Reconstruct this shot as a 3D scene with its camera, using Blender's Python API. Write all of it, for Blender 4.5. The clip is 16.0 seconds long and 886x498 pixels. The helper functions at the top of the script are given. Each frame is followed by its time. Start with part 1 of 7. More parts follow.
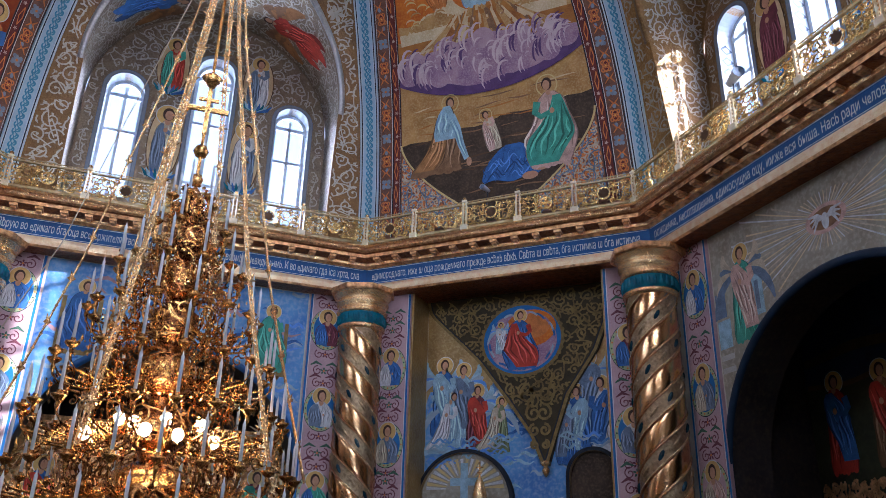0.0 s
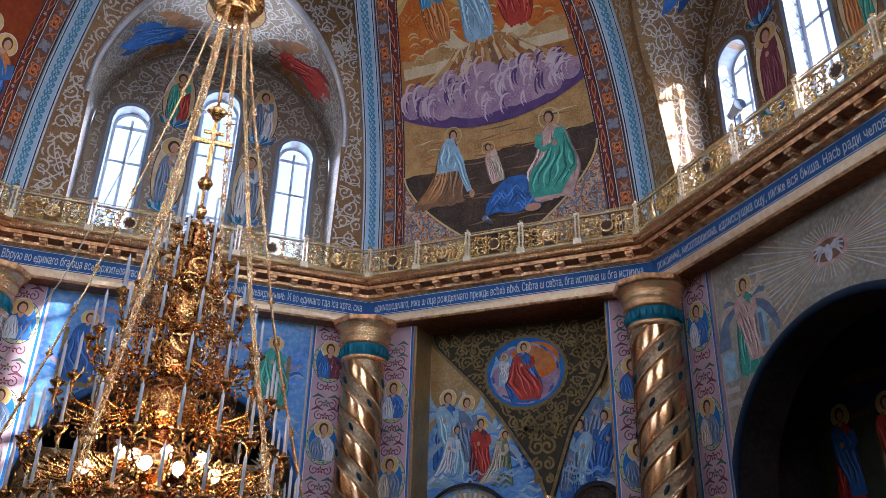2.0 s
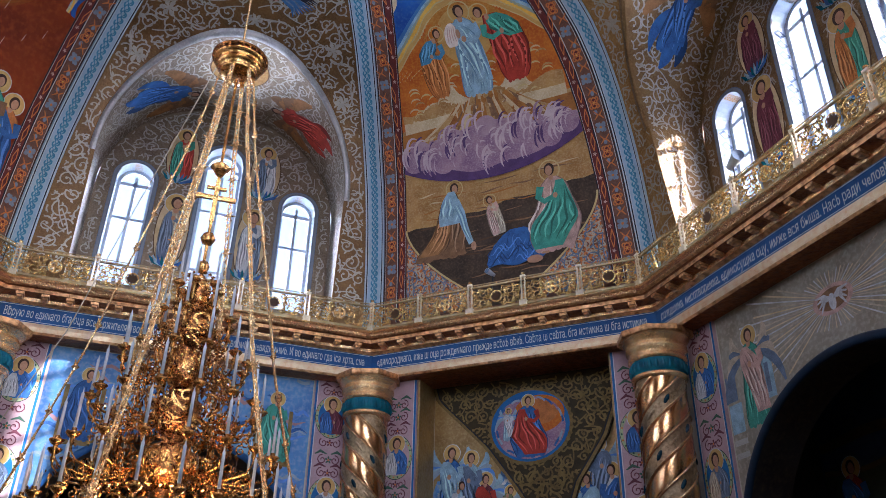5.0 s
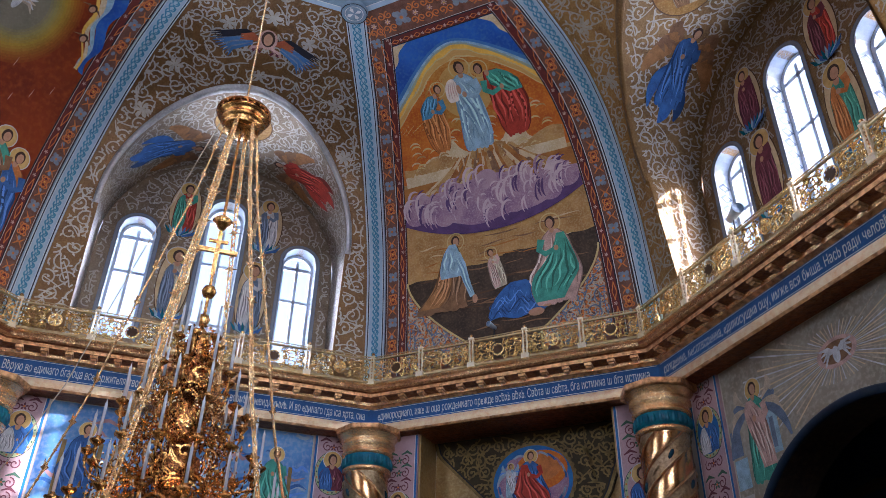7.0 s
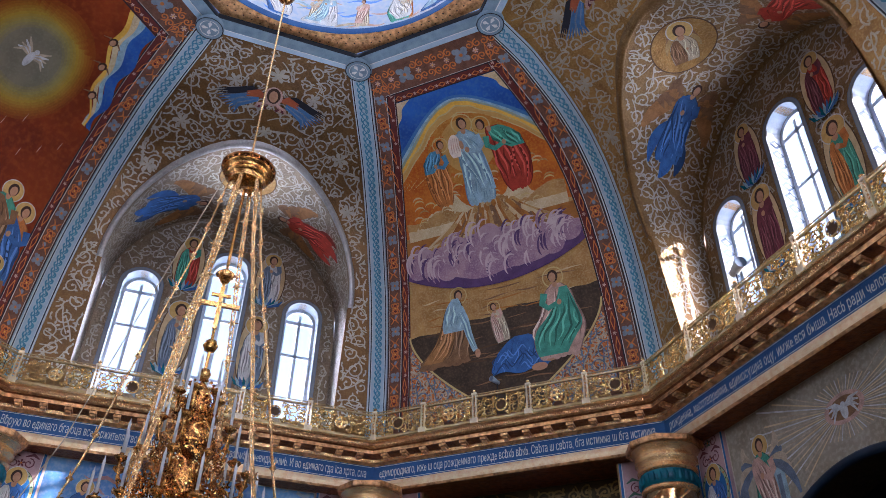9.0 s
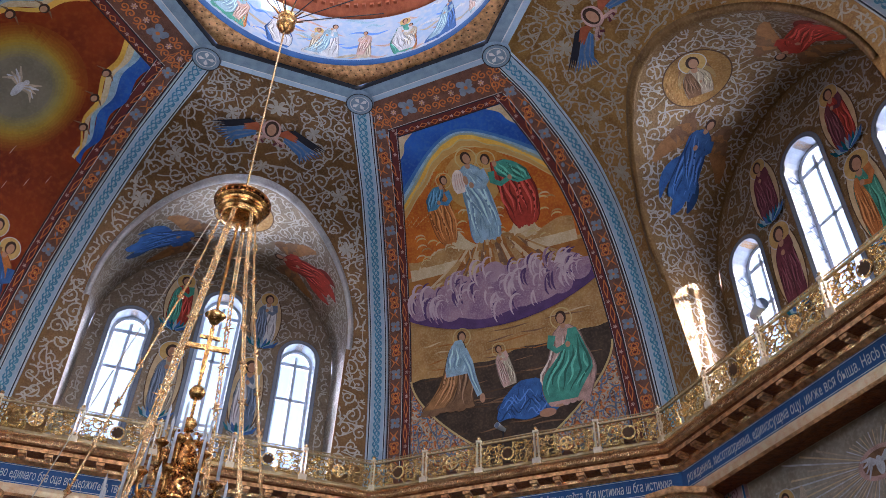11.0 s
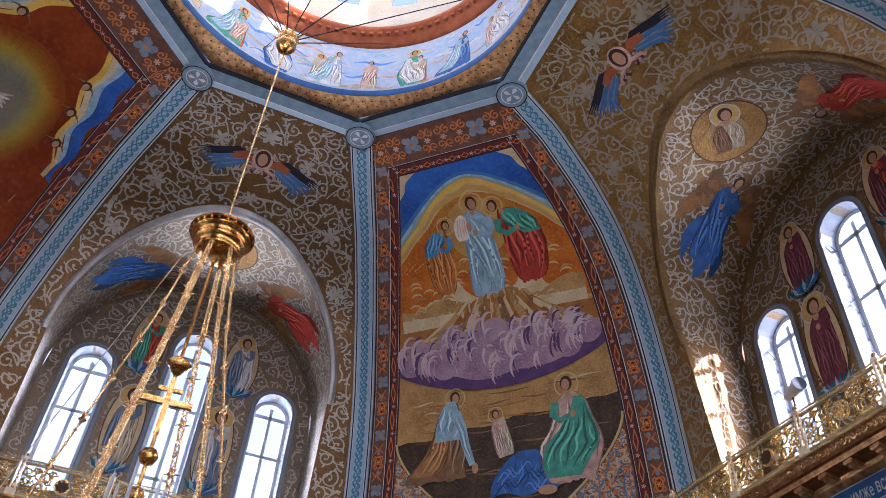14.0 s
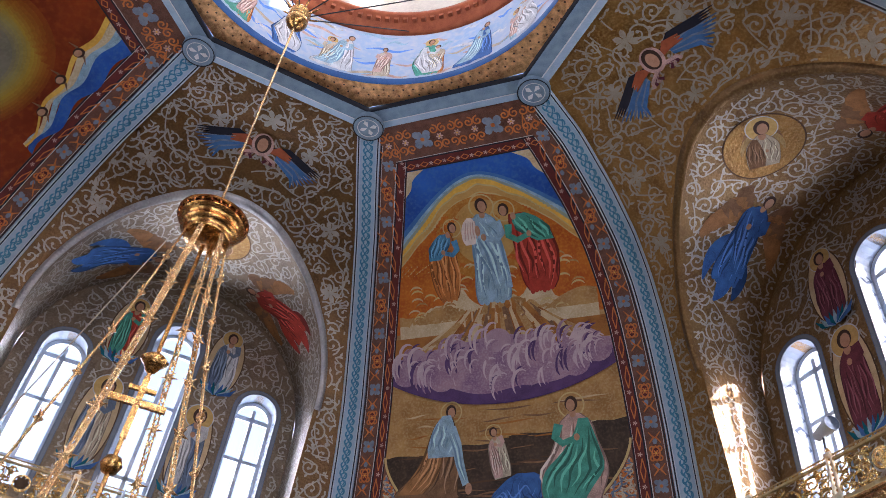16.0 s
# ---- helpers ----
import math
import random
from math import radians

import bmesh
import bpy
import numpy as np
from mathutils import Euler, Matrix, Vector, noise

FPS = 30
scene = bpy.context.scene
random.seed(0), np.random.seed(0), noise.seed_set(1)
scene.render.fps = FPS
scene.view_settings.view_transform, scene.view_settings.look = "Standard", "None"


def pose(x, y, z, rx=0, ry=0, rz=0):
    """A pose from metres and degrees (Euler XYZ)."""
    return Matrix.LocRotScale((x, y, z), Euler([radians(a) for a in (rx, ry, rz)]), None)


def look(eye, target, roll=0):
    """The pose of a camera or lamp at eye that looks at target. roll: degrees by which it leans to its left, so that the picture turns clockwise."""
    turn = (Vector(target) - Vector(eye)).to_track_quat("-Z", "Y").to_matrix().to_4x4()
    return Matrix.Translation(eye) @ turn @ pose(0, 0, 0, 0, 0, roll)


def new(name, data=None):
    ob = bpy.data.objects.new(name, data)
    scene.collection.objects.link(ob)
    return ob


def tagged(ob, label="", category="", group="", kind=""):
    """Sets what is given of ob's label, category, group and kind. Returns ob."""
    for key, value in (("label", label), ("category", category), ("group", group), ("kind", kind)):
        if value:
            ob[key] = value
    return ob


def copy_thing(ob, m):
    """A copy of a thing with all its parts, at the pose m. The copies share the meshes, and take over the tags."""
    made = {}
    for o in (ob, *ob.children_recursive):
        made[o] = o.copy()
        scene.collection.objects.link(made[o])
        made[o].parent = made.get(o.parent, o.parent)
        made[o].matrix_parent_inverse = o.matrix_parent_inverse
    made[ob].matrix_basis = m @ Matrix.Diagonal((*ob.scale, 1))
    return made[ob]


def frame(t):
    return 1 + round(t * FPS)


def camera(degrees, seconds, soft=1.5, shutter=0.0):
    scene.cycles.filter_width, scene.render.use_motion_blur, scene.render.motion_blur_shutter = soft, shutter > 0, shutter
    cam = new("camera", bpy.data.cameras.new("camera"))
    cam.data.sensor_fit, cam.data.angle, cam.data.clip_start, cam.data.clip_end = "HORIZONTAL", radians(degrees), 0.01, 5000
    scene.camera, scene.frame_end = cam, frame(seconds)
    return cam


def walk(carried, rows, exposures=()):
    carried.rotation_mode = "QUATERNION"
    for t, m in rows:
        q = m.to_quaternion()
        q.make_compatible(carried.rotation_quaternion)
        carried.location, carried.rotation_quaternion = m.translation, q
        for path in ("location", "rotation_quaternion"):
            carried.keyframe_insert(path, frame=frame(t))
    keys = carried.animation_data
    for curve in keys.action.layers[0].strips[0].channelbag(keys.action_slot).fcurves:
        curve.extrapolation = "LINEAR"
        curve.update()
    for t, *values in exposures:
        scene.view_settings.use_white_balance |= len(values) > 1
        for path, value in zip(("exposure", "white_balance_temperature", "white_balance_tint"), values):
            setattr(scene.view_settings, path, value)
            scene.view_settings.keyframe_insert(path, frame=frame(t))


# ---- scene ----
cam = camera(57.54, 16.0, soft=0.8)
# seconds, x, y, z, pitch, roll, yaw
ROWS = [
    (0.0, 6.003, -6.879, 1.600, 22.90, 1.37, 24.41),
    (0.5, 6.003, -6.879, 1.600, 23.51, 1.42, 24.47),
    (1.0, 6.003, -6.879, 1.600, 24.09, 1.46, 24.55),
    (1.5, 6.003, -6.879, 1.600, 24.60, 1.53, 24.66),
    (2.0, 6.003, -6.879, 1.600, 25.15, 1.52, 24.70),
    (2.5, 6.003, -6.879, 1.600, 25.68, 1.46, 24.75),
    (3.0, 6.003, -6.879, 1.600, 26.11, 1.34, 24.77),
    (3.5, 6.003, -6.879, 1.600, 26.72, 1.27, 24.82),
    (4.0, 6.003, -6.879, 1.600, 27.42, 1.19, 24.89),
    (6.5, 6.003, -6.879, 1.600, 31.55, 1.07, 25.07),
    (7.0, 6.003, -6.879, 1.600, 32.63, 1.11, 25.15),
    (7.5, 6.003, -6.879, 1.600, 33.71, 1.07, 25.25),
    (8.0, 6.003, -6.879, 1.600, 34.69, 1.05, 25.29),
    (8.5, 6.003, -6.879, 1.600, 35.56, 1.18, 25.35),
    (9.0, 6.003, -6.879, 1.600, 36.46, 1.31, 25.48),
    (9.4, 5.973, -6.849, 1.630, 37.08, 1.31, 25.50),
    (11.5, 5.509, -6.141, 2.286, 39.77, 1.69, 25.50),
    (12.0, 5.383, -5.979, 2.455, 40.36, 1.85, 25.41),
    (12.5, 5.253, -5.816, 2.625, 41.10, 2.16, 25.30),
    (13.0, 5.120, -5.652, 2.796, 41.89, 2.65, 25.07),
    (13.5, 4.983, -5.486, 2.968, 42.34, 3.53, 24.83),
    (14.0, 4.842, -5.318, 3.141, 42.78, 4.35, 24.49),
    (14.5, 4.697, -5.150, 3.315, 43.12, 5.06, 24.35),
    (15.0, 4.548, -4.980, 3.490, 43.30, 5.88, 24.25),
    (15.5, 4.396, -4.809, 3.666, 43.16, 6.91, 24.03),
    (16.0, 4.240, -4.637, 3.844, 43.20, 7.65, 23.84),
]
EXPOSE = 2.6  # stops half-way; the clip's camera darkens a little as it tilts up to the bright drum
walk(cam, [(t, pose(x, y, z, 90 + pitch, 0, yaw) @ pose(0, 0, 0, 0, 0, roll)) for t, x, y, z, pitch, roll, yaw in ROWS],
     exposures=[(0.0, EXPOSE + 0.12, 5650, 20), (9.0, EXPOSE - 0.02, 6000, 23), (16.0, EXPOSE - 0.12, 6300, 25)])

# ---- light ----
world = bpy.data.worlds.new("sky")
scene.world = world
world.use_nodes = True
_n, _l = world.node_tree.nodes, world.node_tree.links
_sky = _n.new("ShaderNodeTexSky")
_sky.sky_type, _sky.sun_disc = "NISHITA", False
_sky.dust_density, _sky.air_density, _sky.ozone_density = 2.5, 1.0, 1.0
_sky.sun_elevation, _sky.sun_rotation = radians(21.8), radians(80.4)
_l.new(_sky.outputs[0], _n["Background"].inputs[0])
_n["Background"].inputs[1].default_value = 0.15
SUN = new("sun", bpy.data.lights.new("sun", "SUN"))
SUN.data.energy, SUN.data.angle, SUN.data.color = 3.2, radians(0.6), (1.0, 0.97, 0.93)
SUN.matrix_world = look((10, 1.7, 13.05), (0, 0, 9))
WINDOW_WATTS = {1: 78.0, 3: 46.0, 5: 100.0, 7: 66.0}
ARM_FILL_WATTS = 200.0
DRUM_WATTS = 19.0


def area(name, m, sx, sy, watts, colour=(0.84, 0.92, 1.0)):
    ob = new(name, bpy.data.lights.new(name, "AREA"))
    ob.data.shape, ob.data.size, ob.data.size_y = "RECTANGLE", sx, sy
    ob.data.energy, ob.data.color = watts, colour
    ob.matrix_world = m
    return ob


# ---- materials ----
def material(name, c1, c2=None, scale=3.0, rough=0.6, metal=0.0, bump=0.0, bscale=40.0, c3=None, spec=0.22, vary=0.0):
    """A painted, gilded or plastered surface: a slow and a fast variation of colour, and a fine relief."""
    m = bpy.data.materials.new(name)
    m.use_nodes = True
    n, l = m.node_tree.nodes, m.node_tree.links
    b = n["Principled BSDF"]
    c2 = c2 or tuple(x * 0.78 for x in c1)
    c3 = c3 or tuple(min(1, x * 1.12) for x in c1)
    co = n.new("ShaderNodeTexCoord")
    n1, n2 = n.new("ShaderNodeTexNoise"), n.new("ShaderNodeTexNoise")
    n1.inputs["Scale"].default_value, n1.inputs["Detail"].default_value = scale, 5
    n2.inputs["Scale"].default_value, n2.inputs["Detail"].default_value = scale * 9, 3
    r1, r2 = n.new("ShaderNodeValToRGB"), n.new("ShaderNodeMix")
    r1.color_ramp.elements[0].position, r1.color_ramp.elements[1].position = 0.34, 0.66
    r1.color_ramp.elements[0].color, r1.color_ramp.elements[1].color = (*c2, 1), (*c1, 1)
    r2.data_type, r2.blend_type = "RGBA", "MIX"
    mr = n.new("ShaderNodeMapRange")
    mr.inputs["From Min"].default_value, mr.inputs["From Max"].default_value = 0.45, 0.75
    mr.inputs["To Max"].default_value = 0.65
    for t in (n1, n2):
        l.new(co.outputs["Object"], t.inputs["Vector"])
    l.new(n1.outputs["Fac"], r1.inputs["Fac"])
    l.new(n2.outputs["Fac"], mr.inputs["Value"])
    l.new(mr.outputs[0], r2.inputs["Factor"])
    l.new(r1.outputs[0], r2.inputs[6])
    r2.inputs[7].default_value = (*c3, 1)
    last = r2.outputs[2]
    if vary:
        oi, hs = n.new("ShaderNodeObjectInfo"), n.new("ShaderNodeHueSaturation")
        mv = n.new("ShaderNodeMapRange")
        mv.inputs["To Min"].default_value, mv.inputs["To Max"].default_value = 1 - vary, 1 + vary
        l.new(oi.outputs["Random"], mv.inputs["Value"])
        l.new(mv.outputs[0], hs.inputs["Value"])
        l.new(last, hs.inputs["Color"])
        last = hs.outputs[0]
    l.new(last, b.inputs["Base Color"])
    b.inputs["Roughness"].default_value, b.inputs["Metallic"].default_value = rough, metal
    b.inputs["Specular IOR Level"].default_value = 0.5 if metal > 0.3 else spec
    if bump:
        bt, bn = n.new("ShaderNodeTexNoise"), n.new("ShaderNodeBump")
        bt.inputs["Scale"].default_value, bt.inputs["Detail"].default_value = bscale, 4
        bn.inputs["Strength"].default_value, bn.inputs["Distance"].default_value = bump, 0.03
        l.new(co.outputs["Object"], bt.inputs["Vector"])
        l.new(bt.outputs["Fac"], bn.inputs["Height"])
        l.new(bn.outputs[0], b.inputs["Normal"])
    return m


def glowing(name, colour, strength):
    m = bpy.data.materials.new(name)
    m.use_nodes = True
    b = m.node_tree.nodes["Principled BSDF"]
    b.inputs["Base Color"].default_value = (*colour, 1)
    b.inputs["Emission Color"].default_value, b.inputs["Emission Strength"].default_value = (*colour, 1), strength
    return m


GOLD = material("gilding", (1.0, 0.70, 0.36), (0.78, 0.42, 0.17), 6, 0.2, 0.8, 0.55, 40)
GOLD_DARK = material("old_gilding", (0.95, 0.56, 0.26), (0.36, 0.15, 0.06), 9, 0.32, 0.85, 0.8, 35)
HAMMERED = material("hammered_pale_gilding", (1.0, 0.82, 0.56), (0.90, 0.60, 0.32), 8, 0.36, 0.75, 1.0, 26)
GOLD_COLUMN = material("column_gilding", (0.78, 0.47, 0.23), (0.6, 0.34, 0.15), 3, 0.17, 1.0, 0.16, 22)
BAND_GILT = material("embossed_pale_gilding", (0.52, 0.38, 0.22), (0.22, 0.15, 0.08), 16, 0.3, 0.85, 0.6, 50)
BROWN_GILT = material("brown_gilt_relief", (0.42, 0.16, 0.06), (0.13, 0.042, 0.018), 10, 0.32, 0.85, 0.8, 35)
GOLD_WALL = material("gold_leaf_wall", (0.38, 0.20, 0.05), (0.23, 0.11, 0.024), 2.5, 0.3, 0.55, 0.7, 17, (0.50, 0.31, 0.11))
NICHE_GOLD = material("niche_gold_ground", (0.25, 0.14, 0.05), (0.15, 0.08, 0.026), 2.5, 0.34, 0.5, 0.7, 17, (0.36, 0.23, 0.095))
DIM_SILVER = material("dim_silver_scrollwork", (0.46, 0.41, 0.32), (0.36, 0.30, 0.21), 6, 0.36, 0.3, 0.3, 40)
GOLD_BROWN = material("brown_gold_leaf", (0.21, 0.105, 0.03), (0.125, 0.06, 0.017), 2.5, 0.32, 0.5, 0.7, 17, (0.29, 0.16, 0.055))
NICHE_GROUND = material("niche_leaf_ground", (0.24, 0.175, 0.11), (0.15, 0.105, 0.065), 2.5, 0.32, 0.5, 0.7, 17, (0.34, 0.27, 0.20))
# pale gold, lowered partly to carry the recess's shade under the cornice
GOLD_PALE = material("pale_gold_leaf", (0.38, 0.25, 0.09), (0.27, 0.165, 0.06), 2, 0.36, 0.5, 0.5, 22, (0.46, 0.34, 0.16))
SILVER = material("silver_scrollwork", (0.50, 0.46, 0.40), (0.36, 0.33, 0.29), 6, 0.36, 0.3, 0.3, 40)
SILVER_WALL = material("silver_leaf", (0.52, 0.52, 0.52), (0.36, 0.35, 0.35), 2.5, 0.38, 0.6, 0.6, 24, (0.66, 0.66, 0.65))
BLUE_RIB = material("pale_blue_paint", (0.40, 0.53, 0.64), (0.33, 0.46, 0.58), 4, 0.5, 0, 0.1, 50)
BLUE_BRAID = material("braid_blue", (0.07, 0.27, 0.42), (0.045, 0.20, 0.34), 6, 0.5)
BLUE_GREY = material("blue_grey_marbling", (0.23, 0.33, 0.41), (0.16, 0.24, 0.32), 6, 0.45, 0, 0.15, 30)
BLACK_LINE = material("dark_outline", (0.02, 0.025, 0.035), None, 6, 0.6)
WHITE_LINE = material("white_outline", (0.72, 0.74, 0.74), None, 6, 0.5)
BLUE_BAND = material("inscription_blue", (0.02, 0.105, 0.29), (0.015, 0.075, 0.22), 3, 0.45, 0, 0.1, 40)
LETTER = material("inscription_white", (0.70, 0.72, 0.72), None, 9, 0.5)
RUST = material("rust_border", (0.20, 0.088, 0.058), (0.13, 0.052, 0.034), 7, 0.6, 0, 0.1, 50, (0.24, 0.145, 0.11))
RED_BAND = material("dark_red_border", (0.16, 0.03, 0.025), (0.10, 0.02, 0.02), 6, 0.6)
ORANGE_ORN = material("orange_ornament", (0.66, 0.22, 0.06), (0.50, 0.14, 0.035), 8, 0.6)
GREY_ORN = material("grey_blue_ornament", (0.24, 0.29, 0.36), (0.16, 0.20, 0.27), 8, 0.6)
PINK = material("pink_plaster", (0.50, 0.34, 0.36), (0.40, 0.27, 0.30), 3, 0.65, 0, 0.15, 40)
PINK_DARK = material("maroon_ornament", (0.16, 0.05, 0.07), None, 8, 0.65)
GREEN_LEAF = material("green_ornament", (0.06, 0.13, 0.09), None, 8, 0.65)
TEAL = material("teal_enamel", (0.01, 0.16, 0.22), (0.01, 0.09, 0.14), 6, 0.25)
JEWEL = material("dark_jewel", (0.01, 0.05, 0.08), (0.005, 0.02, 0.03), 6, 0.12)
DARK_BLUE_TRIM = material("dark_arch_trim", (0.012, 0.03, 0.06), None, 6, 0.5)
PLASTER = material("cream_plaster", (0.55, 0.50, 0.42), None, 2, 0.7, 0, 0.2, 30)
# near-black tone puts the shade of arms and arch reveals into their colour
SHADE_DARK_WALL = material("shade_toned_wall", (0.05, 0.043, 0.042), (0.025, 0.022, 0.024), 1.3, 0.7, 0, 0.2, 20, (0.09, 0.068, 0.05))
FLOOR = material("polished_stone_floor", (0.11, 0.085, 0.07), (0.07, 0.055, 0.045), 1.5, 0.25, 0, 0.05, 8)
WINDOW_WHITE = material("window_frame_white", (0.62, 0.70, 0.80), None, 6, 0.4)
SKY_BLUE = material("mural_sky", (0.13, 0.33, 0.62), (0.07, 0.20, 0.50), 1.2, 0.5, 0, 0.1, 40, (0.36, 0.46, 0.62))
RED_METAL = material("red_drum_cornice", (0.42, 0.12, 0.05), (0.28, 0.07, 0.03), 6, 0.5, 0.2)
GLASS_WHITE = material("frosted_glass", (0.9, 0.9, 0.88), None, 5, 0.3)
CRYSTAL = material("candle_tube", (0.60, 0.63, 0.68), None, 9, 0.25)
CHAND = material("chandelier_brass", (0.86, 0.50, 0.18), (0.42, 0.19, 0.05), 14, 0.14, 1.0, 0.35, 40)
CHAND_DEEP = material("amber_brass", (0.46, 0.20, 0.06), (0.18, 0.065, 0.02), 14, 0.16, 1.0, 0.35, 40)


# ---- mesh helpers ----
class Mesh:
    """Collects vertices and faces with material slots."""

    def __init__(self, *mats):
        self.v, self.f, self.mi, self.mats = [], [], [], list(mats)

    def slot(self, mat):
        if mat not in self.mats:
            self.mats.append(mat)
        return self.mats.index(mat)

    def face(self, pts, mat=None):
        i = len(self.v)
        self.v.extend(tuple(p) for p in pts)
        self.f.append(tuple(range(i, i + len(pts))))
        self.mi.append(self.slot(mat) if mat else 0)

    def grid(self, rows, mat=None, closed=False):
        i, n = len(self.v), len(rows[0])
        k = self.slot(mat) if mat else 0
        for r in rows:
            self.v.extend(tuple(p) for p in r)
        for a in range(len(rows) - 1):
            for b in range(n if closed else n - 1):
                c = (b + 1) % n
                self.f.append((i + a * n + b, i + a * n + c, i + (a + 1) * n + c, i + (a + 1) * n + b))
                self.mi.append(k)

    def box(self, c, s, mat=None, m=None):
        x, y, z = (d / 2 for d in s)
        p = [Vector((c[0] + a * x, c[1] + b * y, c[2] + d * z)) for d in (-1, 1) for a, b in ((-1, -1), (1, -1), (1, 1), (-1, 1))]
        if m:
            p = [m @ q for q in p]
        for q in ((0, 3, 2, 1), (4, 5, 6, 7), (0, 1, 5, 4), (1, 2, 6, 5), (2, 3, 7, 6), (3, 0, 4, 7)):
            self.face([p[j] for j in q], mat)

    def lathe(self, prof, n=24, mat=None, at=(0, 0, 0)):
        self.grid([[(at[0] + r * math.cos(2 * math.pi * k / n), at[1] + r * math.sin(2 * math.pi * k / n), at[2] + z) for k in range(n)] for r, z in prof], mat, True)

    def tube(self, pts, r, n=6, mat=None):
        pts = [Vector(p) for p in pts]
        rows = []
        for i, p in enumerate(pts):
            d = (pts[min(i + 1, len(pts) - 1)] - pts[max(i - 1, 0)]).normalized()
            a = d.orthogonal().normalized()
            b = d.cross(a)
            rr = r(i / max(1, len(pts) - 1)) if callable(r) else r
            rows.append([p + (a * math.cos(2 * math.pi * k / n) + b * math.sin(2 * math.pi * k / n)) * rr for k in range(n)])
        self.grid(rows, mat, True)

    def data(self, name, smooth=True):
        me = bpy.data.meshes.new(name)
        me.from_pydata(self.v, [], self.f)
        for m in self.mats:
            me.materials.append(m)
        me.polygons.foreach_set("material_index", self.mi)
        if smooth:
            me.polygons.foreach_set("use_smooth", [True] * len(self.f))
        me.validate()
        me.update()
        return me


def part(name, mesh, parent=None, label="", smooth=True):
    ob = new(name, mesh.data(name, smooth) if isinstance(mesh, Mesh) else mesh)
    if parent:
        ob.parent = parent
    return tagged(ob, label)


def thing(name, label, category, kind="", group="", at=None):
    ob = new(name)
    if at:
        ob.location = at
    return tagged(ob, label, category, group, kind)


# ---- plan: an octagon, faces numbered from the one ahead counterclockwise; even faces narrow, odd faces wide ----
AP_B, AP_A = 9.0, 8.703
BASE_Z = 9.35
RIB_PROFILE = [(3.58, 9.56, 9.35), (3.55, 9.49, 10.3), (3.5, 9.35, 11.3), (3.45, 9.17, 12.3), (3.37, 8.88, 13.3), (3.28, 8.5, 14.2),
               (3.16, 8.07, 15.0), (2.98, 7.5, 15.7), (2.7, 6.74, 16.3), (2.27, 5.55, 16.85), (1.76, 4.33, 17.1)]


def _dense(n=241):
    p = np.array(RIB_PROFILE)
    t = np.r_[0, np.cumsum(np.linalg.norm(np.diff(p, axis=0), axis=1))]
    tt = np.linspace(0, t[-1], n)
    q = np.stack([np.interp(tt, t, p[:, i]) for i in range(3)], 1)
    for _ in range(22):
        q[1:-1] = 0.25 * q[:-2] + 0.5 * q[1:-1] + 0.25 * q[2:]
    return q


_Q = _dense()
_PROF = {}
for _k in (0, 1):
    _ap = _Q[:, 1] if _k == 0 else (_Q[:, 0] + _Q[:, 1]) * 2 ** -0.5
    _hw = _Q[:, 0] if _k == 0 else (_Q[:, 1] - _Q[:, 0]) * 2 ** -0.5
    _arc = np.r_[0, np.cumsum(np.hypot(np.diff(_ap), np.diff(_Q[:, 2])))]
    _PROF[_k] = (_arc, _ap, _hw, _Q[:, 2])
VTOP = {k: float(_PROF[k][0][-1]) for k in (0, 1)}


def axes(k):
    a = radians(90 + 45 * k)
    n = Vector((math.cos(a), math.sin(a), 0))
    return n, Vector((n.y, -n.x, 0))


def wall(k, u, ap, z):
    n, d = axes(k)
    return n * ap + d * u + Vector((0, 0, z))


def prof(k, v):
    a, ap, hw, z = _PROF[k % 2]
    return float(np.interp(v, a, ap)), float(np.interp(v, a, hw)), float(np.interp(v, a, z))


def half(k, v):
    return prof(k, v)[1]


def vz(k, z):
    return float(np.interp(z, _PROF[k % 2][3], _PROF[k % 2][0]))


def dome(k, u, v, off=0.0):
    """The place u metres from the middle of face k and v metres up along its curve, off metres inwards."""
    ap, _, z = prof(k, v)
    a0, _, z0 = prof(k, v - 0.05)
    a1, _, z1 = prof(k, v + 0.05)
    n, d = axes(k)
    t = Vector((a1 - a0, z1 - z0)).normalized()
    return n * (ap - t.y * off) + d * u + Vector((0, 0, z + t.x * off))


def octagon(d, z):
    """The eight corners of the cornice's octagon, d metres outwards of its edge; corner k stands between faces k and k + 1."""
    y = AP_B + d
    x = 2 ** 0.5 * (AP_A + d) - y
    out = []
    for k in range(8):
        a = radians(45 * (k // 2) * 2)
        p = Vector((-x, y, z)) if k % 2 == 0 else Vector((-y, x, z))
        out.append(Matrix.Rotation(a, 3, "Z") @ p)
    return out

# ---- setting: floor, lower walls, cornice, vault ----
floor = Mesh(FLOOR)
floor.grid([[(x, y, 0) for x in (-26, 0, 26)] for y in (-26, 0, 26)])
tagged(part("floor", floor), "polished brown stone floor of the church", "floor", kind="structure")

LOW = 0.9
NICHE_W, NICHE_Z, NICHE_AP = 3.08, 12.95, 10.25
ARCH_R, ARCH_Z = 2.98, 3.58


def arch_line(r, zc, z0, n=28):
    """From the left foot over the crown to the right foot."""
    pts = [(-r, z0)]
    pts += [(-r * math.cos(math.pi * i / n), zc + r * math.sin(math.pi * i / n)) for i in range(n + 1)]
    return pts + [(r, z0)]


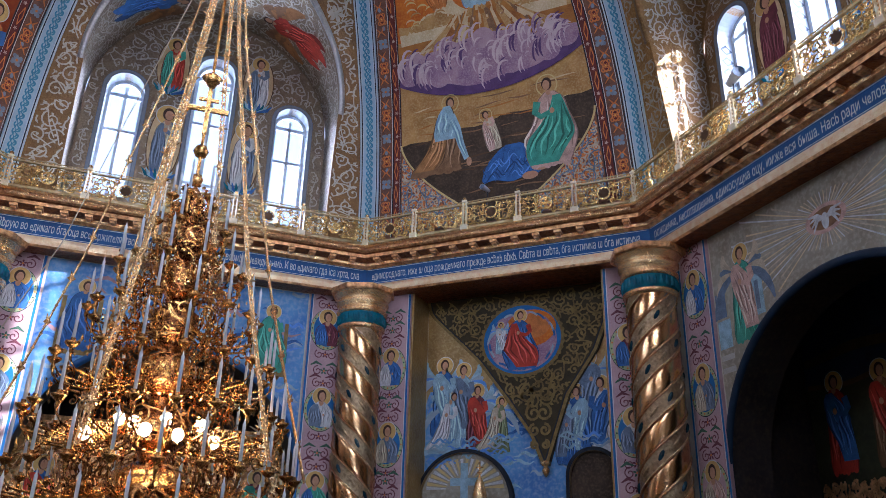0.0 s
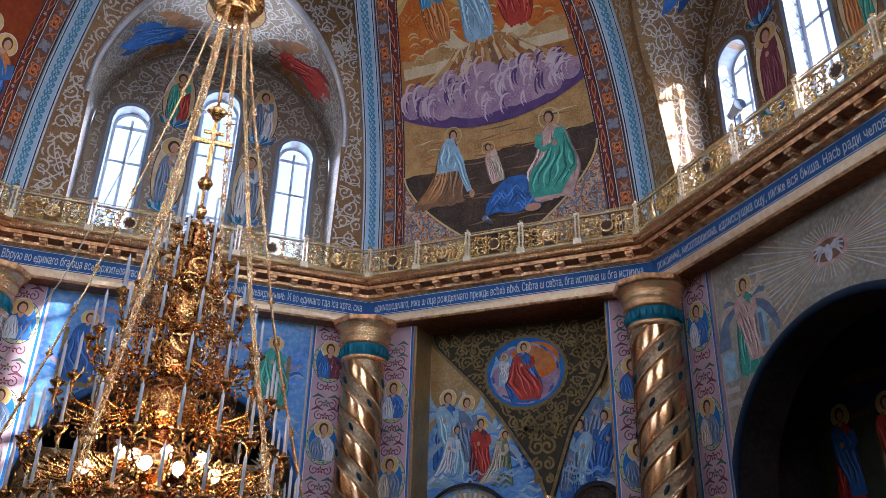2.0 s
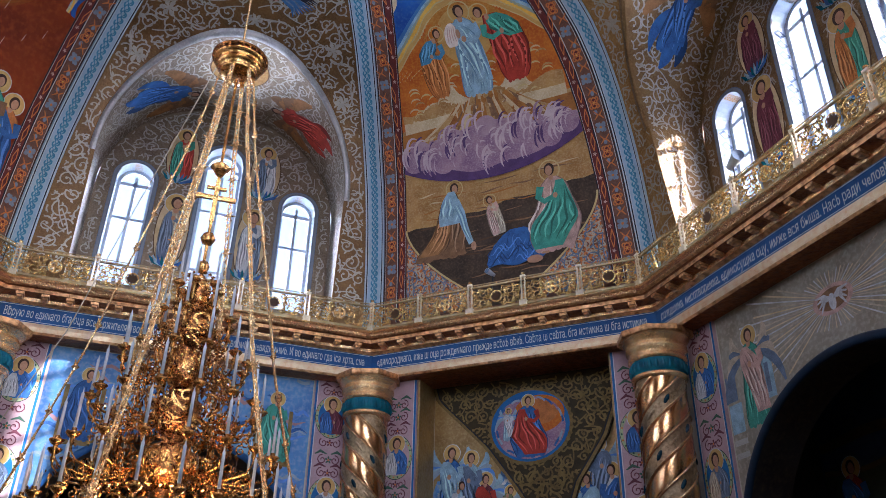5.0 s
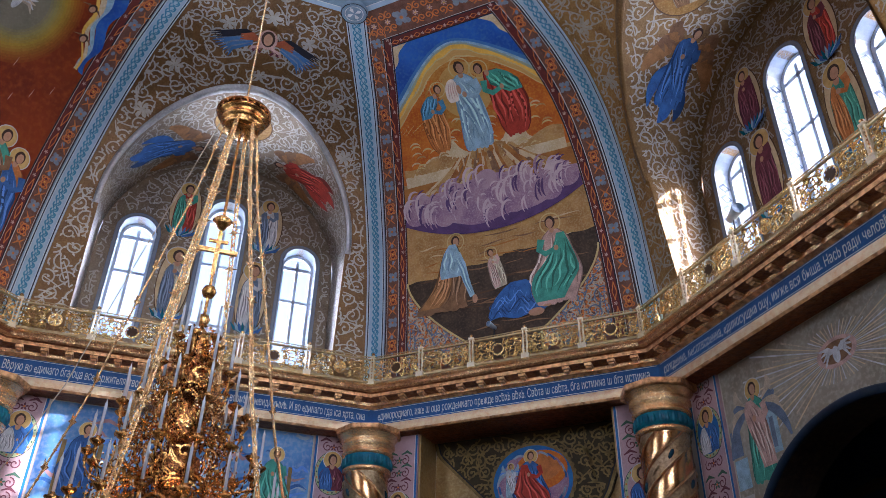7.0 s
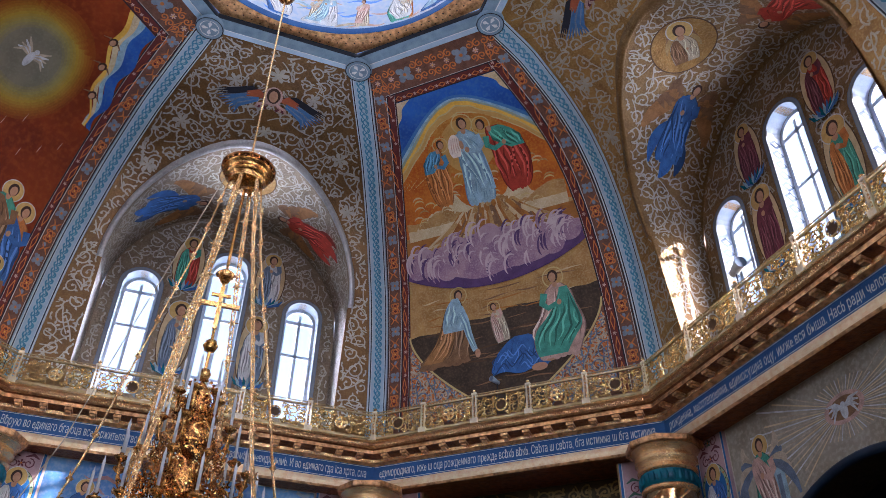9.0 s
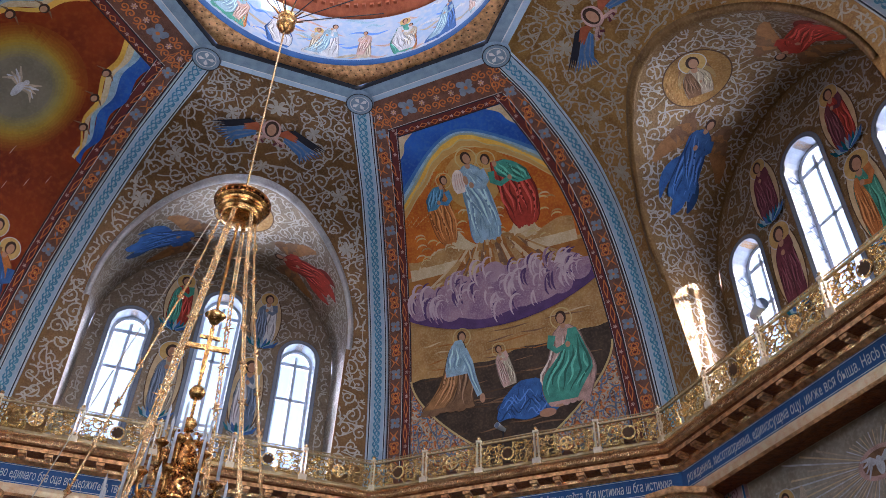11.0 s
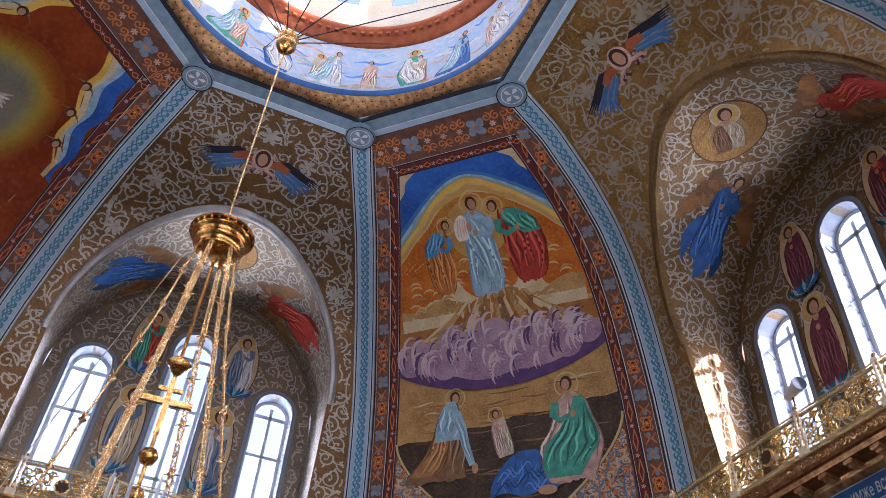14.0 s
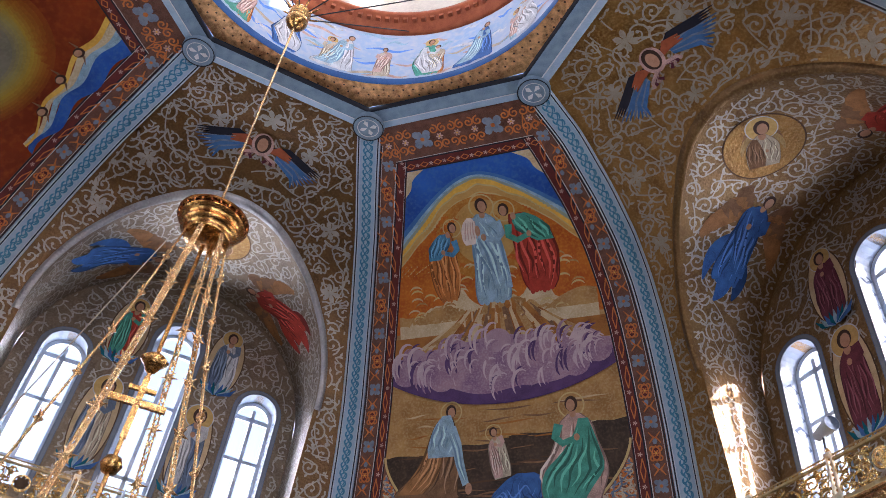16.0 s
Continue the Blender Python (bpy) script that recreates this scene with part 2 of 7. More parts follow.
# lower walls of the wide faces, each with a round arch through it into a side arm
FACE_NAMES = ["north", "north_west", "west", "south_west", "south", "south_east", "east", "north_east"]
for k in range(8):
    m = Mesh(PLASTER)
    hw = 4.6 if k % 2 else 3.9
    ap = AP_A + LOW if k % 2 else AP_B + LOW - 0.1
    th = 0.9
    if k % 2:
        line = arch_line(ARCH_R, ARCH_Z, 0)
        top = 8.27
        for side, a2 in ((0, ap), (1, ap + th)):
            rows = [[wall(k, u, a2, z) for u, z in line],
                    [wall(k, -hw if i == 0 else hw if i == len(line) - 1 else hw * max(-1, min(1, (u / ARCH_R) * 1.3)), a2, z if i in (0, len(line) - 1) else top) for i, (u, z) in enumerate(line)]]
            m.grid(rows)
        # arch reveal, its shade given by the dark wall colour
        m.grid([[wall(k, u, ap, z) for u, z in line], [wall(k, u, ap + th, z) for u, z in line]], SHADE_DARK_WALL)
    else:
        ap2 = ap + 0.85
        for s in (-1, 1):
            m.grid([[wall(k, s * a, b, z) for a, b in ((hw + 0.6, ap), (2.3, ap), (2.3, ap2))] for z in (0, 8.27)], GOLD_PALE)
        m.grid([[wall(k, u, ap2, z) for u in (-2.3, 2.3)] for z in (0, 8.27)])
        m.grid([[wall(k, u, ap2 + 0.4, z) for u in (-4.4, 4.4)] for z in (0, 9.3)])
    tagged(part("wall_" + FACE_NAMES[k], m, smooth=False), "painted lower church wall below the gilded cornice", "wall", kind="structure")

# side arms behind the arches
for k in (1, 3, 5, 7):
    m = Mesh(SHADE_DARK_WALL)
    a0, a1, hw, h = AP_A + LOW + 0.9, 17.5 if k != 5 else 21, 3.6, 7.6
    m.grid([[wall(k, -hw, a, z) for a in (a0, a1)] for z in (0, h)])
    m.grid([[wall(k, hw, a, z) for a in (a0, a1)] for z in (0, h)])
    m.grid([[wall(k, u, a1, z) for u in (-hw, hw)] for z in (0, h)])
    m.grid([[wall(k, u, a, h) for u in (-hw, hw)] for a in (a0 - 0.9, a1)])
    tagged(part("arm_walls_" + FACE_NAMES[k], m, smooth=False), "side arm walls behind the arch, coloured dark for shade", "wall", kind="structure")


def ring_mesh(profile, mats, name):
    """A moulding swept round the octagon: (d, z) pairs, a material for each span."""
    m = Mesh(*dict.fromkeys(mats))
    for (p, q), mat in zip(zip(profile[:-1], profile[1:]), mats):
        a, b = octagon(*p), octagon(*q)
        m.grid([a, b], mat, True)
    return m


cornice = thing("cornice", "gilded octagonal cornice with brackets and a blue inscription band", "cornice", "structure")
part("ledge", ring_mesh([(0.62, 9.36), (-0.06, 9.36), (-0.08, 9.32), (-0.04, 9.3)], [PLASTER, GOLD, GOLD], "ledge"), cornice, smooth=False)
part("crown_moulding", ring_mesh([(-0.04, 9.3), (-0.02, 9.24), (0.05, 9.19), (0.08, 9.16)], [BROWN_GILT, GOLD_DARK, BROWN_GILT], "crown"), cornice, "carved brown and gold crown moulding", False)
part("bracket_soffit", ring_mesh([(0.08, 9.16), (0.09, 9.08), (0.34, 9.04), (0.36, 8.97), (0.44, 8.91)], [GOLD_DARK, BROWN_GILT, GOLD, GOLD_DARK], "soffit"), cornice, smooth=False)
part("inscription_band", ring_mesh([(0.44, 8.91), (0.44, 8.51)], [BLUE_BAND], "band"), cornice, "deep blue band that carries the inscription", False)
part("lower_moulding", ring_mesh([(0.44, 8.51), (0.40, 8.48), (0.37, 8.40), (0.39, 8.30), (0.42, 8.25), (2.3, 8.25)], [HAMMERED, HAMMERED, HAMMERED, GOLD_DARK, BROWN_GILT], "lower"), cornice, smooth=False)

# vault faces with the niches cut out of the wide ones
def niche_top(u):
    return NICHE_Z + math.sqrt(max(0, NICHE_W ** 2 - u * u))


for k in range(8):
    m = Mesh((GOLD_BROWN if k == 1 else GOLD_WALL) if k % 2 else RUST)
    nv = 60
    if k % 2 == 0:
        m.grid([[dome(k, half(k, VTOP[0] * i / nv) * s, VTOP[0] * i / nv) for s in (-1, -0.5, 0, 0.5, 1)] for i in range(nv + 1)])
    else:
        # beside and above the niche's arch
        va = [VTOP[1] * i / nv for i in range(nv + 1)]
        vs = vz(k, NICHE_Z)
        for s in (-1, 1):
            rows = []
            for i in range(nv + 1):
                v = vs * i / nv
                rows.append([dome(k, s * (NICHE_W + (half(k, v) - NICHE_W) * j / 4), v) for j in range(5)])
            m.grid(rows)
        n = 40
        crown = vz(k, NICHE_Z + NICHE_W)
        for s in (-1, 1):
            rows = []
            for i in range(n + 1):
                a = math.pi / 2 * i / n
                u, z = NICHE_W * math.cos(a), NICHE_Z + NICHE_W * math.sin(a)
                v = vz(k, z)
                rows.append([dome(k, s * (u + (half(k, v) - u) * j / 5), v) for j in range(6)])
            m.grid(rows)
        m.grid([[dome(k, half(k, v) * s, v) for s in (-1, -0.5, 0, 0.5, 1)] for v in np.linspace(crown, VTOP[1], 20)])
    tagged(part("vault_" + FACE_NAMES[k], m), "curved gilded vault face under the drum", "vault", kind="structure")

WINDOWS_OF = {k: [(-2.15, 0.46, 13.75 - d), (0.0, 0.5, 14.8 - d), (2.15, 0.46, 13.75 - d)] for k, d in ((1, 0.0), (3, 0.0), (5, 0.0), (7, 0.16))}
SILL = 10.25


def window_line(u0, r, top, grow=0.0, n=14):
    rr, zc = r + grow, top - r
    return [(u0 - rr, SILL - grow)] + [(u0 - rr * math.cos(math.pi * i / n), zc + rr * math.sin(math.pi * i / n)) for i in range(n + 1)] + [(u0 + rr, SILL - grow)]


# niche: jambs, barrel, back wall with three window openings
for k in (1, 3, 5, 7):
    WINDOWS = WINDOWS_OF[k]
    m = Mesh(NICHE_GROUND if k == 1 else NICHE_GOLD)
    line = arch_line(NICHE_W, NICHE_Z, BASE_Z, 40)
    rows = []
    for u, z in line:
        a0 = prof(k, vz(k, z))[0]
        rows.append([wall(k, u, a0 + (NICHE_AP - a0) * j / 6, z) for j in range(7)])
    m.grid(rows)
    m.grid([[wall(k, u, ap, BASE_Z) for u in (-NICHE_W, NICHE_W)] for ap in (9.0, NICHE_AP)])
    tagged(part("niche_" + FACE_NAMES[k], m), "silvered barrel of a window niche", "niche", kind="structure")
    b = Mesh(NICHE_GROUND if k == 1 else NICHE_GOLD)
    cols = sorted({-NICHE_W, NICHE_W, *[u + s * r for u, r, _ in WINDOWS for s in (-1, 1)]})
    for (a, c) in zip(cols[:-1], cols[1:]):
        w = next((x for x in WINDOWS if abs(x[0] - (a + c) / 2) < 0.05), None)
        us = np.linspace(a, c, 13)
        if w:
            zt = [w[2] - w[1] + math.sqrt(max(0, w[1] ** 2 - (u - w[0]) ** 2)) for u in us]
            b.grid([[wall(k, u, NICHE_AP, BASE_Z) for u in us], [wall(k, u, NICHE_AP, SILL) for u in us]])
        else:
            zt = [BASE_Z] * len(us)
        b.grid([[wall(k, u, NICHE_AP, z) for u, z in zip(us, zt)], [wall(k, u, NICHE_AP, niche_top(u)) for u in us]])
    for u0, r, top in WINDOWS:
        ln = window_line(u0, r, top)
        ln.append(ln[0])
        b.grid([[wall(k, u, NICHE_AP, z) for u, z in ln], [wall(k, u, NICHE_AP + 0.45, z) for u, z in ln]])
    tagged(part("niche_wall_" + FACE_NAMES[k], b, smooth=False), "silvered back wall of the niche round three windows", "wall", kind="structure")
    for j, (u0, r, top) in enumerate(WINDOWS):
        n, d = axes(k)
        h = top - SILL
        lamp = area("window_light", look(wall(k, u0, NICHE_AP + 1.1, SILL + h / 2), wall(k, u0, 0, SILL + h / 2)), 2 * r + 0.6, h + 0.7, WINDOW_WATTS[k])

# unseen tall arm-end window and lamp added behind the camera to light lower walls
for k, a in ((5, 20.9),):
    win = thing("arm_window", "unseen white window frame added round a side arm's fill light", "window", "structure")
    n, d = axes(k)
    rot = Matrix((d, -n, Vector((0, 0, 1)))).transposed().to_4x4()
    for u, z, w, h in ((-2.6, 4, 0.12, 6), (2.6, 4, 0.12, 6), (0, 4, 0.1, 6), (0, 1.0, 5.2, 0.12), (0, 7.0, 5.2, 0.12), (0, 4.0, 5.2, 0.1)):
        f = Mesh(WINDOW_WHITE)
        f.box((0, 0, 0), (w, 0.1, h), None, Matrix.Translation(wall(k, u, a - 0.12, z)) @ rot)
        part("window_frame", f, win, smooth=False)
    area("arm_window_light", look(wall(k, 0, a, 4), wall(k, 0, 0, 5.5)), 5.0, 5.8, ARM_FILL_WATTS)

# ring beam, soffit and drum
ring = Mesh(BLUE_GREY)


def ring_octagon(d, z):
    y = 4.33 + d
    x = 2 ** 0.5 * (4.306 + d) - y
    return [Matrix.Rotation(radians(90 * (k // 2)), 3, "Z") @ (Vector((-x, y, z)) if k % 2 == 0 else Vector((-y, x, z))) for k in range(8)]


for (p, q), mat in zip(zip([(0.16, 17.12), (0.13, 17.02), (-0.02, 17.0), (-0.05, 16.99), (-0.3, 17.04), (-0.33, 17.05)], [(0.13, 17.02), (-0.02, 17.0), (-0.05, 16.99), (-0.3, 17.04), (-0.33, 17.05), (-0.34, 17.16)]),
                       (BLACK_LINE, BLUE_RIB, WHITE_LINE, BLUE_GREY, BLACK_LINE, BLACK_LINE)):
    ring.grid([ring_octagon(*p), ring_octagon(*q)], mat, True)
tagged(part("ring_beam", ring, smooth=False), "pale blue octagonal ring beam below the drum", "beam", kind="structure")
DRUM_R = 3.74
sof = Mesh(GOLD_DARK)
o = ring_octagon(-0.34, 17.15)
N = 64
outer = []
for i in range(N):
    a = 2 * math.pi * i / N
    dvec = Vector((math.cos(a), math.sin(a), 0))
    best = min(((4.33 if k % 2 == 0 else 4.306) - 0.34) / max(1e-3, dvec.dot(axes(k)[0])) for k in range(8) if dvec.dot(axes(k)[0]) > 0.3)
    outer.append(dvec * best + Vector((0, 0, 17.15)))
sof.grid([outer, [Vector((DRUM_R * math.cos(2 * math.pi * i / N), DRUM_R * math.sin(2 * math.pi * i / N), 17.2)) for i in range(N)]], None, True)
tagged(part("drum_soffit", sof, smooth=False), "gold soffit with painted dots round the drum", "ceiling", kind="structure")

drum = thing("drum", "round drum painted with a bright frieze of blue sky", "drum", "structure")
d1 = Mesh(BLUE_BAND)
d1.lathe([(DRUM_R, 17.2), (DRUM_R - 0.03, 17.24), (DRUM_R - 0.02, 17.38)], 96)
part("rim", d1, drum, "deep blue rim")
DRUM_SKY = material("drum_mural_sky", (0.30, 0.46, 0.66), (0.42, 0.50, 0.62), 0.8, 0.55, 0, 0.1, 30, (0.62, 0.60, 0.60))
d2 = Mesh(DRUM_SKY)
d2.lathe([(DRUM_R - 0.02, 17.38), (DRUM_R - 0.02, 18.98)], 96)
part("frieze", d2, drum, "pale blue painted frieze")
d3 = Mesh(RED_METAL)
d3.lathe([(DRUM_R - 0.02, 18.98), (3.64, 19.0), (3.62, 19.07), (3.53, 19.11), (3.48, 19.24), (3.40, 19.27), (3.38, 19.36), (3.6, 19.4)], 96)
part("drum_cornice", d3, drum, "red-brown cornice")
d4 = Mesh(PLASTER)
d4.lathe([(3.6, 19.4), (3.6, 20.6)], 64)
d4.lathe([(3.6, 22.9), (3.3, 24.0), (2.4, 25.0), (1.2, 25.6), (0.01, 25.8)], 64)
for i in range(16):
    a0, a1 = 2 * math.pi * (i + 0.28) / 16, 2 * math.pi * (i + 1 - 0.28) / 16
    c0, c1 = 2 * math.pi * (i - 0.28) / 16, 2 * math.pi * (i + 0.28) / 16
    d4.grid([[(3.6 * math.cos(c0 + (c1 - c0) * j / 4), 3.6 * math.sin(c0 + (c1 - c0) * j / 4), z) for j in range(5)] for z in (20.6, 22.9)])
part("lantern", d4, drum)
for i in range(8):
    a = 2 * math.pi * (i + 0.25) / 8
    area("drum_light", look((3.9 * math.cos(a), 3.9 * math.sin(a), 21.7), (0, 0, 19.6)), 0.7, 2.3, DRUM_WATTS)

# ---- columns, ribs ----
ZC0, ZC1 = 0.0, 7.3
COL_R = 0.5


def column_mesh(turn):
    m = Mesh(GOLD_COLUMN, BROWN_GILT, GOLD_DARK)
    bands = [(0.0, COL_R, GOLD_COLUMN), (0.10, COL_R + 0.008, GOLD_COLUMN), (0.25, COL_R + 0.01, GOLD_COLUMN), (0.40, COL_R + 0.008, GOLD_COLUMN), (0.48, COL_R, BROWN_GILT),
             (0.495, COL_R - 0.006, GOLD), (0.51, COL_R + 0.022, GOLD), (0.535, COL_R + 0.022, BROWN_GILT), (0.55, COL_R - 0.004, BAND_GILT), (0.73, COL_R + 0.002, BAND_GILT), (0.93, COL_R - 0.004, GOLD),
             (0.945, COL_R + 0.022, GOLD), (0.97, COL_R + 0.022, BROWN_GILT), (0.985, COL_R - 0.006, BROWN_GILT), (1.0, COL_R, BROWN_GILT)]
    cols = []
    for s in range(3):
        for (a, ra, mat), (b, rb, _) in zip(bands[:-1], bands[1:]):
            n = max(1, round((b - a) / 0.05))
            cols += [(s + a + (b - a) * j / n, ra + (rb - ra) * j / n, mat) for j in range(n)]
    nz, nc = 150, len(cols)
    for i in range(nz + 1):
        z = ZC0 + (ZC1 - ZC0) * i / nz
        for f, r, _ in cols:
            th = 2 * math.pi * f / 3 + turn * z / 0.42
            m.v.append((r * math.cos(th), r * math.sin(th), z))
    for i in range(nz):
        for c in range(nc):
            d = (c + 1) % nc
            m.f.append((i * nc + c, i * nc + d, (i + 1) * nc + d, (i + 1) * nc + c))
            m.mi.append(m.slot(cols[c][2]))
    return m


def jewel_mesh(turn):
    m = Mesh(JEWEL, BAND_GILT)
    for s in range(3):
        for i in range(26):
            z = 0.15 + i * 0.275
            th = 2 * math.pi * (s + 0.74) / 3 + turn * z / 0.42
            c, n = math.cos(th), math.sin(th)
            rows = []
            mat = JEWEL if i % 2 == 0 else BAND_GILT
            w, h = (0.07, 0.08) if i % 2 == 0 else (0.1, 0.05)
            for e, o in ((1.0, 0.0), (0.8, 0.035), (0.4, 0.05), (0.05, 0.055)):
                rows.append([Vector(((COL_R - 0.012 + o) * c - n * w * e * math.cos(q), (COL_R - 0.012 + o) * n + c * w * e * math.cos(q), z + h * e * math.sin(q) + turn * w * e * math.cos(q) * 1.05)) for q in [2 * math.pi * j / 8 for j in range(8)]])
            m.grid(rows, mat, True)
    return m


def column(turn, at, rot):
    col = thing("column", "gilded round column with a spiral jewelled band and a teal collar", "column", at=at, group="columns round the octagon")
    part("shaft", column_mesh(turn), col)
    part("jewels", jewel_mesh(turn), col, "dark jewels and gilt leaves set in the spiral band")
    m = Mesh(GOLD)
    m.lathe([(0.5, 7.22), (0.56, 7.25), (0.57, 7.31), (0.53, 7.35)], 40)
    m.lathe([(0.54, 7.62), (0.6, 7.65), (0.6, 7.70), (0.57, 7.73), (0.58, 7.80), (0.63, 7.86), (0.63, 7.93), (0.60, 7.95), (0.61, 8.0), (0.68, 8.08), (0.7, 8.12)], 40)
    part("capital", m, col, "stepped gilded capital")
    m = Mesh(TEAL)
    m.lathe([(0.53, 7.35), (0.555, 7.40), (0.565, 7.5), (0.545, 7.62)], 40)
    for i in range(26):
        a = 2 * math.pi * i / 26
        m.tube([((0.56) * math.cos(a), 0.56 * math.sin(a), z) for z in (7.39, 7.44, 7.52, 7.58)], lambda t: 0.02 + 0.028 * math.sin(math.pi * min(1, t + 0.1)), 6, TEAL if i % 2 else TEAL)
    part("collar", m, col, "teal enamelled collar with egg-shaped drops")
    m = Mesh(GOLD_DARK)
    m.lathe([(0.0, 8.12), (0.78, 8.12), (0.8, 8.14), (0.8, 8.25), (0.0, 8.25)], 8)
    ab = part("abacus", m, col, smooth=False)
    ab.rotation_euler = (0, 0, rot)
    return col


for k in range(8):
    y, x = 9.27, 3.43
    p = Matrix.Rotation(radians(90 * (k // 2)), 3, "Z") @ (Vector((-x, y, 0)) if k % 2 == 0 else Vector((-y, x, 0)))
    column(-1 if k % 2 == 0 else 1, p, radians(45 * k + 45))

# ---- drawing on surfaces: ribbons, scrolls, painted figures ----
def ribbon(mesh, at, pts, width, off, mat=None, keep=None):
    """A flat band along 2D points on a surface; at(x, y, off) gives the place; width is a number or a function of 0 to 1."""
    n = len(pts)
    rows = []
    for i, (x, y) in enumerate(pts):
        x0, y0 = pts[max(i - 1, 0)]
        x1, y1 = pts[min(i + 1, n - 1)]
        dx, dy = x1 - x0, y1 - y0
        q = math.hypot(dx, dy) or 1.0
        w = (width(i / (n - 1)) if callable(width) else width) / 2
        if keep and not keep(x, y):
            if len(rows) > 1:
                mesh.grid(rows, mat)
            rows = []
            continue
        rows.append([at(x - dy / q * w, y + dx / q * w, off), at(x + dy / q * w, y - dx / q * w, off)])
    if len(rows) > 1:
        mesh.grid(rows, mat)


def oval(mesh, at, x, y, rx, ry, off, mat=None, n=18, inner=0.0, turn=0.0):
    c, s = math.cos(turn), math.sin(turn)

    def p(e, a):
        px, py = rx * e * math.cos(a), ry * e * math.sin(a)
        return at(x + px * c - py * s, y + px * s + py * c, off)
    es = (1.0, inner) if inner else (1.0, 0.55, 0.02)
    mesh.grid([[p(e, 2 * math.pi * j / n) for j in range(n)] for e in es], mat, True)


def sheet(mesh, at, rows, off, mat=None, n=10, cols=3, x0=0.0, y0=0.0, h=1.0, lean=0.0, flip=1):
    """A shape given by rows of (height, left, right), smoothed between the rows."""
    ys = np.array([r[0] for r in rows], float)
    yy = np.linspace(ys[0], ys[-1], n)
    le, ri = np.interp(yy, ys, [r[1] for r in rows]), np.interp(yy, ys, [r[2] for r in rows])
    for a in (le, ri):
        a[1:-1] = 0.25 * a[:-2] + 0.5 * a[1:-1] + 0.25 * a[2:]
    mesh.grid([[at(x0 + h * (flip * (l + (r - l) * j / cols) + lean * y), y0 + h * y, off) for j in range(cols + 1)] for y, l, r in zip(yy, le, ri)], mat)


def spiral(x, y, r, a0, way, turns=1.35, n=18):
    out = []
    for i in range(n + 1):
        t = i / n
        a, q = a0 + way * t * 2 * math.pi * turns, r * (1 - 0.84 * t)
        out.append((x + q * math.cos(a), y + q * math.sin(a)))
    return out


def scrolls(mesh, at, box, keep, step, width, off, mat, seed, mirror=False):
    """Fills a region with curling tendrils, leaves and buds."""
    rnd = random.Random(seed)
    x0, y0, x1, y1 = box
    ny = int((y1 - y0) / (step * 0.87)) + 1
    for j in range(ny):
        nx = int((x1 - x0) / step) + 2
        for i in range(nx):
            x = x0 + (i + 0.5 * (j % 2)) * step + rnd.uniform(-0.12, 0.12) * step
            y = y0 + j * step * 0.87 + rnd.uniform(-0.12, 0.12) * step
            way = 1 if (i + j) % 2 else -1
            a0 = rnd.uniform(0, 6.28)
            r = step * rnd.uniform(0.40, 0.52)
            for m in ((1, -1) if mirror else (1,)):
                if mirror and x < 0.02:
                    continue
                pts = [(m * a, b) for a, b in spiral(x, y, r, a0, way)]
                ribbon(mesh, at, pts, lambda t: width * (1.15 - 0.5 * t), off, mat, keep)
                ex, ey = pts[-1]
                if keep(ex, ey):
                    oval(mesh, at, ex, ey, width * 0.95, width * 0.95, off, mat, 7)
                for t, q in ((1, 1.0), (4, 0.9), (8, 0.75), (12, 0.6)):
                    px, py = pts[t]
                    if not keep(px, py):
                        continue
                    ang = math.atan2(py - y, px - m * x) + 0.7 * way * m
                    l = r * 0.62 * q
                    tip = (px + l * math.cos(ang), py + l * math.sin(ang))
                    if keep(*tip):
                        ribbon(mesh, at, [(px, py), (px + (tip[0] - px) * 0.5 + 0.1 * l * math.sin(ang), py + (tip[1] - py) * 0.5), tip], lambda t: width * (0.7 + 1.9 * math.sin(3.0 * t)) * 0.85 * (1 - 0.6 * t), off, mat)
                b = a0 + rnd.uniform(2.2, 4.0)
                p0 = pts[0]
                p2 = (m * (x + step * math.cos(b)), y + step * math.sin(b))
                mid = ((p0[0] + p2[0]) / 2 + 0.2 * step * math.sin(b), (p0[1] + p2[1]) / 2 - 0.2 * step * math.cos(b))
                ribbon(mesh, at, [((1 - t) ** 2 * p0[0] + 2 * t * (1 - t) * mid[0] + t * t * p2[0], (1 - t) ** 2 * p0[1] + 2 * t * (1 - t) * mid[1] + t * t * p2[1]) for t in [q / 7 for q in range(8)]], width * 0.8, off, mat, keep)


def flower(mesh, at, x, y, r, off, mat, petals=8, turn=0.0, mat2=None):
    for j in range(petals):
        a = turn + 2 * math.pi * j / petals
        ribbon(mesh, at, [(x + r * t * math.cos(a), y + r * t * math.sin(a)) for t in (0.15, 0.5, 0.8, 1.0)], lambda t: r * 0.5 * math.sin(0.3 + 2.8 * t), off, mat)
    oval(mesh, at, x, y, r * 0.25, r * 0.25, off + 0.004, mat2 or mat, 8)


SKIN = material("painted_skin", (0.52, 0.29, 0.18), (0.42, 0.22, 0.13), 12, 0.6)
HAIR = material("painted_hair", (0.06, 0.03, 0.02), None, 12, 0.6)
HALO = material("painted_halo", (0.62, 0.42, 0.16), (0.5, 0.32, 0.1), 12, 0.45, 0.3)
_robes = {}


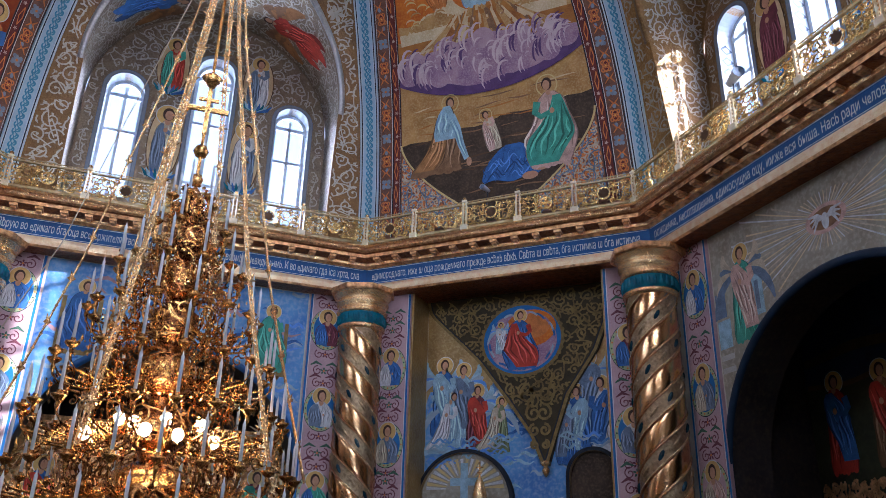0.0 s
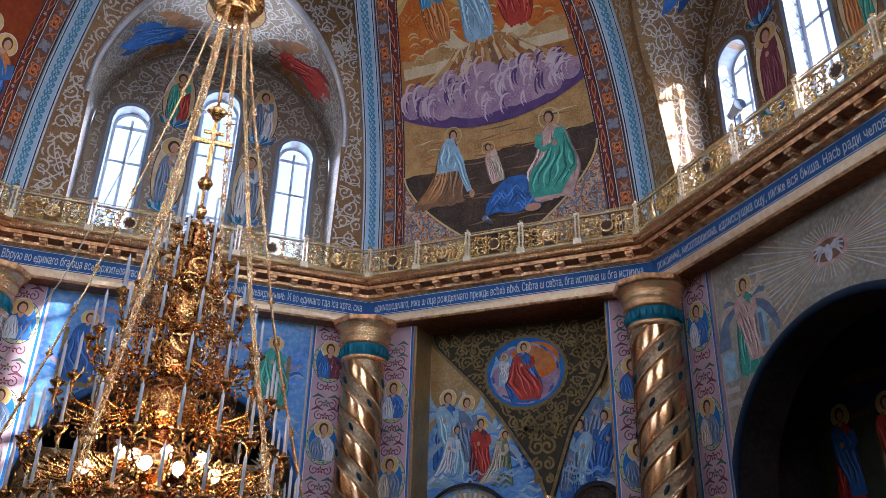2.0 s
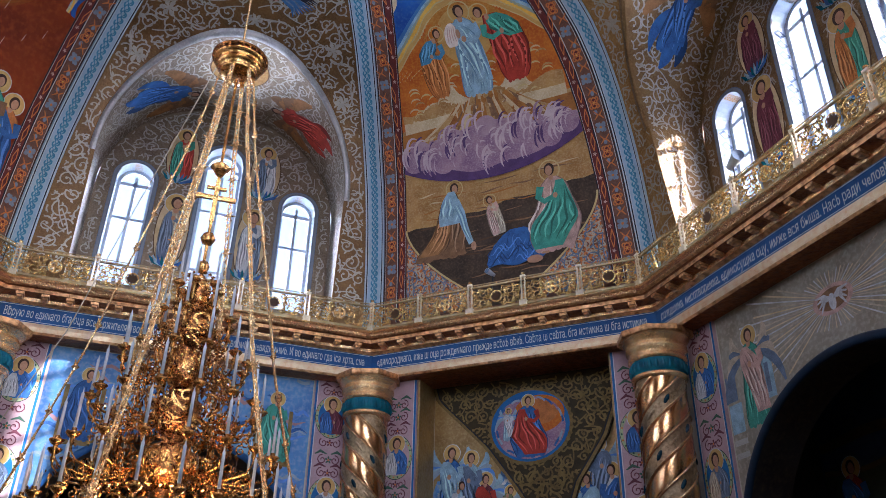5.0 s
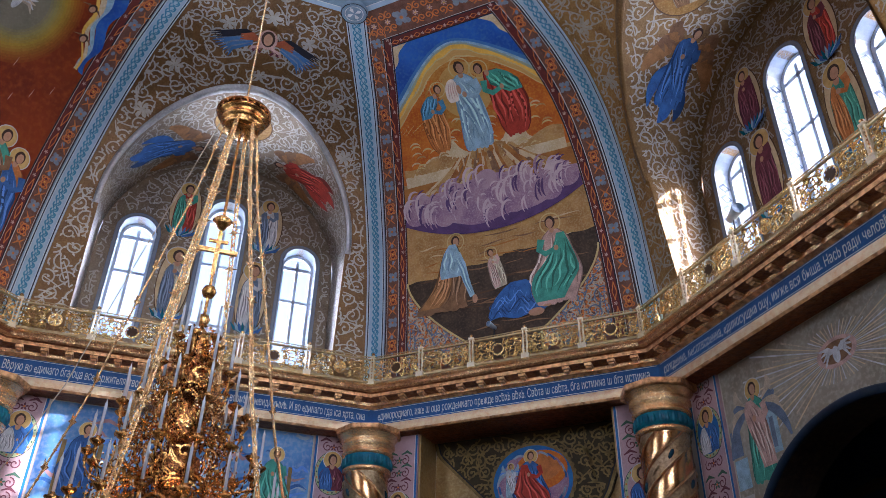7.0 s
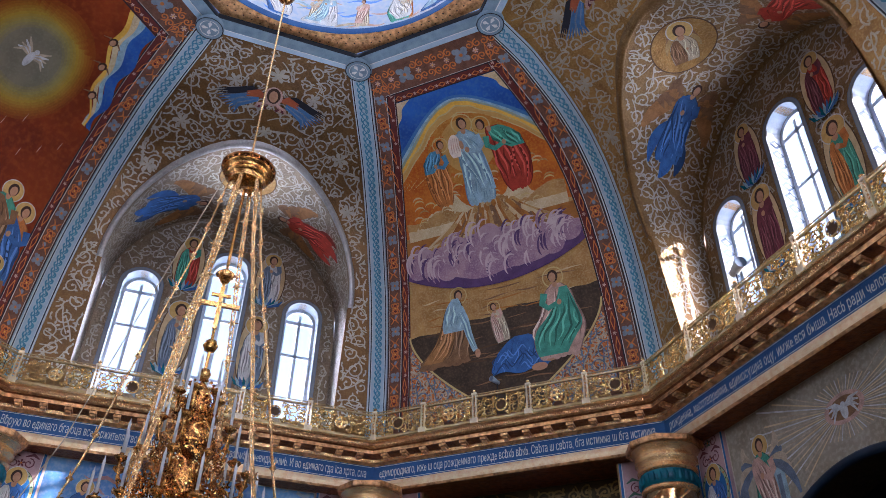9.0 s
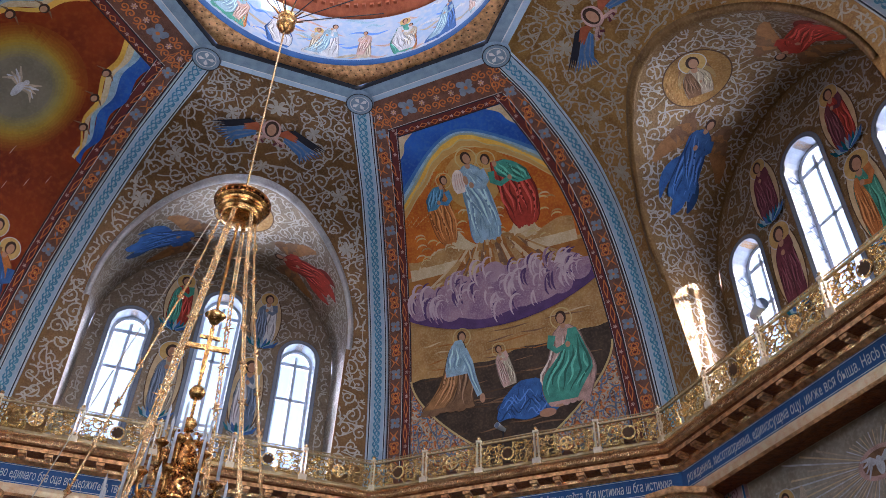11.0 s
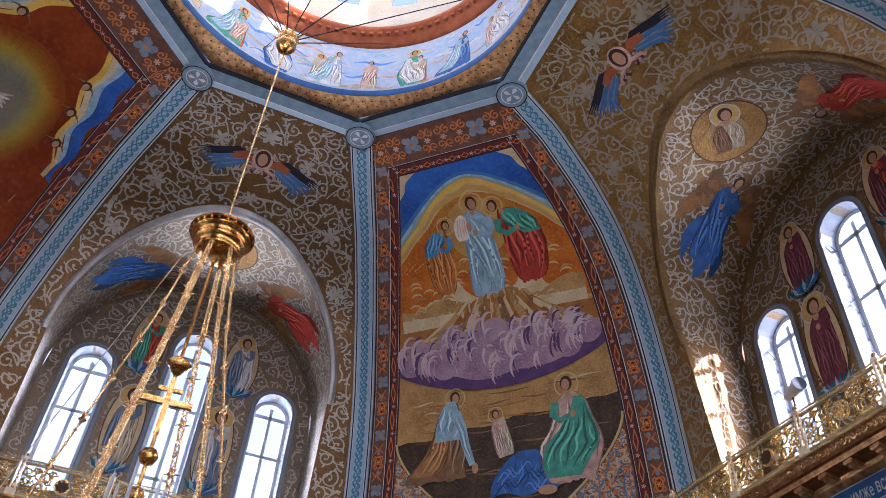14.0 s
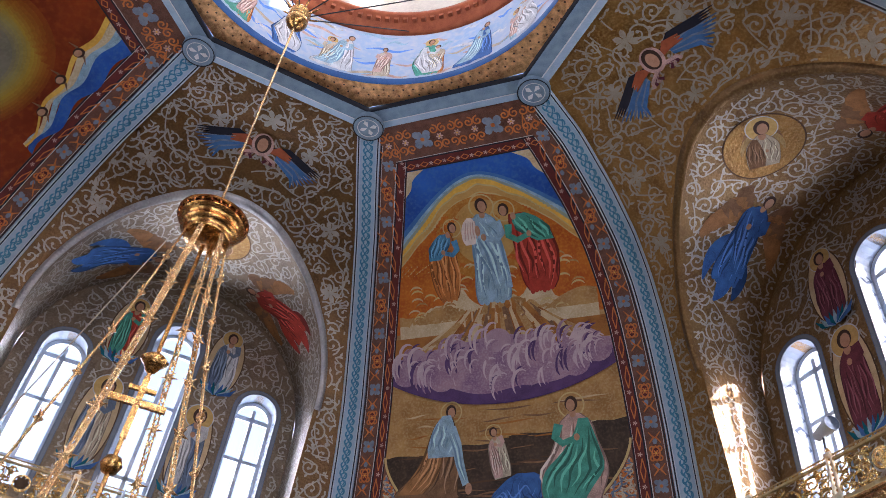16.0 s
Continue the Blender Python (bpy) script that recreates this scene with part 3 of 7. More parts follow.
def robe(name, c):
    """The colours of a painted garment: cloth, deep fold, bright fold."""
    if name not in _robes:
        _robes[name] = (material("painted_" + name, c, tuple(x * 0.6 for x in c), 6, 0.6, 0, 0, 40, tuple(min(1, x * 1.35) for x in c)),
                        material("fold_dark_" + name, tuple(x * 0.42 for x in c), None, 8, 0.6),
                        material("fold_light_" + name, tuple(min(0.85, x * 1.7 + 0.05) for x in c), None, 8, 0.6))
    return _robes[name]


BLUE = robe("blue", (0.045, 0.15, 0.42))
LIGHTBLUE = robe("light_blue", (0.32, 0.50, 0.62))
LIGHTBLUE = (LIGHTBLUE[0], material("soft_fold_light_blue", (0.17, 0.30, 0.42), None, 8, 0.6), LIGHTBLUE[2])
RED = robe("red", (0.46, 0.05, 0.03))
ORANGE = robe("orange", (0.58, 0.20, 0.05))
GREEN = robe("green", (0.07, 0.36, 0.27))
MAROON = robe("maroon", (0.17, 0.04, 0.06))
CREAM = robe("cream", (0.55, 0.46, 0.34))
ROSE = robe("rose", (0.62, 0.40, 0.34))
OLIVE = robe("olive", (0.20, 0.24, 0.12))
BROWN = robe("brown", (0.26, 0.14, 0.07))
SKYCLOTH = robe("sky_cloth", (0.09, 0.30, 0.50))
TAN = robe("tan_cloth", (0.40, 0.19, 0.07))
GREYBLUE = robe("grey_blue", (0.16, 0.22, 0.32))
WHITE = robe("white", (0.62, 0.64, 0.66))


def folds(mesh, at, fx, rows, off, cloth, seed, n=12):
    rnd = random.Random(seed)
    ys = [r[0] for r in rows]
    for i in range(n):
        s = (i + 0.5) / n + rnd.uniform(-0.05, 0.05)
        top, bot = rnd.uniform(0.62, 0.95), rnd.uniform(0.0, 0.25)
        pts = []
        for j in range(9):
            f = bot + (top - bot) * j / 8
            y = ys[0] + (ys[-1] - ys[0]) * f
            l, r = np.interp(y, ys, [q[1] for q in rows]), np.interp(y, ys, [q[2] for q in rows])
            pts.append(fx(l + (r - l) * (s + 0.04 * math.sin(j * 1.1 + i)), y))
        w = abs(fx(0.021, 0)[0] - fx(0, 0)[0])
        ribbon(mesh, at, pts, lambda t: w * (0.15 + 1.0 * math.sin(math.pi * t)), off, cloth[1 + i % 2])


def figure(mesh, at, x, y, h, cloth, mantle, seed=0, lean=0.0, flip=1, posture="stand", halo=True, wings=None, off=0.010, width=1.0, wing_width=0.10):
    """A plain painted robed figure, feet at (x, y), h metres tall."""
    if posture == "kneel":
        body = [(0.0, -0.44, 0.26), (0.06, -0.45, 0.25), (0.15, -0.34, 0.24), (0.3, -0.2, 0.23), (0.5, -0.13, 0.21), (0.7, -0.08, 0.18), (0.8, -0.04, 0.15), (0.87, 0.04, 0.12)]
        over = [(0.05, -0.40, -0.12), (0.16, -0.32, 0.0), (0.32, -0.2, 0.06), (0.5, -0.13, 0.06), (0.68, -0.08, 0.05), (0.8, -0.04, 0.06)]
    elif posture == "bow":
        body = [(0.0, -0.06, 0.14), (0.08, -0.12, 0.17), (0.3, -0.18, 0.16), (0.5, -0.2, 0.14), (0.66, -0.19, 0.12), (0.78, -0.13, 0.11), (0.85, -0.02, 0.08)]
        over = [(0.52, -0.2, -0.06), (0.6, -0.2, 0.02), (0.7, -0.18, 0.08), (0.78, -0.13, 0.09), (0.84, -0.05, 0.05)]
    elif posture == "sit":
        body = [(0.0, -0.16, 0.22), (0.1, -0.2, 0.27), (0.3, -0.26, 0.27), (0.45, -0.22, 0.2), (0.6, -0.16, 0.15), (0.76, -0.14, 0.13), (0.83, -0.04, 0.04)]
        over = [(0.02, -0.05, 0.24), (0.15, -0.12, 0.28), (0.32, -0.24, 0.26), (0.48, -0.2, 0.1), (0.66, -0.15, 0.0), (0.78, -0.11, -0.03)]
    elif posture == "half":
        body = [(0.0, -0.17, 0.17), (0.12, -0.21, 0.21), (0.4, -0.205, 0.205), (0.6, -0.19, 0.19), (0.7, -0.12, 0.12), (0.75, -0.04, 0.04)]
        over = [(0.02, -0.18, 0.0), (0.2, -0.21, 0.04), (0.45, -0.2, 0.02), (0.62, -0.18, -0.04), (0.7, -0.11, -0.06)]
    elif posture == "bust":
        body = [(0.0, -0.3, 0.3), (0.15, -0.34, 0.34), (0.45, -0.33, 0.33), (0.6, -0.2, 0.2), (0.68, -0.07, 0.07)]
        over = [(0.0, -0.3, 0.02), (0.2, -0.34, 0.05), (0.45, -0.32, -0.03), (0.6, -0.2, -0.1)]
    else:
        body = [(0.0, -0.15, 0.15), (0.04, -0.17, 0.17), (0.35, -0.14, 0.15), (0.55, -0.125, 0.125), (0.74, -0.15, 0.15), (0.8, -0.11, 0.11), (0.84, -0.035, 0.035)]
        over = [(0.1, 0.0, 0.19), (0.3, -0.04, 0.18), (0.5, -0.12, 0.16), (0.66, -0.15, 0.12), (0.76, -0.15, 0.02), (0.81, -0.1, -0.02)]
    hx, hy, hr = (0, 0.82, 0.13) if posture == "bust" else (0, 0.83, 0.075) if posture == "half" else (0.12, 0.9, 0.06) if posture in ("bow", "kneel") else (0.02, 0.91, 0.06)

    def fx(px, py):
        return (x + h * (flip * px * width + lean * py), y + h * py)

    def sh(rows, o, mat, n=14):
        sheet(mesh, at, [(r[0], r[1] * width, r[2] * width) for r in rows], o, mat, n, 4, x, y, h, lean, flip)
    if wings:
        for s in (-1, 1):
            for j in range(5):
                tip = fx(s * (0.24 + 0.05 * j), 0.98 - 0.17 * j)
                root = fx(s * 0.08, 0.72)
                mid = fx(s * (0.30 + 0.02 * j), 0.84 - 0.05 * j)
                pts = [((1 - t) ** 2 * root[0] + 2 * t * (1 - t) * mid[0] + t * t * tip[0], (1 - t) ** 2 * root[1] + 2 * t * (1 - t) * mid[1] + t * t * tip[1]) for t in [q / 6 for q in range(7)]]
                ribbon(mesh, at, pts, lambda t: h * wing_width * math.sin(0.35 + 2.5 * t), off - 0.005 + 0.0006 * j, wings[j % 3])
    c = fx(hx, hy)
    if halo:
        if halo != "ring":
            oval(mesh, at, c[0], c[1], h * hr * 2.0, h * hr * 2.0, off - 0.001, HALO, 24)
        oval(mesh, at, c[0], c[1], h * hr * 2.05, h * hr * 2.05, off + 0.0005, AURA_P if halo == "ring" else WHITE[0], 28, 0.88 if halo == "ring" else 0.93)
    sh([(r[0], r[1] - 0.012, r[2] + 0.012) for r in body], off + 0.0015, cloth[1])
    sh(body, off + 0.003, cloth[0])
    if posture in ("stand", "kneel", "sit", "bow"):
        b0, b1 = body[0][1], body[0][2]
        for i in range(6):
            p = fx(b0 + (b1 - b0) * (i + 0.5) / 6, 0.004)
            oval(mesh, at, p[0], p[1], h * width * (b1 - b0) / 9.5, h * (0.022 + 0.012 * ((i * 7 + seed) % 3)), off + 0.0034, cloth[0], 10)
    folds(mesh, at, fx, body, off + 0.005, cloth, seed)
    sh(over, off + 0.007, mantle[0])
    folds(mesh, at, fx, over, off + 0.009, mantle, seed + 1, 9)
    nk = fx(hx * 0.5, hy - hr * 1.3)
    oval(mesh, at, nk[0], nk[1], h * hr * 0.5, h * hr * 0.7, off + 0.009, SKIN, 10)
    oval(mesh, at, c[0], c[1] + h * hr * 0.16, h * hr * 0.98, h * hr * 1.22, off + 0.010, HAIR, 16)
    oval(mesh, at, c[0] + flip * h * hr * 0.1, c[1] - h * hr * 0.05, h * hr * 0.68, h * hr * 0.95, off + 0.013, SKIN, 14)
    if posture != "bust":
        ribbon(mesh, at, [fx(0.13, 0.74), fx(0.16, 0.62), fx(0.10, 0.56), fx(0.0, 0.60)], lambda t: h * (0.085 - 0.03 * t), off + 0.012, mantle[0])
        q = fx(-0.015, 0.61)
    else:
        q = fx(0.08, 0.32)
    oval(mesh, at, q[0], q[1], h * 0.028, h * 0.035, off + 0.014, SKIN, 8)


def disc(mesh, at, x, y, rx, ry, off, mat, n=48, rings=6):
    """A round patch that follows a curved surface."""
    mesh.grid([[at(x + rx * q * math.cos(2 * math.pi * i / n), y + ry * q * math.sin(2 * math.pi * i / n), off) for i in range(n + 1)] for q in np.linspace(0.02, 1, rings)], mat)


# ---- ribs and rosettes ----
RIB_W = 0.27
for k in range(8):
    rib = thing("rib", "pale blue vault rib with a braided pattern and dark edge lines", "rib", "structure", "ribs of the vault")
    base, lines, braid = Mesh(BLUE_RIB), Mesh(BLACK_LINE, WHITE_LINE), Mesh(BLUE_BRAID)
    kk = (k + 1) % 8

    def rp(w, i, off, k=k, kk=kk):
        """A place on the rib: w metres right of the crease, i from 0 to 1 up it."""
        f = k if w >= 0 else kk
        v = i * VTOP[f % 2]
        s = -half(f, v) + w if w >= 0 else half(f, v) + w
        return dome(f, s, v, off)
    nn = 56
    base.grid([[rp(w, i / nn, o) for w, o in ((-RIB_W, 0.0), (-RIB_W, 0.045), (-0.001, 0.06), (0.001, 0.06), (RIB_W, 0.045), (RIB_W, 0.0))] for i in range(nn + 1)])
    for s in (-1, 1):
        for a, b, mat in ((0.262, 0.245, WHITE_LINE), (0.238, 0.212, BLACK_LINE), (0.205, 0.196, WHITE_LINE)):
            lines.grid([[rp(s * a, i / nn, 0.051), rp(s * b, i / nn, 0.051)] for i in range(nn + 1)], mat)
    # running-wave pattern: a plaited middle with a curl on either side at every step
    steps = 62
    at_rib = lambda x, y, o: rp(x, y / steps, o)
    for i in range(steps - 1):
        for s in (-1, 1):
            ribbon(braid, at_rib, [(s * 0.075 * math.cos(math.pi * t), i + t) for t in np.linspace(0, 1, 6)], 0.036, 0.066)
            y = i + 0.5 * (s > 0)
            hook = [(s * (0.07 + 0.055 * math.sin(1.25 * q)), y + 0.30 - 0.42 * math.cos(1.25 * q)) for q in np.linspace(0.0, 2.6, 7)]
            hook += [(s * 0.098, y + 0.52), (s * 0.092, y + 0.34)]
            rows = [[at_rib(a, b, 0.068), at_rib(a - s * w, b + 0.10, 0.068)] for (a, b), w in zip(hook, (0.04, 0.04, 0.038, 0.034, 0.03, 0.026, 0.022, 0.018, 0.01))]
            braid.grid(rows)
    part("band", base, rib, smooth=False)
    part("edge_line", lines, rib, "black and white edge lines", False)
    part("braid", braid, rib, "braided light pattern", False)
    ros = Mesh(BLUE_GREY)
    c = ring_octagon(-0.02, 16.97)[k]
    up = (Vector((0, 0, 17)) - c).normalized()
    rosette = thing("rosette", "round blue-grey rosette with a cross at the ring beam's corner", "rosette", group="rosettes of the ring beam")
    rosette.matrix_world = Matrix.Translation(c) @ Matrix.Diagonal((1.14, 1.14, 1.0, 1.0))
    ros.lathe([(0.0, -0.05), (0.10, -0.05), (0.11, -0.035), (0.19, -0.035), (0.2, -0.06), (0.27, -0.06), (0.29, -0.03), (0.29, 0.1)], 28)
    part("disc", ros, rosette)
    rl = Mesh(BLACK_LINE, WHITE_LINE)
    rl.lathe([(0.285, -0.064), (0.265, -0.064)], 28, BLACK_LINE)
    rl.lathe([(0.2, -0.064), (0.185, -0.062)], 28, WHITE_LINE)
    for j in range(4):
        a = math.pi / 2 * j + radians(45 * k)
        c2, s2 = math.cos(a), math.sin(a)
        rl.face([Vector((c2 * r - s2 * w, s2 * r + c2 * w, -0.056)) for r, w in ((0.02, 0), (0.12, 0.045), (0.17, 0), (0.12, -0.045))], WHITE_LINE)
    part("cross", rl, rosette, "white cross petals")

# ---- windows of the niches ----
REVEAL = material("painted_window_reveal", (0.24, 0.28, 0.34), (0.20, 0.24, 0.30), 8, 0.6)
REVEAL_ORN = material("window_reveal_ornament", (0.035, 0.06, 0.11), None, 8, 0.6)
for k in (1, 7):
    for u0, r, top in WINDOWS_OF[k]:
        win = thing("window", "tall round-headed white window with glazing bars", "window", "structure", "niche windows")
        fr = Mesh(WINDOW_WHITE)
        ap = NICHE_AP + 0.40
        for a, b in ((r + 0.01, r - 0.09),):
            lo = [(u0 - a, SILL)] + [(u0 - a * math.cos(math.pi * i / 18), top - r + a * math.sin(math.pi * i / 18)) for i in range(19)] + [(u0 + a, SILL)]
            li = [(u0 - b, SILL)] + [(u0 - b * math.cos(math.pi * i / 18), top - r + b * math.sin(math.pi * i / 18)) for i in range(19)] + [(u0 + b, SILL)]
            fr.grid([[wall(k, p[0], ap + 0.06, p[1]) for p in lo], [wall(k, p[0], ap - 0.02, p[1]) for p in lo], [wall(k, p[0], ap - 0.02, p[1]) for p in li], [wall(k, p[0], ap + 0.06, p[1]) for p in li]])
        part("window_frame", fr, win, smooth=False)
        bars = [((u0, (SILL + top) / 2 - 0.1), (0.085, top - SILL - 0.2))]
        zs = [SILL + 0.02, SILL + (top - r - SILL) * 0.22, SILL + (top - r - SILL) * 0.66, top - r]
        bars += [((u0, z), (2 * r - 0.08, 0.11 if i in (0, 3) else 0.085)) for i, z in enumerate(zs)]
        n, d = axes(k)
        rot = Matrix((d, -n, Vector((0, 0, 1)))).transposed().to_4x4()
        for (u, z), (w, h) in bars:
            bm = Mesh(WINDOW_WHITE)
            bm.box((0, 0, 0), (w, 0.07, h), None, Matrix.Translation(wall(k, u, ap + 0.02, z)) @ rot)
            part("glazing_bar", bm, win, smooth=False)
        # painted band on the wall round the opening and lozenges in the reveal
        band = Mesh(REVEAL)
        for a, b, o, mat in ((0.10, 0.0, 0.02, REVEAL), (0.105, 0.09, 0.026, GREYBLUE[0]), (0.025, 0.012, 0.026, GREYBLUE[0])):
            la, lb = window_line(u0, r, top, a), window_line(u0, r, top, b)
            band.grid([[wall(k, p[0], NICHE_AP - o, p[1]) for p in la], [wall(k, p[0], NICHE_AP - o, p[1]) for p in lb]], mat)
        ln = window_line(u0, r - 0.006, top)
        band.grid([[wall(k, p[0], NICHE_AP - 0.02, p[1]) for p in ln], [wall(k, p[0], NICHE_AP + 0.37, p[1]) for p in ln]], REVEAL)
        zz = SILL + 0.2
        while zz < top - r:
            for s in (-1, 1):
                x = u0 + s * (r - 0.010)
                band.face([wall(k, x, NICHE_AP + a, z) for a, z in ((0.01, zz), (0.18, zz - 0.145), (0.35, zz), (0.18, zz + 0.145))], REVEAL_ORN)
                band.face([wall(k, x - s * 0.003, NICHE_AP + a, z) for a, z in ((0.09, zz), (0.18, zz - 0.07), (0.27, zz), (0.18, zz + 0.07))], REVEAL)
            zz += 0.3
        part("painted_surround", band, win, "blue-white painted surround with lozenges", False)

# ---- scrollwork on vault and niches ----
for k in (1, 7):
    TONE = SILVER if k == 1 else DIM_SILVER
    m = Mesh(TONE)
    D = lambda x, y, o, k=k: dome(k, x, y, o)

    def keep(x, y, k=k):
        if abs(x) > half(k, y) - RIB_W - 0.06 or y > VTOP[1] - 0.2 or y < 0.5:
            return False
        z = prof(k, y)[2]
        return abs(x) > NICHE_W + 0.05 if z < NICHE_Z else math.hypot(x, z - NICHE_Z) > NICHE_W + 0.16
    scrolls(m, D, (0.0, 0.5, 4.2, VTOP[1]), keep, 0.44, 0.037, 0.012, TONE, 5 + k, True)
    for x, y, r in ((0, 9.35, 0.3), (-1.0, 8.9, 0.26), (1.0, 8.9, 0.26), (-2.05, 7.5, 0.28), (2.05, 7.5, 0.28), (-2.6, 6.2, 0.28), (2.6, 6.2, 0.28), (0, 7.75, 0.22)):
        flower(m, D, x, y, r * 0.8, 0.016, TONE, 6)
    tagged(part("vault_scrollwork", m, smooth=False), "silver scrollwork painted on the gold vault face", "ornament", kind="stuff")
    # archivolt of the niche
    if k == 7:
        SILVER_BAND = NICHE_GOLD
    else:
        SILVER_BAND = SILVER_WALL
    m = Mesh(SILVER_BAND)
    rows = []
    for i in range(41):
        a = math.pi * i / 40
        row = []
        for rr, o in ((NICHE_W + 0.0, 0.0), (NICHE_W, 0.03), (NICHE_W + 0.14, 0.03), (NICHE_W + 0.14, 0.0)):
            row.append(dome(k, rr * math.cos(a), vz(k, NICHE_Z + rr * math.sin(a)), o))
        rows.append(row)
    m.grid(rows)
    tagged(part("archivolt", m), "embossed silver band along the niche's arch", "trim", kind="structure")
    TONE = SILVER
    m = Mesh(TONE)
    Wl = lambda x, y, o, k=k: wall(k, x, NICHE_AP - o, y)

    def keep2(x, y, k=k):
        if abs(x) > NICHE_W - 0.05 or y > niche_top(x) - 0.08 or y < BASE_Z + 0.1:
            return False
        return not any((abs(x - u0) < r + 0.18 and y < t - r) or math.hypot(x - u0, y - (t - r)) < r + 0.18 for u0, r, t in WINDOWS_OF[k])
    scrolls(m, Wl, (0.0, 9.6, 3.1, 16.1), keep2, 0.42, 0.034, 0.012, TONE, 15 + k, True)
    Bl = lambda x, y, o, k=k: wall(k, (NICHE_W - o) * math.cos(x / NICHE_W), y, NICHE_Z + (NICHE_W - o) * math.sin(x / NICHE_W))

    def keep3(x, y, k=k):
        z = NICHE_Z + NICHE_W * math.sin(x / NICHE_W)
        return 0 < x < math.pi * NICHE_W and prof(k, vz(k, z))[0] + 0.05 < y < NICHE_AP - 0.04
    scrolls(m, Bl, (0.0, 6.9, math.pi * NICHE_W, NICHE_AP), keep3, 0.42, 0.034, 0.012, TONE, 25 + k)
    for s in (-1, 1):
        Jl = lambda x, y, o, k=k, s=s: wall(k, s * (NICHE_W - o), x, y)
        scrolls(m, Jl, (8.4, 9.5, NICHE_AP, NICHE_Z), lambda x, y, k=k: prof(k, vz(k, y))[0] + 0.05 < x < NICHE_AP - 0.04 and y < NICHE_Z, 0.42, 0.034, 0.012, TONE, 35 + k + s)
    tagged(part("niche_scrollwork", m, smooth=False), "silver scrollwork inside the window niche", "ornament", kind="stuff")

# ---- balustrade ----
RAIL_Z0, RAIL_Z1 = 9.42, 10.02
FILIGREE = material("gilt_filigree", (1.0, 0.74, 0.30), (0.70, 0.40, 0.12), 16, 0.24, 0.75, 0.5, 45, (1.0, 0.86, 0.5))
IVORY = material("ivory_gilt", (0.95, 0.76, 0.44), (0.70, 0.46, 0.18), 9, 0.24, 0.6)
POST_WHITE = material("white_gilt_post", (0.92, 0.84, 0.68), (0.76, 0.60, 0.36), 9, 0.28, 0.25)


def rail_panel(w, variant):
    panel = thing("panel", "openwork gilded panel with curling leaves", "")
    at = lambda x, y, o: Vector((x, o, y))
    m = Mesh(FILIGREE)
    hw = w / 2 - 0.07
    zc = (RAIL_Z0 + RAIL_Z1) / 2
    inside = lambda p: (max(-hw, min(hw, p[0])), 0.0, max(RAIL_Z0 + 0.05, min(RAIL_Z1 - 0.05, p[1])))
    f = hw / 0.6
    for s in (-1, 1):
        for x, y, r, a0, way in ((0.33, 0.10, 0.13, 3.4, -1), (0.33, -0.11, 0.13, 2.8, 1), (0.17, 0.19, 0.07, 4.5, 1), (0.17, -0.19, 0.07, 1.6, -1), (0.53, 0.15, 0.09, 4.0, 1),
                                (0.53, -0.15, 0.09, 2.2, -1), (0.50, 0.0, 0.075, 3.1, 1), (0.22, 0.0, 0.05, 0.5, 1), (0.43, 0.21, 0.05, 5.0, -1), (0.43, -0.21, 0.05, 1.0, 1)):
            pts = [(s * a * f, zc + b) for a, b in spiral(x, y, r, a0, way, 1.5, 14)]
            m.tube([inside(p) for p in pts], lambda t: 0.019 * (1.15 - 0.5 * t), 6)
            for t in (1, 3, 5, 8, 11):
                px, py = pts[t]
                ang = math.atan2(py - zc - y, px - s * x * f) + 0.6
                l = 0.35 * r + 0.02
                m.tube([inside(p) for p in ((px, py), (px + l * math.cos(ang), py + l * math.sin(ang)), (px + 1.7 * l * math.cos(ang + 0.5), py + 1.7 * l * math.sin(ang + 0.5)))], lambda t: 0.022 * (1 - 0.8 * t), 5)
    part("scrollwork", m, panel)
    m = Mesh(BROWN[1] if variant else FILIGREE, FILIGREE)
    for o in (-0.02, 0.02):
        oval(m, at, 0, zc, 0.15, 0.15, o, FILIGREE, 20, 0.8)
        flower(m, at, 0, zc, 0.13, o * 1.3, m.mats[0], 8 if variant else 4)
    part("medallion", m, panel, "round flower medallion", False)
    for z, h in ((RAIL_Z0, 0.05), (RAIL_Z1, 0.035), (RAIL_Z1 + 0.07, 0.018)):
        m = Mesh(IVORY)
        m.box((0, 0, z), (w - 0.08, 0.05 if h > 0.02 else 0.02, h))
        part("rail", m, panel, smooth=False)
    m = Mesh(FILIGREE)
    n = int(w / 0.085)
    for i in range(n):
        x = -w / 2 + 0.08 + (w - 0.16) * (i + 0.5) / n
        m.tube([(x - 0.03, 0, RAIL_Z1 + 0.015), (x, 0, RAIL_Z1 + 0.06), (x + 0.03, 0, RAIL_Z1 + 0.015)], 0.008, 4)
    part("cresting", m, panel, "small looped cresting", False)
    return panel


def rail_post():
    post = thing("post", "slim ivory and gold post with a ball finial", "")
    m = Mesh(POST_WHITE)
    m.box((0, 0, 9.42), (0.17, 0.17, 0.12))
    for sx in (-1, 1):
        m.box((sx * 0.042, 0, 9.77), (0.022, 0.07, 0.7))
    m.box((0, 0, 10.1), (0.12, 0.1, 0.05))
    part("shaft", m, post, smooth=False)
    m = Mesh(GOLD)
    for i in range(8):
        m.lathe([(0.004, -0.035), (0.028, 0), (0.004, 0.035)], 8, None, (0, 0, 9.49 + i * 0.078))
    m.lathe([(0.02, 0), (0.02, 0.02), (0.045, 0.05), (0.045, 0.07), (0.0, 0.11)], 12, None, (0, 0, 10.12))
    part("finial", m, post, "gilt beads and finial")
    return post


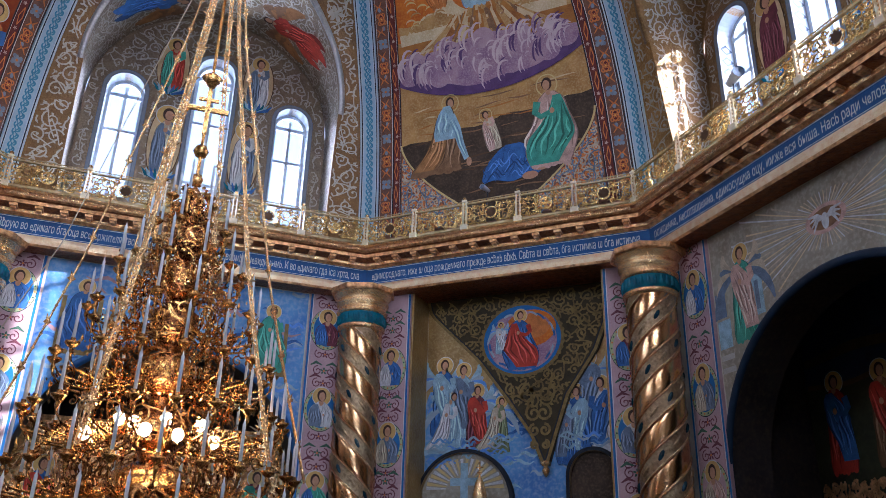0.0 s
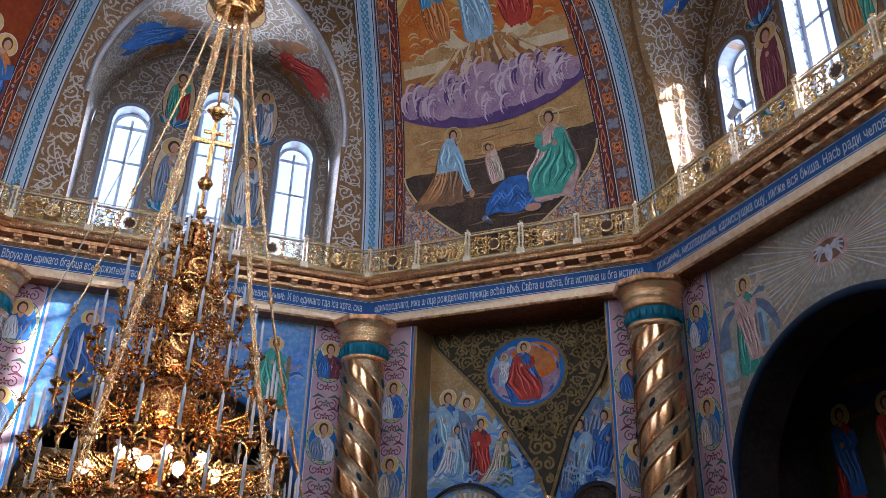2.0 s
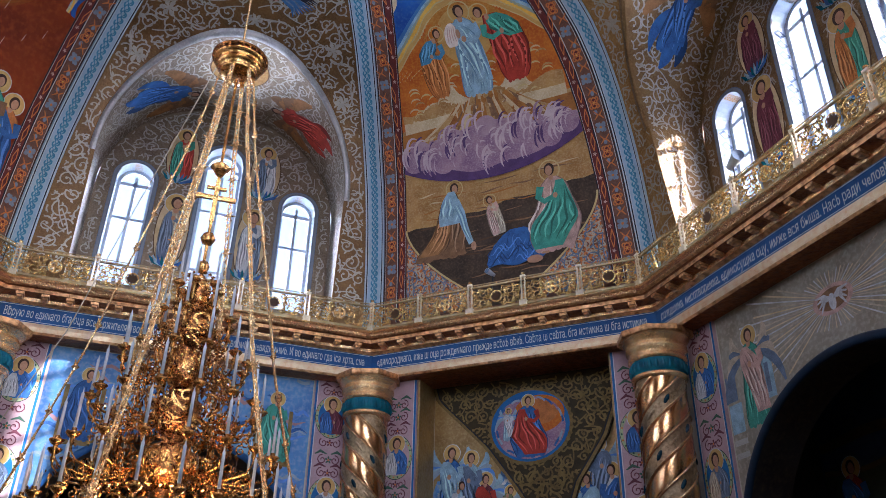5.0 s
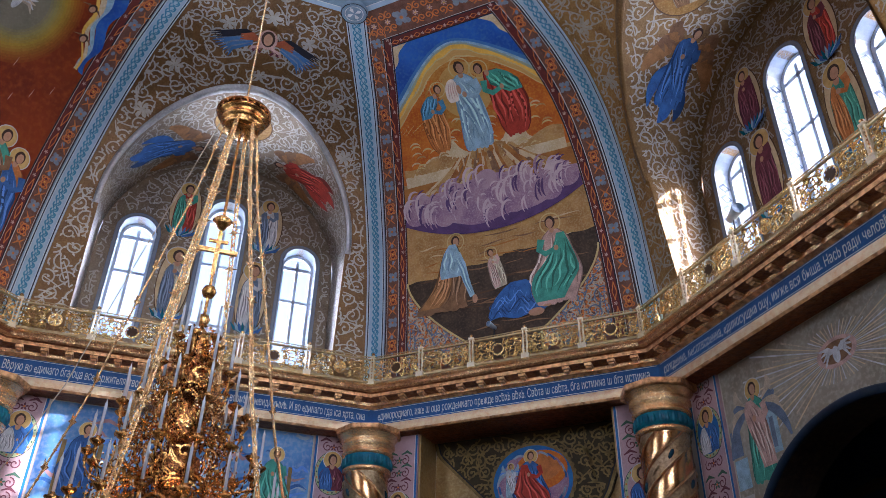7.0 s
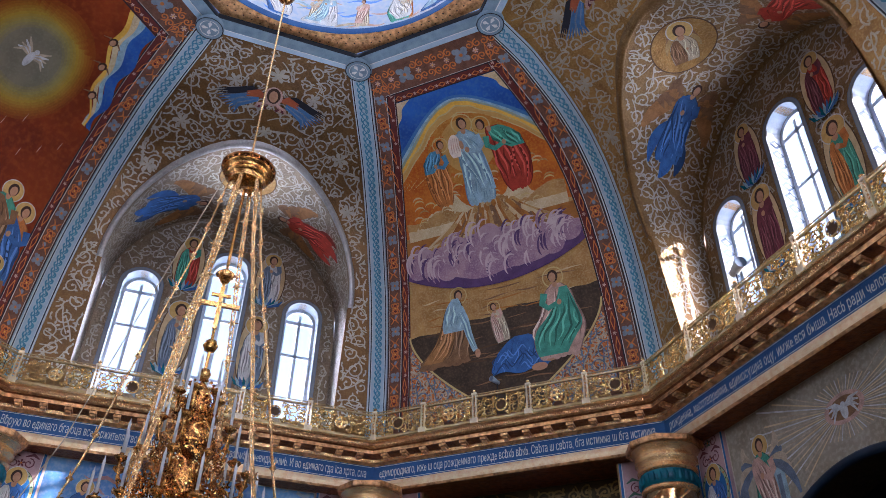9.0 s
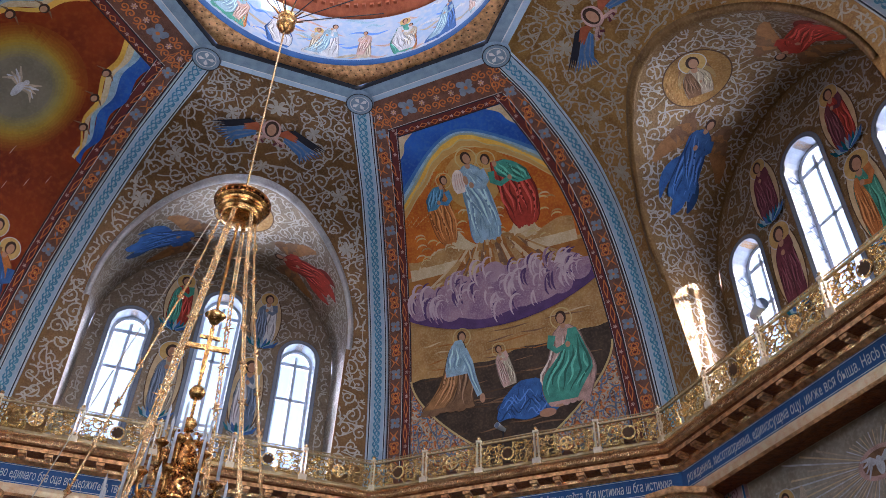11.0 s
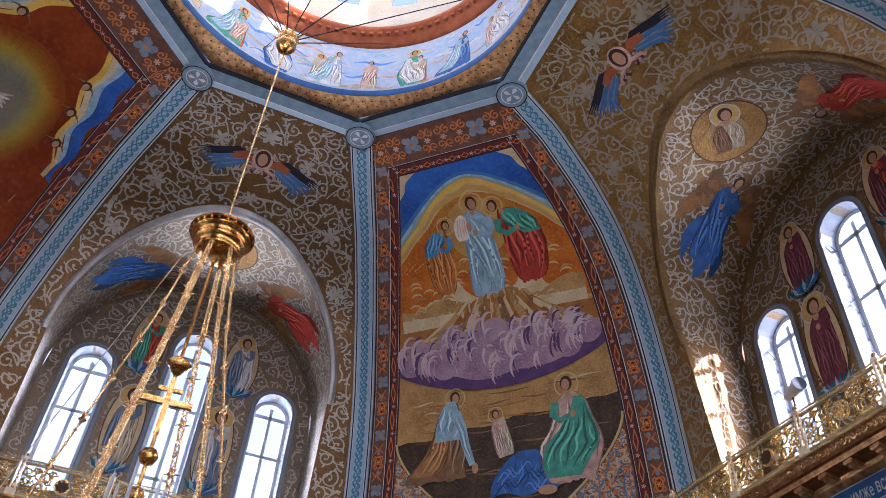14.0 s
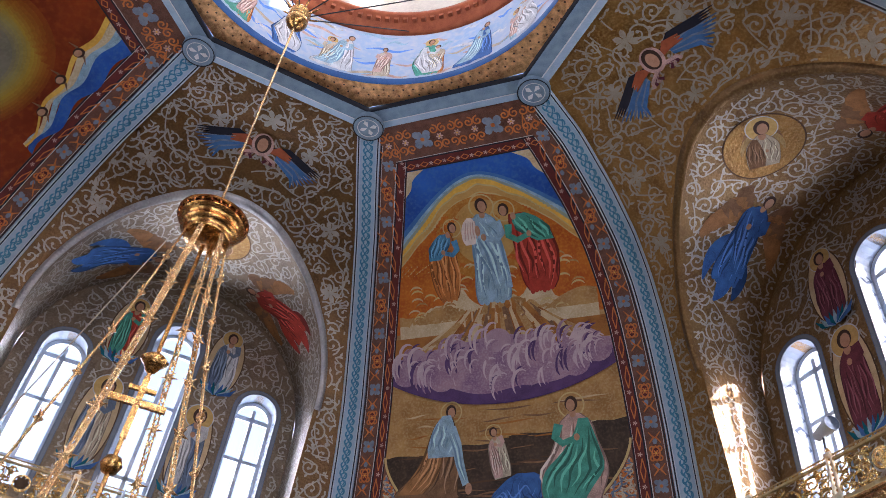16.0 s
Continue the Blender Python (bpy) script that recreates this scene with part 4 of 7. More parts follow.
_panels = {(t, v): rail_panel(2 * 3.31 / 5 if t == 0 else 8.04 / 5, v) for t in (0, 1) for v in (0, 1)}
_post = rail_post()
_used = set()
for k in range(8):
    n, d = axes(k)
    hw, ap = (3.31, AP_B) if k % 2 == 0 else (4.02, AP_A)
    rail = thing("balustrade", "gilded openwork balustrade along the cornice ledge", "balustrade", group="balustrades round the octagon")
    for j in range(5):
        m = Matrix.Translation(wall(k, -hw + 2 * hw * (j + 0.5) / 5, ap, 0)) @ Matrix.Rotation(radians(45 * k), 4, "Z")
        key = (k % 2, (j + 1) % 2 if k % 2 == 0 else j % 2)
        if key not in _used:
            _used.add(key)
            _panels[key].matrix_world = m
            _panels[key].parent = rail
        else:
            copy_thing(_panels[key], m).parent = rail
    for j in range(5):
        m = Matrix.Translation(wall(k, -hw + 2 * hw * j / 5, ap, 0)) @ Matrix.Rotation(radians(45 * k), 4, "Z")
        if k == 0 and j == 0:
            _post.matrix_world = m
            _post.parent = rail
        else:
            copy_thing(_post, m).parent = rail

# brackets under the cornice's crown
bm_ = Mesh(GOLD_DARK)
bm_.box((0, 0, 0), (0.16, 0.2, 0.07))
bm_.box((0, 0.03, -0.05), (0.1, 0.14, 0.05))
_bdata = bm_.data("bracket", False)
for k in (0, 1, 2, 7):
    hw, ap = (3.31, AP_B) if k % 2 == 0 else (4.02, AP_A)
    nb = 13 if k % 2 == 0 else 16
    for j in range(nb):
        b = new("bracket", _bdata)
        b.parent = cornice
        b.matrix_world = Matrix.Translation(wall(k, -hw + 2 * hw * (j + 0.5) / nb, ap + 0.21, 9.05)) @ Matrix.Rotation(radians(45 * k), 4, "Z")

# carved running scroll on the crown moulding
for k in (0, 1, 7):
    hw, ap = (3.3, AP_B) if k % 2 == 0 else (4.0, AP_A)
    cr = Mesh(GOLD)
    at_ = lambda x, y, o, k=k, ap=ap: wall(k, x, ap - 0.035 + (9.3 - y) * 0.35 - o, y)
    x = -hw + 0.06
    i = 0
    while x < hw - 0.04:
        w = 1 if i % 2 else -1
        ribbon(cr, at_, spiral(x, 9.25, 0.045, -1.5 * w, w, 1.1, 9), 0.016, 0.008)
        ribbon(cr, at_, [(x - 0.05, 9.25 - 0.03 * w), (x, 9.25 + 0.035 * w), (x + 0.05, 9.25 + 0.03 * w)], 0.014, 0.008)
        x += 0.1
        i += 1
    ob = part("carving", cr, cornice, "gilded running scroll", False)
    ob["kind"] = "stuff"
# ---- murals on the narrow vault faces ----
def flat(k, ap):
    return lambda x, y, o: wall(k, x, ap - o, y)


def turned(at, x0, y0, deg, mirror=1):
    c, s = math.cos(radians(deg)), math.sin(radians(deg))
    return lambda x, y, o: at(x0 + mirror * x * c - y * s, y0 + mirror * x * s + y * c, o)


CLOUD = material("painted_cloud_mauve", (0.40, 0.25, 0.31), (0.25, 0.13, 0.23), 3, 0.6, 0, 0, 40, (0.52, 0.40, 0.44))
CLOUD_MID = material("painted_cloud_rose", (0.45, 0.31, 0.36), (0.34, 0.21, 0.28), 4, 0.6)
CLOUD_D = material("painted_cloud_purple", (0.12, 0.06, 0.17), (0.08, 0.04, 0.12), 4, 0.6)
CLOUD_L = material("painted_cloud_light", (0.60, 0.48, 0.50), (0.50, 0.37, 0.42), 4, 0.6)
EARTH = material("painted_earth", (0.50, 0.29, 0.10), (0.34, 0.17, 0.05), 2.5, 0.6, 0, 0, 40, (0.60, 0.42, 0.21))
# dark hillside paint, also used as shade colour behind the narrow arch
EARTH_AND_ARCH_DARK = material("dark_earth_and_arch_shade", (0.075, 0.048, 0.032), (0.035, 0.023, 0.016), 2.2, 0.6, 0, 0, 40, (0.13, 0.085, 0.05))
ROCK = material("painted_rock", (0.44, 0.18, 0.035), (0.26, 0.09, 0.02), 4, 0.6)
ROCK_L = material("painted_rock_light", (0.64, 0.50, 0.30), (0.50, 0.36, 0.19), 5, 0.6)
SKY_DEEP = material("painted_deep_sky", (0.025, 0.13, 0.48), (0.015, 0.075, 0.33), 1.5, 0.6, 0, 0, 40, (0.06, 0.17, 0.40))
SKY_MID = material("painted_mid_sky", (0.07, 0.20, 0.45), (0.05, 0.15, 0.38), 2, 0.6)
AURA_Y = material("painted_yellow_aura", (0.80, 0.50, 0.09), (0.68, 0.36, 0.05), 2, 0.6)
AURA_P = material("painted_pale_aura", (0.62, 0.47, 0.20), (0.52, 0.40, 0.18), 3, 0.6)
AURA_O = material("painted_orange_aura", (0.60, 0.16, 0.018), (0.44, 0.09, 0.012), 2, 0.6, 0, 0, 40, (0.70, 0.28, 0.03))
MIST = material("painted_cream_cloud", (0.66, 0.54, 0.34), (0.52, 0.39, 0.21), 3, 0.6, 0, 0, 40, (0.76, 0.67, 0.48))
FIRE = material("painted_fiery_ground", (0.27, 0.04, 0.006), (0.17, 0.02, 0.005), 1.0, 0.65, 0, 0, 40, (0.33, 0.07, 0.01))


def side_band(mesh, k, a, b, v0, v1, off, mat, n=44):
    """A band along both sides of a vault face, a to b metres in from its edge."""
    for s in (-1, 1):
        mesh.grid([[dome(k, s * (half(k, v) - a), v, off), dome(k, s * (half(k, v) - b), v, off)] for v in np.linspace(v0, v1, n)], mat)


def cross_band(mesh, k, v0, v1, inset, off, mat):
    mesh.grid([[dome(k, (half(k, v) - inset) * s, v, off) for s in np.linspace(-1, 1, 7)] for v in (v0, (v0 + v1) / 2, v1)], mat)


def mural_frame(k):
    fr = thing("painted_frame", "rust-red painted ornamental border round a vault mural", "ornament", "structure", "vault mural borders")
    m = Mesh(RED_BAND)
    side_band(m, k, 0.68, 0.93, 0.4, 9.3, 0.012, RED_BAND)
    cross_band(m, k, 9.06, 9.3, 0.68, 0.0125, RED_BAND)
    for a, b, mat in ((0.66, 0.675, WHITE_LINE), (0.68, 0.71, BLACK_LINE), (0.90, 0.925, BLACK_LINE), (0.285, 0.31, BLACK_LINE), (0.325, 0.335, WHITE_LINE), (0.885, 0.892, WHITE_LINE)):
        side_band(m, k, a, b, 0.4, 9.29 if a > 0.5 else 9.78, 0.016, mat)
    for v0, v1, i, mat in ((9.3, 9.325, 0.66, BLACK_LINE), (9.06, 9.085, 0.9, BLACK_LINE), (VTOP[0] - 0.14, VTOP[0] - 0.11, 0.3, BLACK_LINE), (9.335, 9.345, 0.66, WHITE_LINE)):
        cross_band(m, k, v0, v1, i, 0.0165, mat)
    part("bands", m, fr, smooth=False)
    o = Mesh(ORANGE_ORN, GREY_ORN, ROSE[0])
    at = lambda x, y, off: dome(k, x, y, off)
    step = 0.62
    for i in range(15):
        v = 0.6 + i * step
        if v > 9.3:
            break
        for s in (-1, 1):
            x = s * (half(k, v) - 0.50)
            if i % 2 == 0:
                flower(o, at, x, v, 0.13, 0.018, GREY_ORN, 8, 0.2, ORANGE_ORN)
                for q in (0, 1, 2, 3):
                    oval(o, at, x + 0.11 * math.cos(q * math.pi / 2 + 0.78), v + 0.11 * math.sin(q * math.pi / 2 + 0.78), 0.05, 0.05, 0.017, GREY_ORN, 8)
            else:
                for w in (-1, 1):
                    ribbon(o, at, spiral(x + w * 0.06, v + 0.1, 0.085, 1.57 + w * 1.2, w, 1.2, 12), 0.03, 0.018, ORANGE_ORN)
                    ribbon(o, at, spiral(x + w * 0.06, v - 0.1, 0.085, -1.57 - w * 1.2, -w, 1.2, 12), 0.03, 0.018, ORANGE_ORN)
                oval(o, at, x, v, 0.09, 0.16, 0.0175, ORANGE_ORN, 8)
                oval(o, at, x, v, 0.06, 0.115, 0.019, RED_BAND, 8)
                flower(o, at, x, v, 0.07, 0.021, ORANGE_ORN, 6, 0.0, AURA_Y)
                for e in (-1, 1):
                    oval(o, at, x, v + e * 0.235, 0.045, 0.06, 0.0175, GREY_ORN, 8)
            for w in (-1, 1):
                ribbon(o, at, [(x + w * 0.11, v + 0.20), (x + w * 0.02, v + 0.31), (x + w * 0.11, v + 0.42)], lambda t: 0.05 * math.sin(0.4 + 2.4 * t), 0.018, ORANGE_ORN)
            xi = s * (half(k, v) - 0.80)
            flower(o, at, xi, v, 0.05, 0.02, ROSE[0], 5)
            for w in (-1, 1):
                ribbon(o, at, [(xi, v + 0.08), (xi + w * 0.05, v + 0.3), (xi, v + 0.54)], 0.022, 0.018, ORANGE_ORN)
    v0, v1 = 9.34, VTOP[0] - 0.16
    vm, r = (v0 + v1) / 2, (v1 - v0) / 2
    for i in range(9):
        x = -1.52 + i * 0.38
        if i % 4 == 2:
            flower(o, at, x, vm, r * 0.46, 0.05, GREY_ORN, 8, 0.2, ORANGE_ORN)
            for q in range(4):
                oval(o, at, x + r * 0.4 * math.cos(q * math.pi / 2 + 0.78), vm + r * 0.4 * math.sin(q * math.pi / 2 + 0.78), r * 0.2, r * 0.2, 0.048, GREY_ORN, 8)
        else:
            for w in (-1, 1):
                for e in (-1, 1):
                    ribbon(o, at, spiral(x + w * 0.10, vm + e * r * 0.42, min(0.11, r * 0.4), 1.5 * e, w * e, 1.3, 12), 0.034, 0.05, ORANGE_ORN)
            flower(o, at, x, vm, 0.08, 0.052, ROSE[0], 6, 0.0, AURA_Y)
    for i in range(10):
        x = -1.35 + 0.3 * i
        flower(o, at, x, 9.18, 0.05, 0.05, ROSE[0], 5)
        for w in (-1, 1):
            ribbon(o, at, [(x + 0.06, 9.18), (x + 0.15, 9.18 + w * 0.06), (x + 0.24, 9.18)], 0.022, 0.05, ORANGE_ORN)
    part("ornament", o, fr, "orange scrolls and grey-blue rosettes", False)
    return fr


for k in (0, 2):
    mural_frame(k)

# the mural ahead
mural = thing("vault_mural", "painted vault mural of robed figures above mauve clouds", "mural")
D0 = lambda x, y, o: dome(0, x, y, o)
inner = lambda v: half(0, v) - 0.93
m = Mesh(EARTH)
m.grid([[dome(0, inner(v) * s, v, 0.004) for s in np.linspace(-1, 1, 9)] for v in np.linspace(0.4, 5.6, 34)], EARTH)
m.grid([[dome(0, inner(v) * s, v, 0.004) for s in np.linspace(-1, 1, 9)] for v in np.linspace(5.6, 9.06, 26)], SKY_DEEP)
part("ground", m, mural)
m = Mesh(AURA_Y)
clip = lambda x, v: max(-inner(v), min(inner(v), x))


GREEN_GLOW = material("painted_green_glow", (0.34, 0.38, 0.26), (0.24, 0.32, 0.30), 3, 0.6)
AMBER = material("painted_amber_ground", (0.56, 0.23, 0.03), (0.42, 0.14, 0.018), 2, 0.6, 0, 0, 40, (0.64, 0.34, 0.08))
AMBER_L = material("painted_light_amber", (0.60, 0.36, 0.11), (0.50, 0.27, 0.07), 2, 0.6)


def glow(edge, mid, off, mat, wave=0.0):
    """A layer of the aura that fills the picture's width up to an arched, wavy edge."""
    cols = []
    for s in np.linspace(-1, 1, 61):
        top = edge + (mid - edge) * (1 - abs(s - 0.02) ** 1.9) + wave * (math.sin(11 * s) + 0.6 * math.sin(23 * s + 1) + 0.3 * abs(math.sin(17 * s)))
        cols.append([dome(0, s * inner(v), v, off) for v in np.linspace(5.45, min(top, 9.05), 14)])
    layer = Mesh(mat)
    layer.grid(cols, mat)
    part("aura", layer, mural)


glow(7.78, 8.80, 0.0060, SKY_MID)
glow(7.62, 8.73, 0.0072, LIGHTBLUE[0])
glow(7.48, 8.68, 0.0084, GREEN_GLOW, 0.006)
glow(7.36, 8.63, 0.0096, AURA_Y, 0.010)
glow(7.22, 8.50, 0.0108, AURA_P, 0.030)
glow(7.17, 8.46, 0.0120, AMBER_L, 0.030)
glow(7.02, 8.32, 0.0132, AURA_P, 0.026)
glow(6.97, 8.28, 0.0144, AURA_O, 0.026)
disc(m, D0, 0.03, 7.35, 1.12, 0.92, 0.0160, AMBER)
disc(m, D0, 0.03, 7.45, 0.72, 0.72, 0.0175, AMBER_L)
for s in (-1, 1):
    m.grid([[dome(0, s * inner(v), v, 0.0065), dome(0, s * (inner(v) - 0.34 * ((v - 8.3) / 0.75) ** 2 - 0.04 * math.sin(14 * v)), v, 0.0065)] for v in np.linspace(8.35, 9.05, 16)], MIST)
part("halo_glow", m, mural, "amber glow with cream corner clouds")
m = Mesh(MIST)
mist_top = lambda x: 5.75 + 0.10 * math.sin(7 * x) + 0.06 * math.sin(17 * x + 1) + 0.45 * math.exp(-((abs(x) - 0.85) / 0.5) ** 2)
m.grid([[dome(0, clip(x * 2.2, 5.2 + (mist_top(x * 2.2) - 5.2) * t), 5.2 + (mist_top(x * 2.2) - 5.2) * t, 0.019) for t in np.linspace(0, 1, 7)] for x in np.linspace(-1, 1, 41)], MIST)
m.grid([[dome(0, clip(x * 2.2, v), v, 0.0185) for v in (5.3, 5.6, 5.9 + 0.1 * math.sin(9 * x))] for x in np.linspace(-1, 1, 31)], EARTH)
rnd = random.Random(4)
for i in range(60):
    x, y = rnd.uniform(-1.9, 1.9), rnd.uniform(5.5, 6.75)
    if abs(x) < inner(y) - 0.12:
        ribbon(m, D0, [(x + 0.14 * math.cos(a), y + 0.1 * math.sin(a)) for a in np.linspace(0.2, 2.9, 8)], lambda t: 0.045 * math.sin(0.2 + 2.8 * t), 0.021, (AURA_P, ROCK_L, EARTH)[i % 3])
part("mist", m, mural, "cream clouds round the feet")
m = Mesh(ROCK)
m.grid([[dome(0, clip(x, v), v, 0.023) for x in np.linspace(-inner(v), inner(v), 14)] for v in np.linspace(4.9, 5.35, 4)], ROCK)
for i in range(34):
    a = -1 + 2 * (i + 0.5) / 34
    x0, x1 = 0.05 + a * 0.95, a * 2.3
    top, bot = 6.05 - 0.5 * abs(a) + rnd.uniform(-0.1, 0.1), 4.95 - 0.2 * abs(a)
    st = Mesh()
    ribbon(st, D0, [(clip(x0 + (x1 - x0) * t, top + (bot - top) * t), top + (bot - top) * t) for t in (0, 0.35, 0.7, 1)], lambda t: 0.10 + 0.12 * t, 0.025 + 0.0004 * (i % 4), (ROCK, ROCK_L, ROCK, EARTH, BROWN[0])[i % 5])
    part("rock_facet", st, mural, smooth=False)
for i in range(9):
    x = -0.7 + i * 0.18
    st = Mesh()
    sheet(st, D0, [(0, -0.05, 0.06), (0.5, -0.08, 0.09), (1, -0.02, 0.03)], 0.0275, ROCK_L, 6, 2, x, 5.45 + 0.1 * (i % 2), 0.3)
    part("rock_facet", st, mural, smooth=False)
part("rock_ledge", m, mural, "ochre rock ledge")
m = Mesh(CLOUD)
lo = lambda x: 3.78 + 0.18 * x * x * 0.7
hi = lambda x: 5.22 - 0.14 * abs(x)
rows = []
for x in np.linspace(-1, 1, 25):
    col = []
    for t in np.linspace(0, 1, 9):
        xx = x * inner(4.6)
        v = lo(xx) + (hi(xx) - lo(xx)) * t
        col.append(dome(0, x * inner(v), v, 0.029))
    rows.append(col)
m.grid(rows, CLOUD)
m.grid([[dome(0, x * inner(lo(x * 2.2) + t), lo(x * 2.2) + t, 0.031) for t in (-0.05, 0.06, 0.22 + 0.05 * math.sin(9 * x))] for x in np.linspace(-1, 1, 40)], CLOUD_D)
for i in range(15):
    a = -1 + 2 * (i + 0.5) / 15
    xx = a * inner(4.6)
    v = lo(xx) + (0.42, 0.95, 0.62)[i % 3] * (hi(xx) - lo(xx)) + 0.05
    x = max(-inner(v) + 0.3, min(inner(v) - 0.3, a * inner(v)))
    oval(m, D0, x, v - 0.12, 0.30, 0.26, 0.0315 + 0.0003 * i, (CLOUD, CLOUD_MID, CLOUD)[i % 3], 16)
for i in range(150):
    x = rnd.uniform(-2.3, 2.3)
    v = rnd.uniform(lo(x) + 0.26, hi(x) + 0.02)
    if abs(x) > inner(v) - 0.2:
        continue
    r = rnd.uniform(0.12, 0.24)
    ribbon(m, D0, [(x + r * math.cos(a), v + 1.5 * r * math.sin(a)) for a in np.linspace(1.0 + 0.5 * (i % 2), 3.9, 9)], lambda t: r * 0.36 * math.sin(0.15 + 2.8 * t), 0.037 + 0.0003 * (i % 9), (CLOUD_L, CLOUD, CLOUD_L, CLOUD_D, CLOUD_L, CLOUD)[i % 6])
part("cloud_band", m, mural, "mauve cloud band")
m = Mesh(EARTH_AND_ARCH_DARK)
top = lambda x: 3.0 + 0.11 * x + 0.05 * math.sin(5 * x)
m.grid([[dome(0, x * inner(v), v, 0.006) for v in [0.4 + (top(x * 2.4) - 0.4) * t for t in np.linspace(0, 1, 9)]] for x in np.linspace(-1, 1, 21)], EARTH_AND_ARCH_DARK)
for i in range(80):
    x, v = rnd.uniform(-2.2, 2.2), rnd.uniform(1.0, 3.75)
    l = rnd.uniform(0.2, 0.6)
    if abs(x) + l < inner(v):
        st = Mesh()
        ribbon(st, D0, [(x + l * t, v + 0.025 * math.sin(2 * t + i)) for t in np.linspace(-1, 1, 8)], lambda t: 0.04 * math.sin(0.1 + 2.9 * t), 0.008, (EARTH, BROWN[0], ROCK, ROCK_L)[i % 4] if v > 2.95 else (BROWN[0], BROWN[1], EARTH_AND_ARCH_DARK)[i % 3])
        part("earth_stroke", st, mural, smooth=False)
part("hillside", m, mural, "dark brown hillside")
m = Mesh(RUST)
corner = lambda v: 1.7 * max(0.0, min(1.0, 1 - (v - 0.9) / 1.9)) ** 1.6
for s in (-1, 1):
    m.grid([[dome(0, s * (inner(v) - corner(v) * t), v, 0.030) for t in (0, 0.5, 1)] for v in np.linspace(0.4, 2.8, 22)], RUST)
    ribbon(m, D0, [(s * (inner(v) - corner(v)), v) for v in np.linspace(0.4, 2.8, 22)], 0.05, 0.033, AURA_P)
    Ds = lambda x, y, o, s=s: dome(0, s * x, y, o)
    inside_corner = lambda x, y: inner(y) - corner(y) + 0.05 < x < inner(y) - 0.03
    scrolls(m, Ds, (0.8, 0.6, 2.7, 2.8), inside_corner, 0.22, 0.04, 0.034, ORANGE_ORN, 3)
    scrolls(m, Ds, (0.9, 0.7, 2.7, 2.8), inside_corner, 0.24, 0.03, 0.037, CREAM[0], 9)
    scrolls(m, Ds, (0.95, 0.65, 2.7, 2.8), inside_corner, 0.5, 0.03, 0.040, GREYBLUE[0], 19)
part("corner_ornament", m, mural, "flowered rust-red corner pieces", False)


def painted(parent, at, *args, **kw):
    m = Mesh(SKIN)
    figure(m, at, *args, **kw)
    return part("painted_figure", m, parent, smooth=False)


painted(mural, D0, 0.02, 5.95, 2.28, LIGHTBLUE, LIGHTBLUE, 1, off=0.034, width=1.0, halo="ring")
m = Mesh(ROSE[2])
sheet(m, D0, [(0.0, -0.13, 0.12), (0.12, -0.2, 0.17), (0.4, -0.19, 0.2), (0.62, -0.1, 0.2), (0.7, 0.02, 0.12)], 0.049, ROSE[2], 10, 3, -0.32, 7.22, 0.85)
for i in range(5):
    ribbon(m, D0, [(-0.42 + 0.07 * i, 7.32), (-0.40 + 0.06 * i, 7.5), (-0.34 + 0.05 * i, 7.72)], lambda t: 0.03 * math.sin(0.2 + 2.7 * t), 0.052, ROSE[0])
oval(m, D0, -0.12, 7.5, 0.06, 0.12, 0.054, SKIN, 10)
part("painted_sleeve", m, mural, "pale rose sleeve", False)
painted(mural, D0, -1.05, 6.1, 1.72, ORANGE, SKYCLOTH, 2, lean=0.10, off=0.03, width=1.05, posture="bow", halo="ring")
painted(mural, D0, 1.18, 6.05, 2.0, RED, GREEN, 3, lean=-0.20, flip=-1, off=0.03, width=1.25, posture="bow", halo="ring")
painted(mural, D0, -1.42, 1.88, 1.95, BROWN, TAN, 4, lean=0.06, posture="kneel", off=0.038, width=1.0, halo="ring")
m = Mesh(LIGHTBLUE[0])
torso = [(0.42, -0.10, 0.19), (0.52, -0.12, 0.21), (0.66, -0.09, 0.19), (0.78, -0.05, 0.16), (0.87, 0.03, 0.12)]
sheet(m, D0, torso, 0.054, LIGHTBLUE[0], 10, 4, -1.42, 1.88, 1.95, 0.06)
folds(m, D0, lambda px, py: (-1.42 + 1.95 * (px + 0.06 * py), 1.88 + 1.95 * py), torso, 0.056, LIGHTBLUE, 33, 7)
ribbon(m, D0, [(-1.10, 3.3), (-0.96, 2.95), (-0.88, 2.55), (-0.74, 2.1)], lambda t: 0.26 - 0.12 * t, 0.058, LIGHTBLUE[0])
for i in range(3):
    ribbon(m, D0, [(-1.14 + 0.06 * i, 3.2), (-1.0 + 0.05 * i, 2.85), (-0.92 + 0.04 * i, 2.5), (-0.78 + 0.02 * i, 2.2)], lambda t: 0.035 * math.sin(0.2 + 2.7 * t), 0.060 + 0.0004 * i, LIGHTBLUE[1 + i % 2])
oval(m, D0, -0.68, 2.02, 0.07, 0.12, 0.062, SKIN, 12)
part("painted_sleeve", m, mural, "light blue cloak over the kneeling figure's back", False)
painted(mural, D0, 1.45, 1.55, 2.2, ROSE, GREEN, 5, lean=0.02, flip=-1, posture="sit", off=0.054, width=1.1, halo="ring")
m = Mesh(BLUE[0])
hump = [(0.0, -0.72, 0.62), (0.1, -0.78, 0.72), (0.3, -0.74, 0.70), (0.55, -0.62, 0.58), (0.78, -0.40, 0.40), (0.9, -0.2, 0.16)]
lie = lambda px, py: (0.40 + px + 0.1 * py, 1.36 + py)
m.grid([[D0(*lie(l + (r - l) * t, y + (0.05 * math.sin(9 * t) if y == 0 else 0)), 0.044) for t in np.linspace(0, 1, 13)] for y, l, r in hump], BLUE[0])
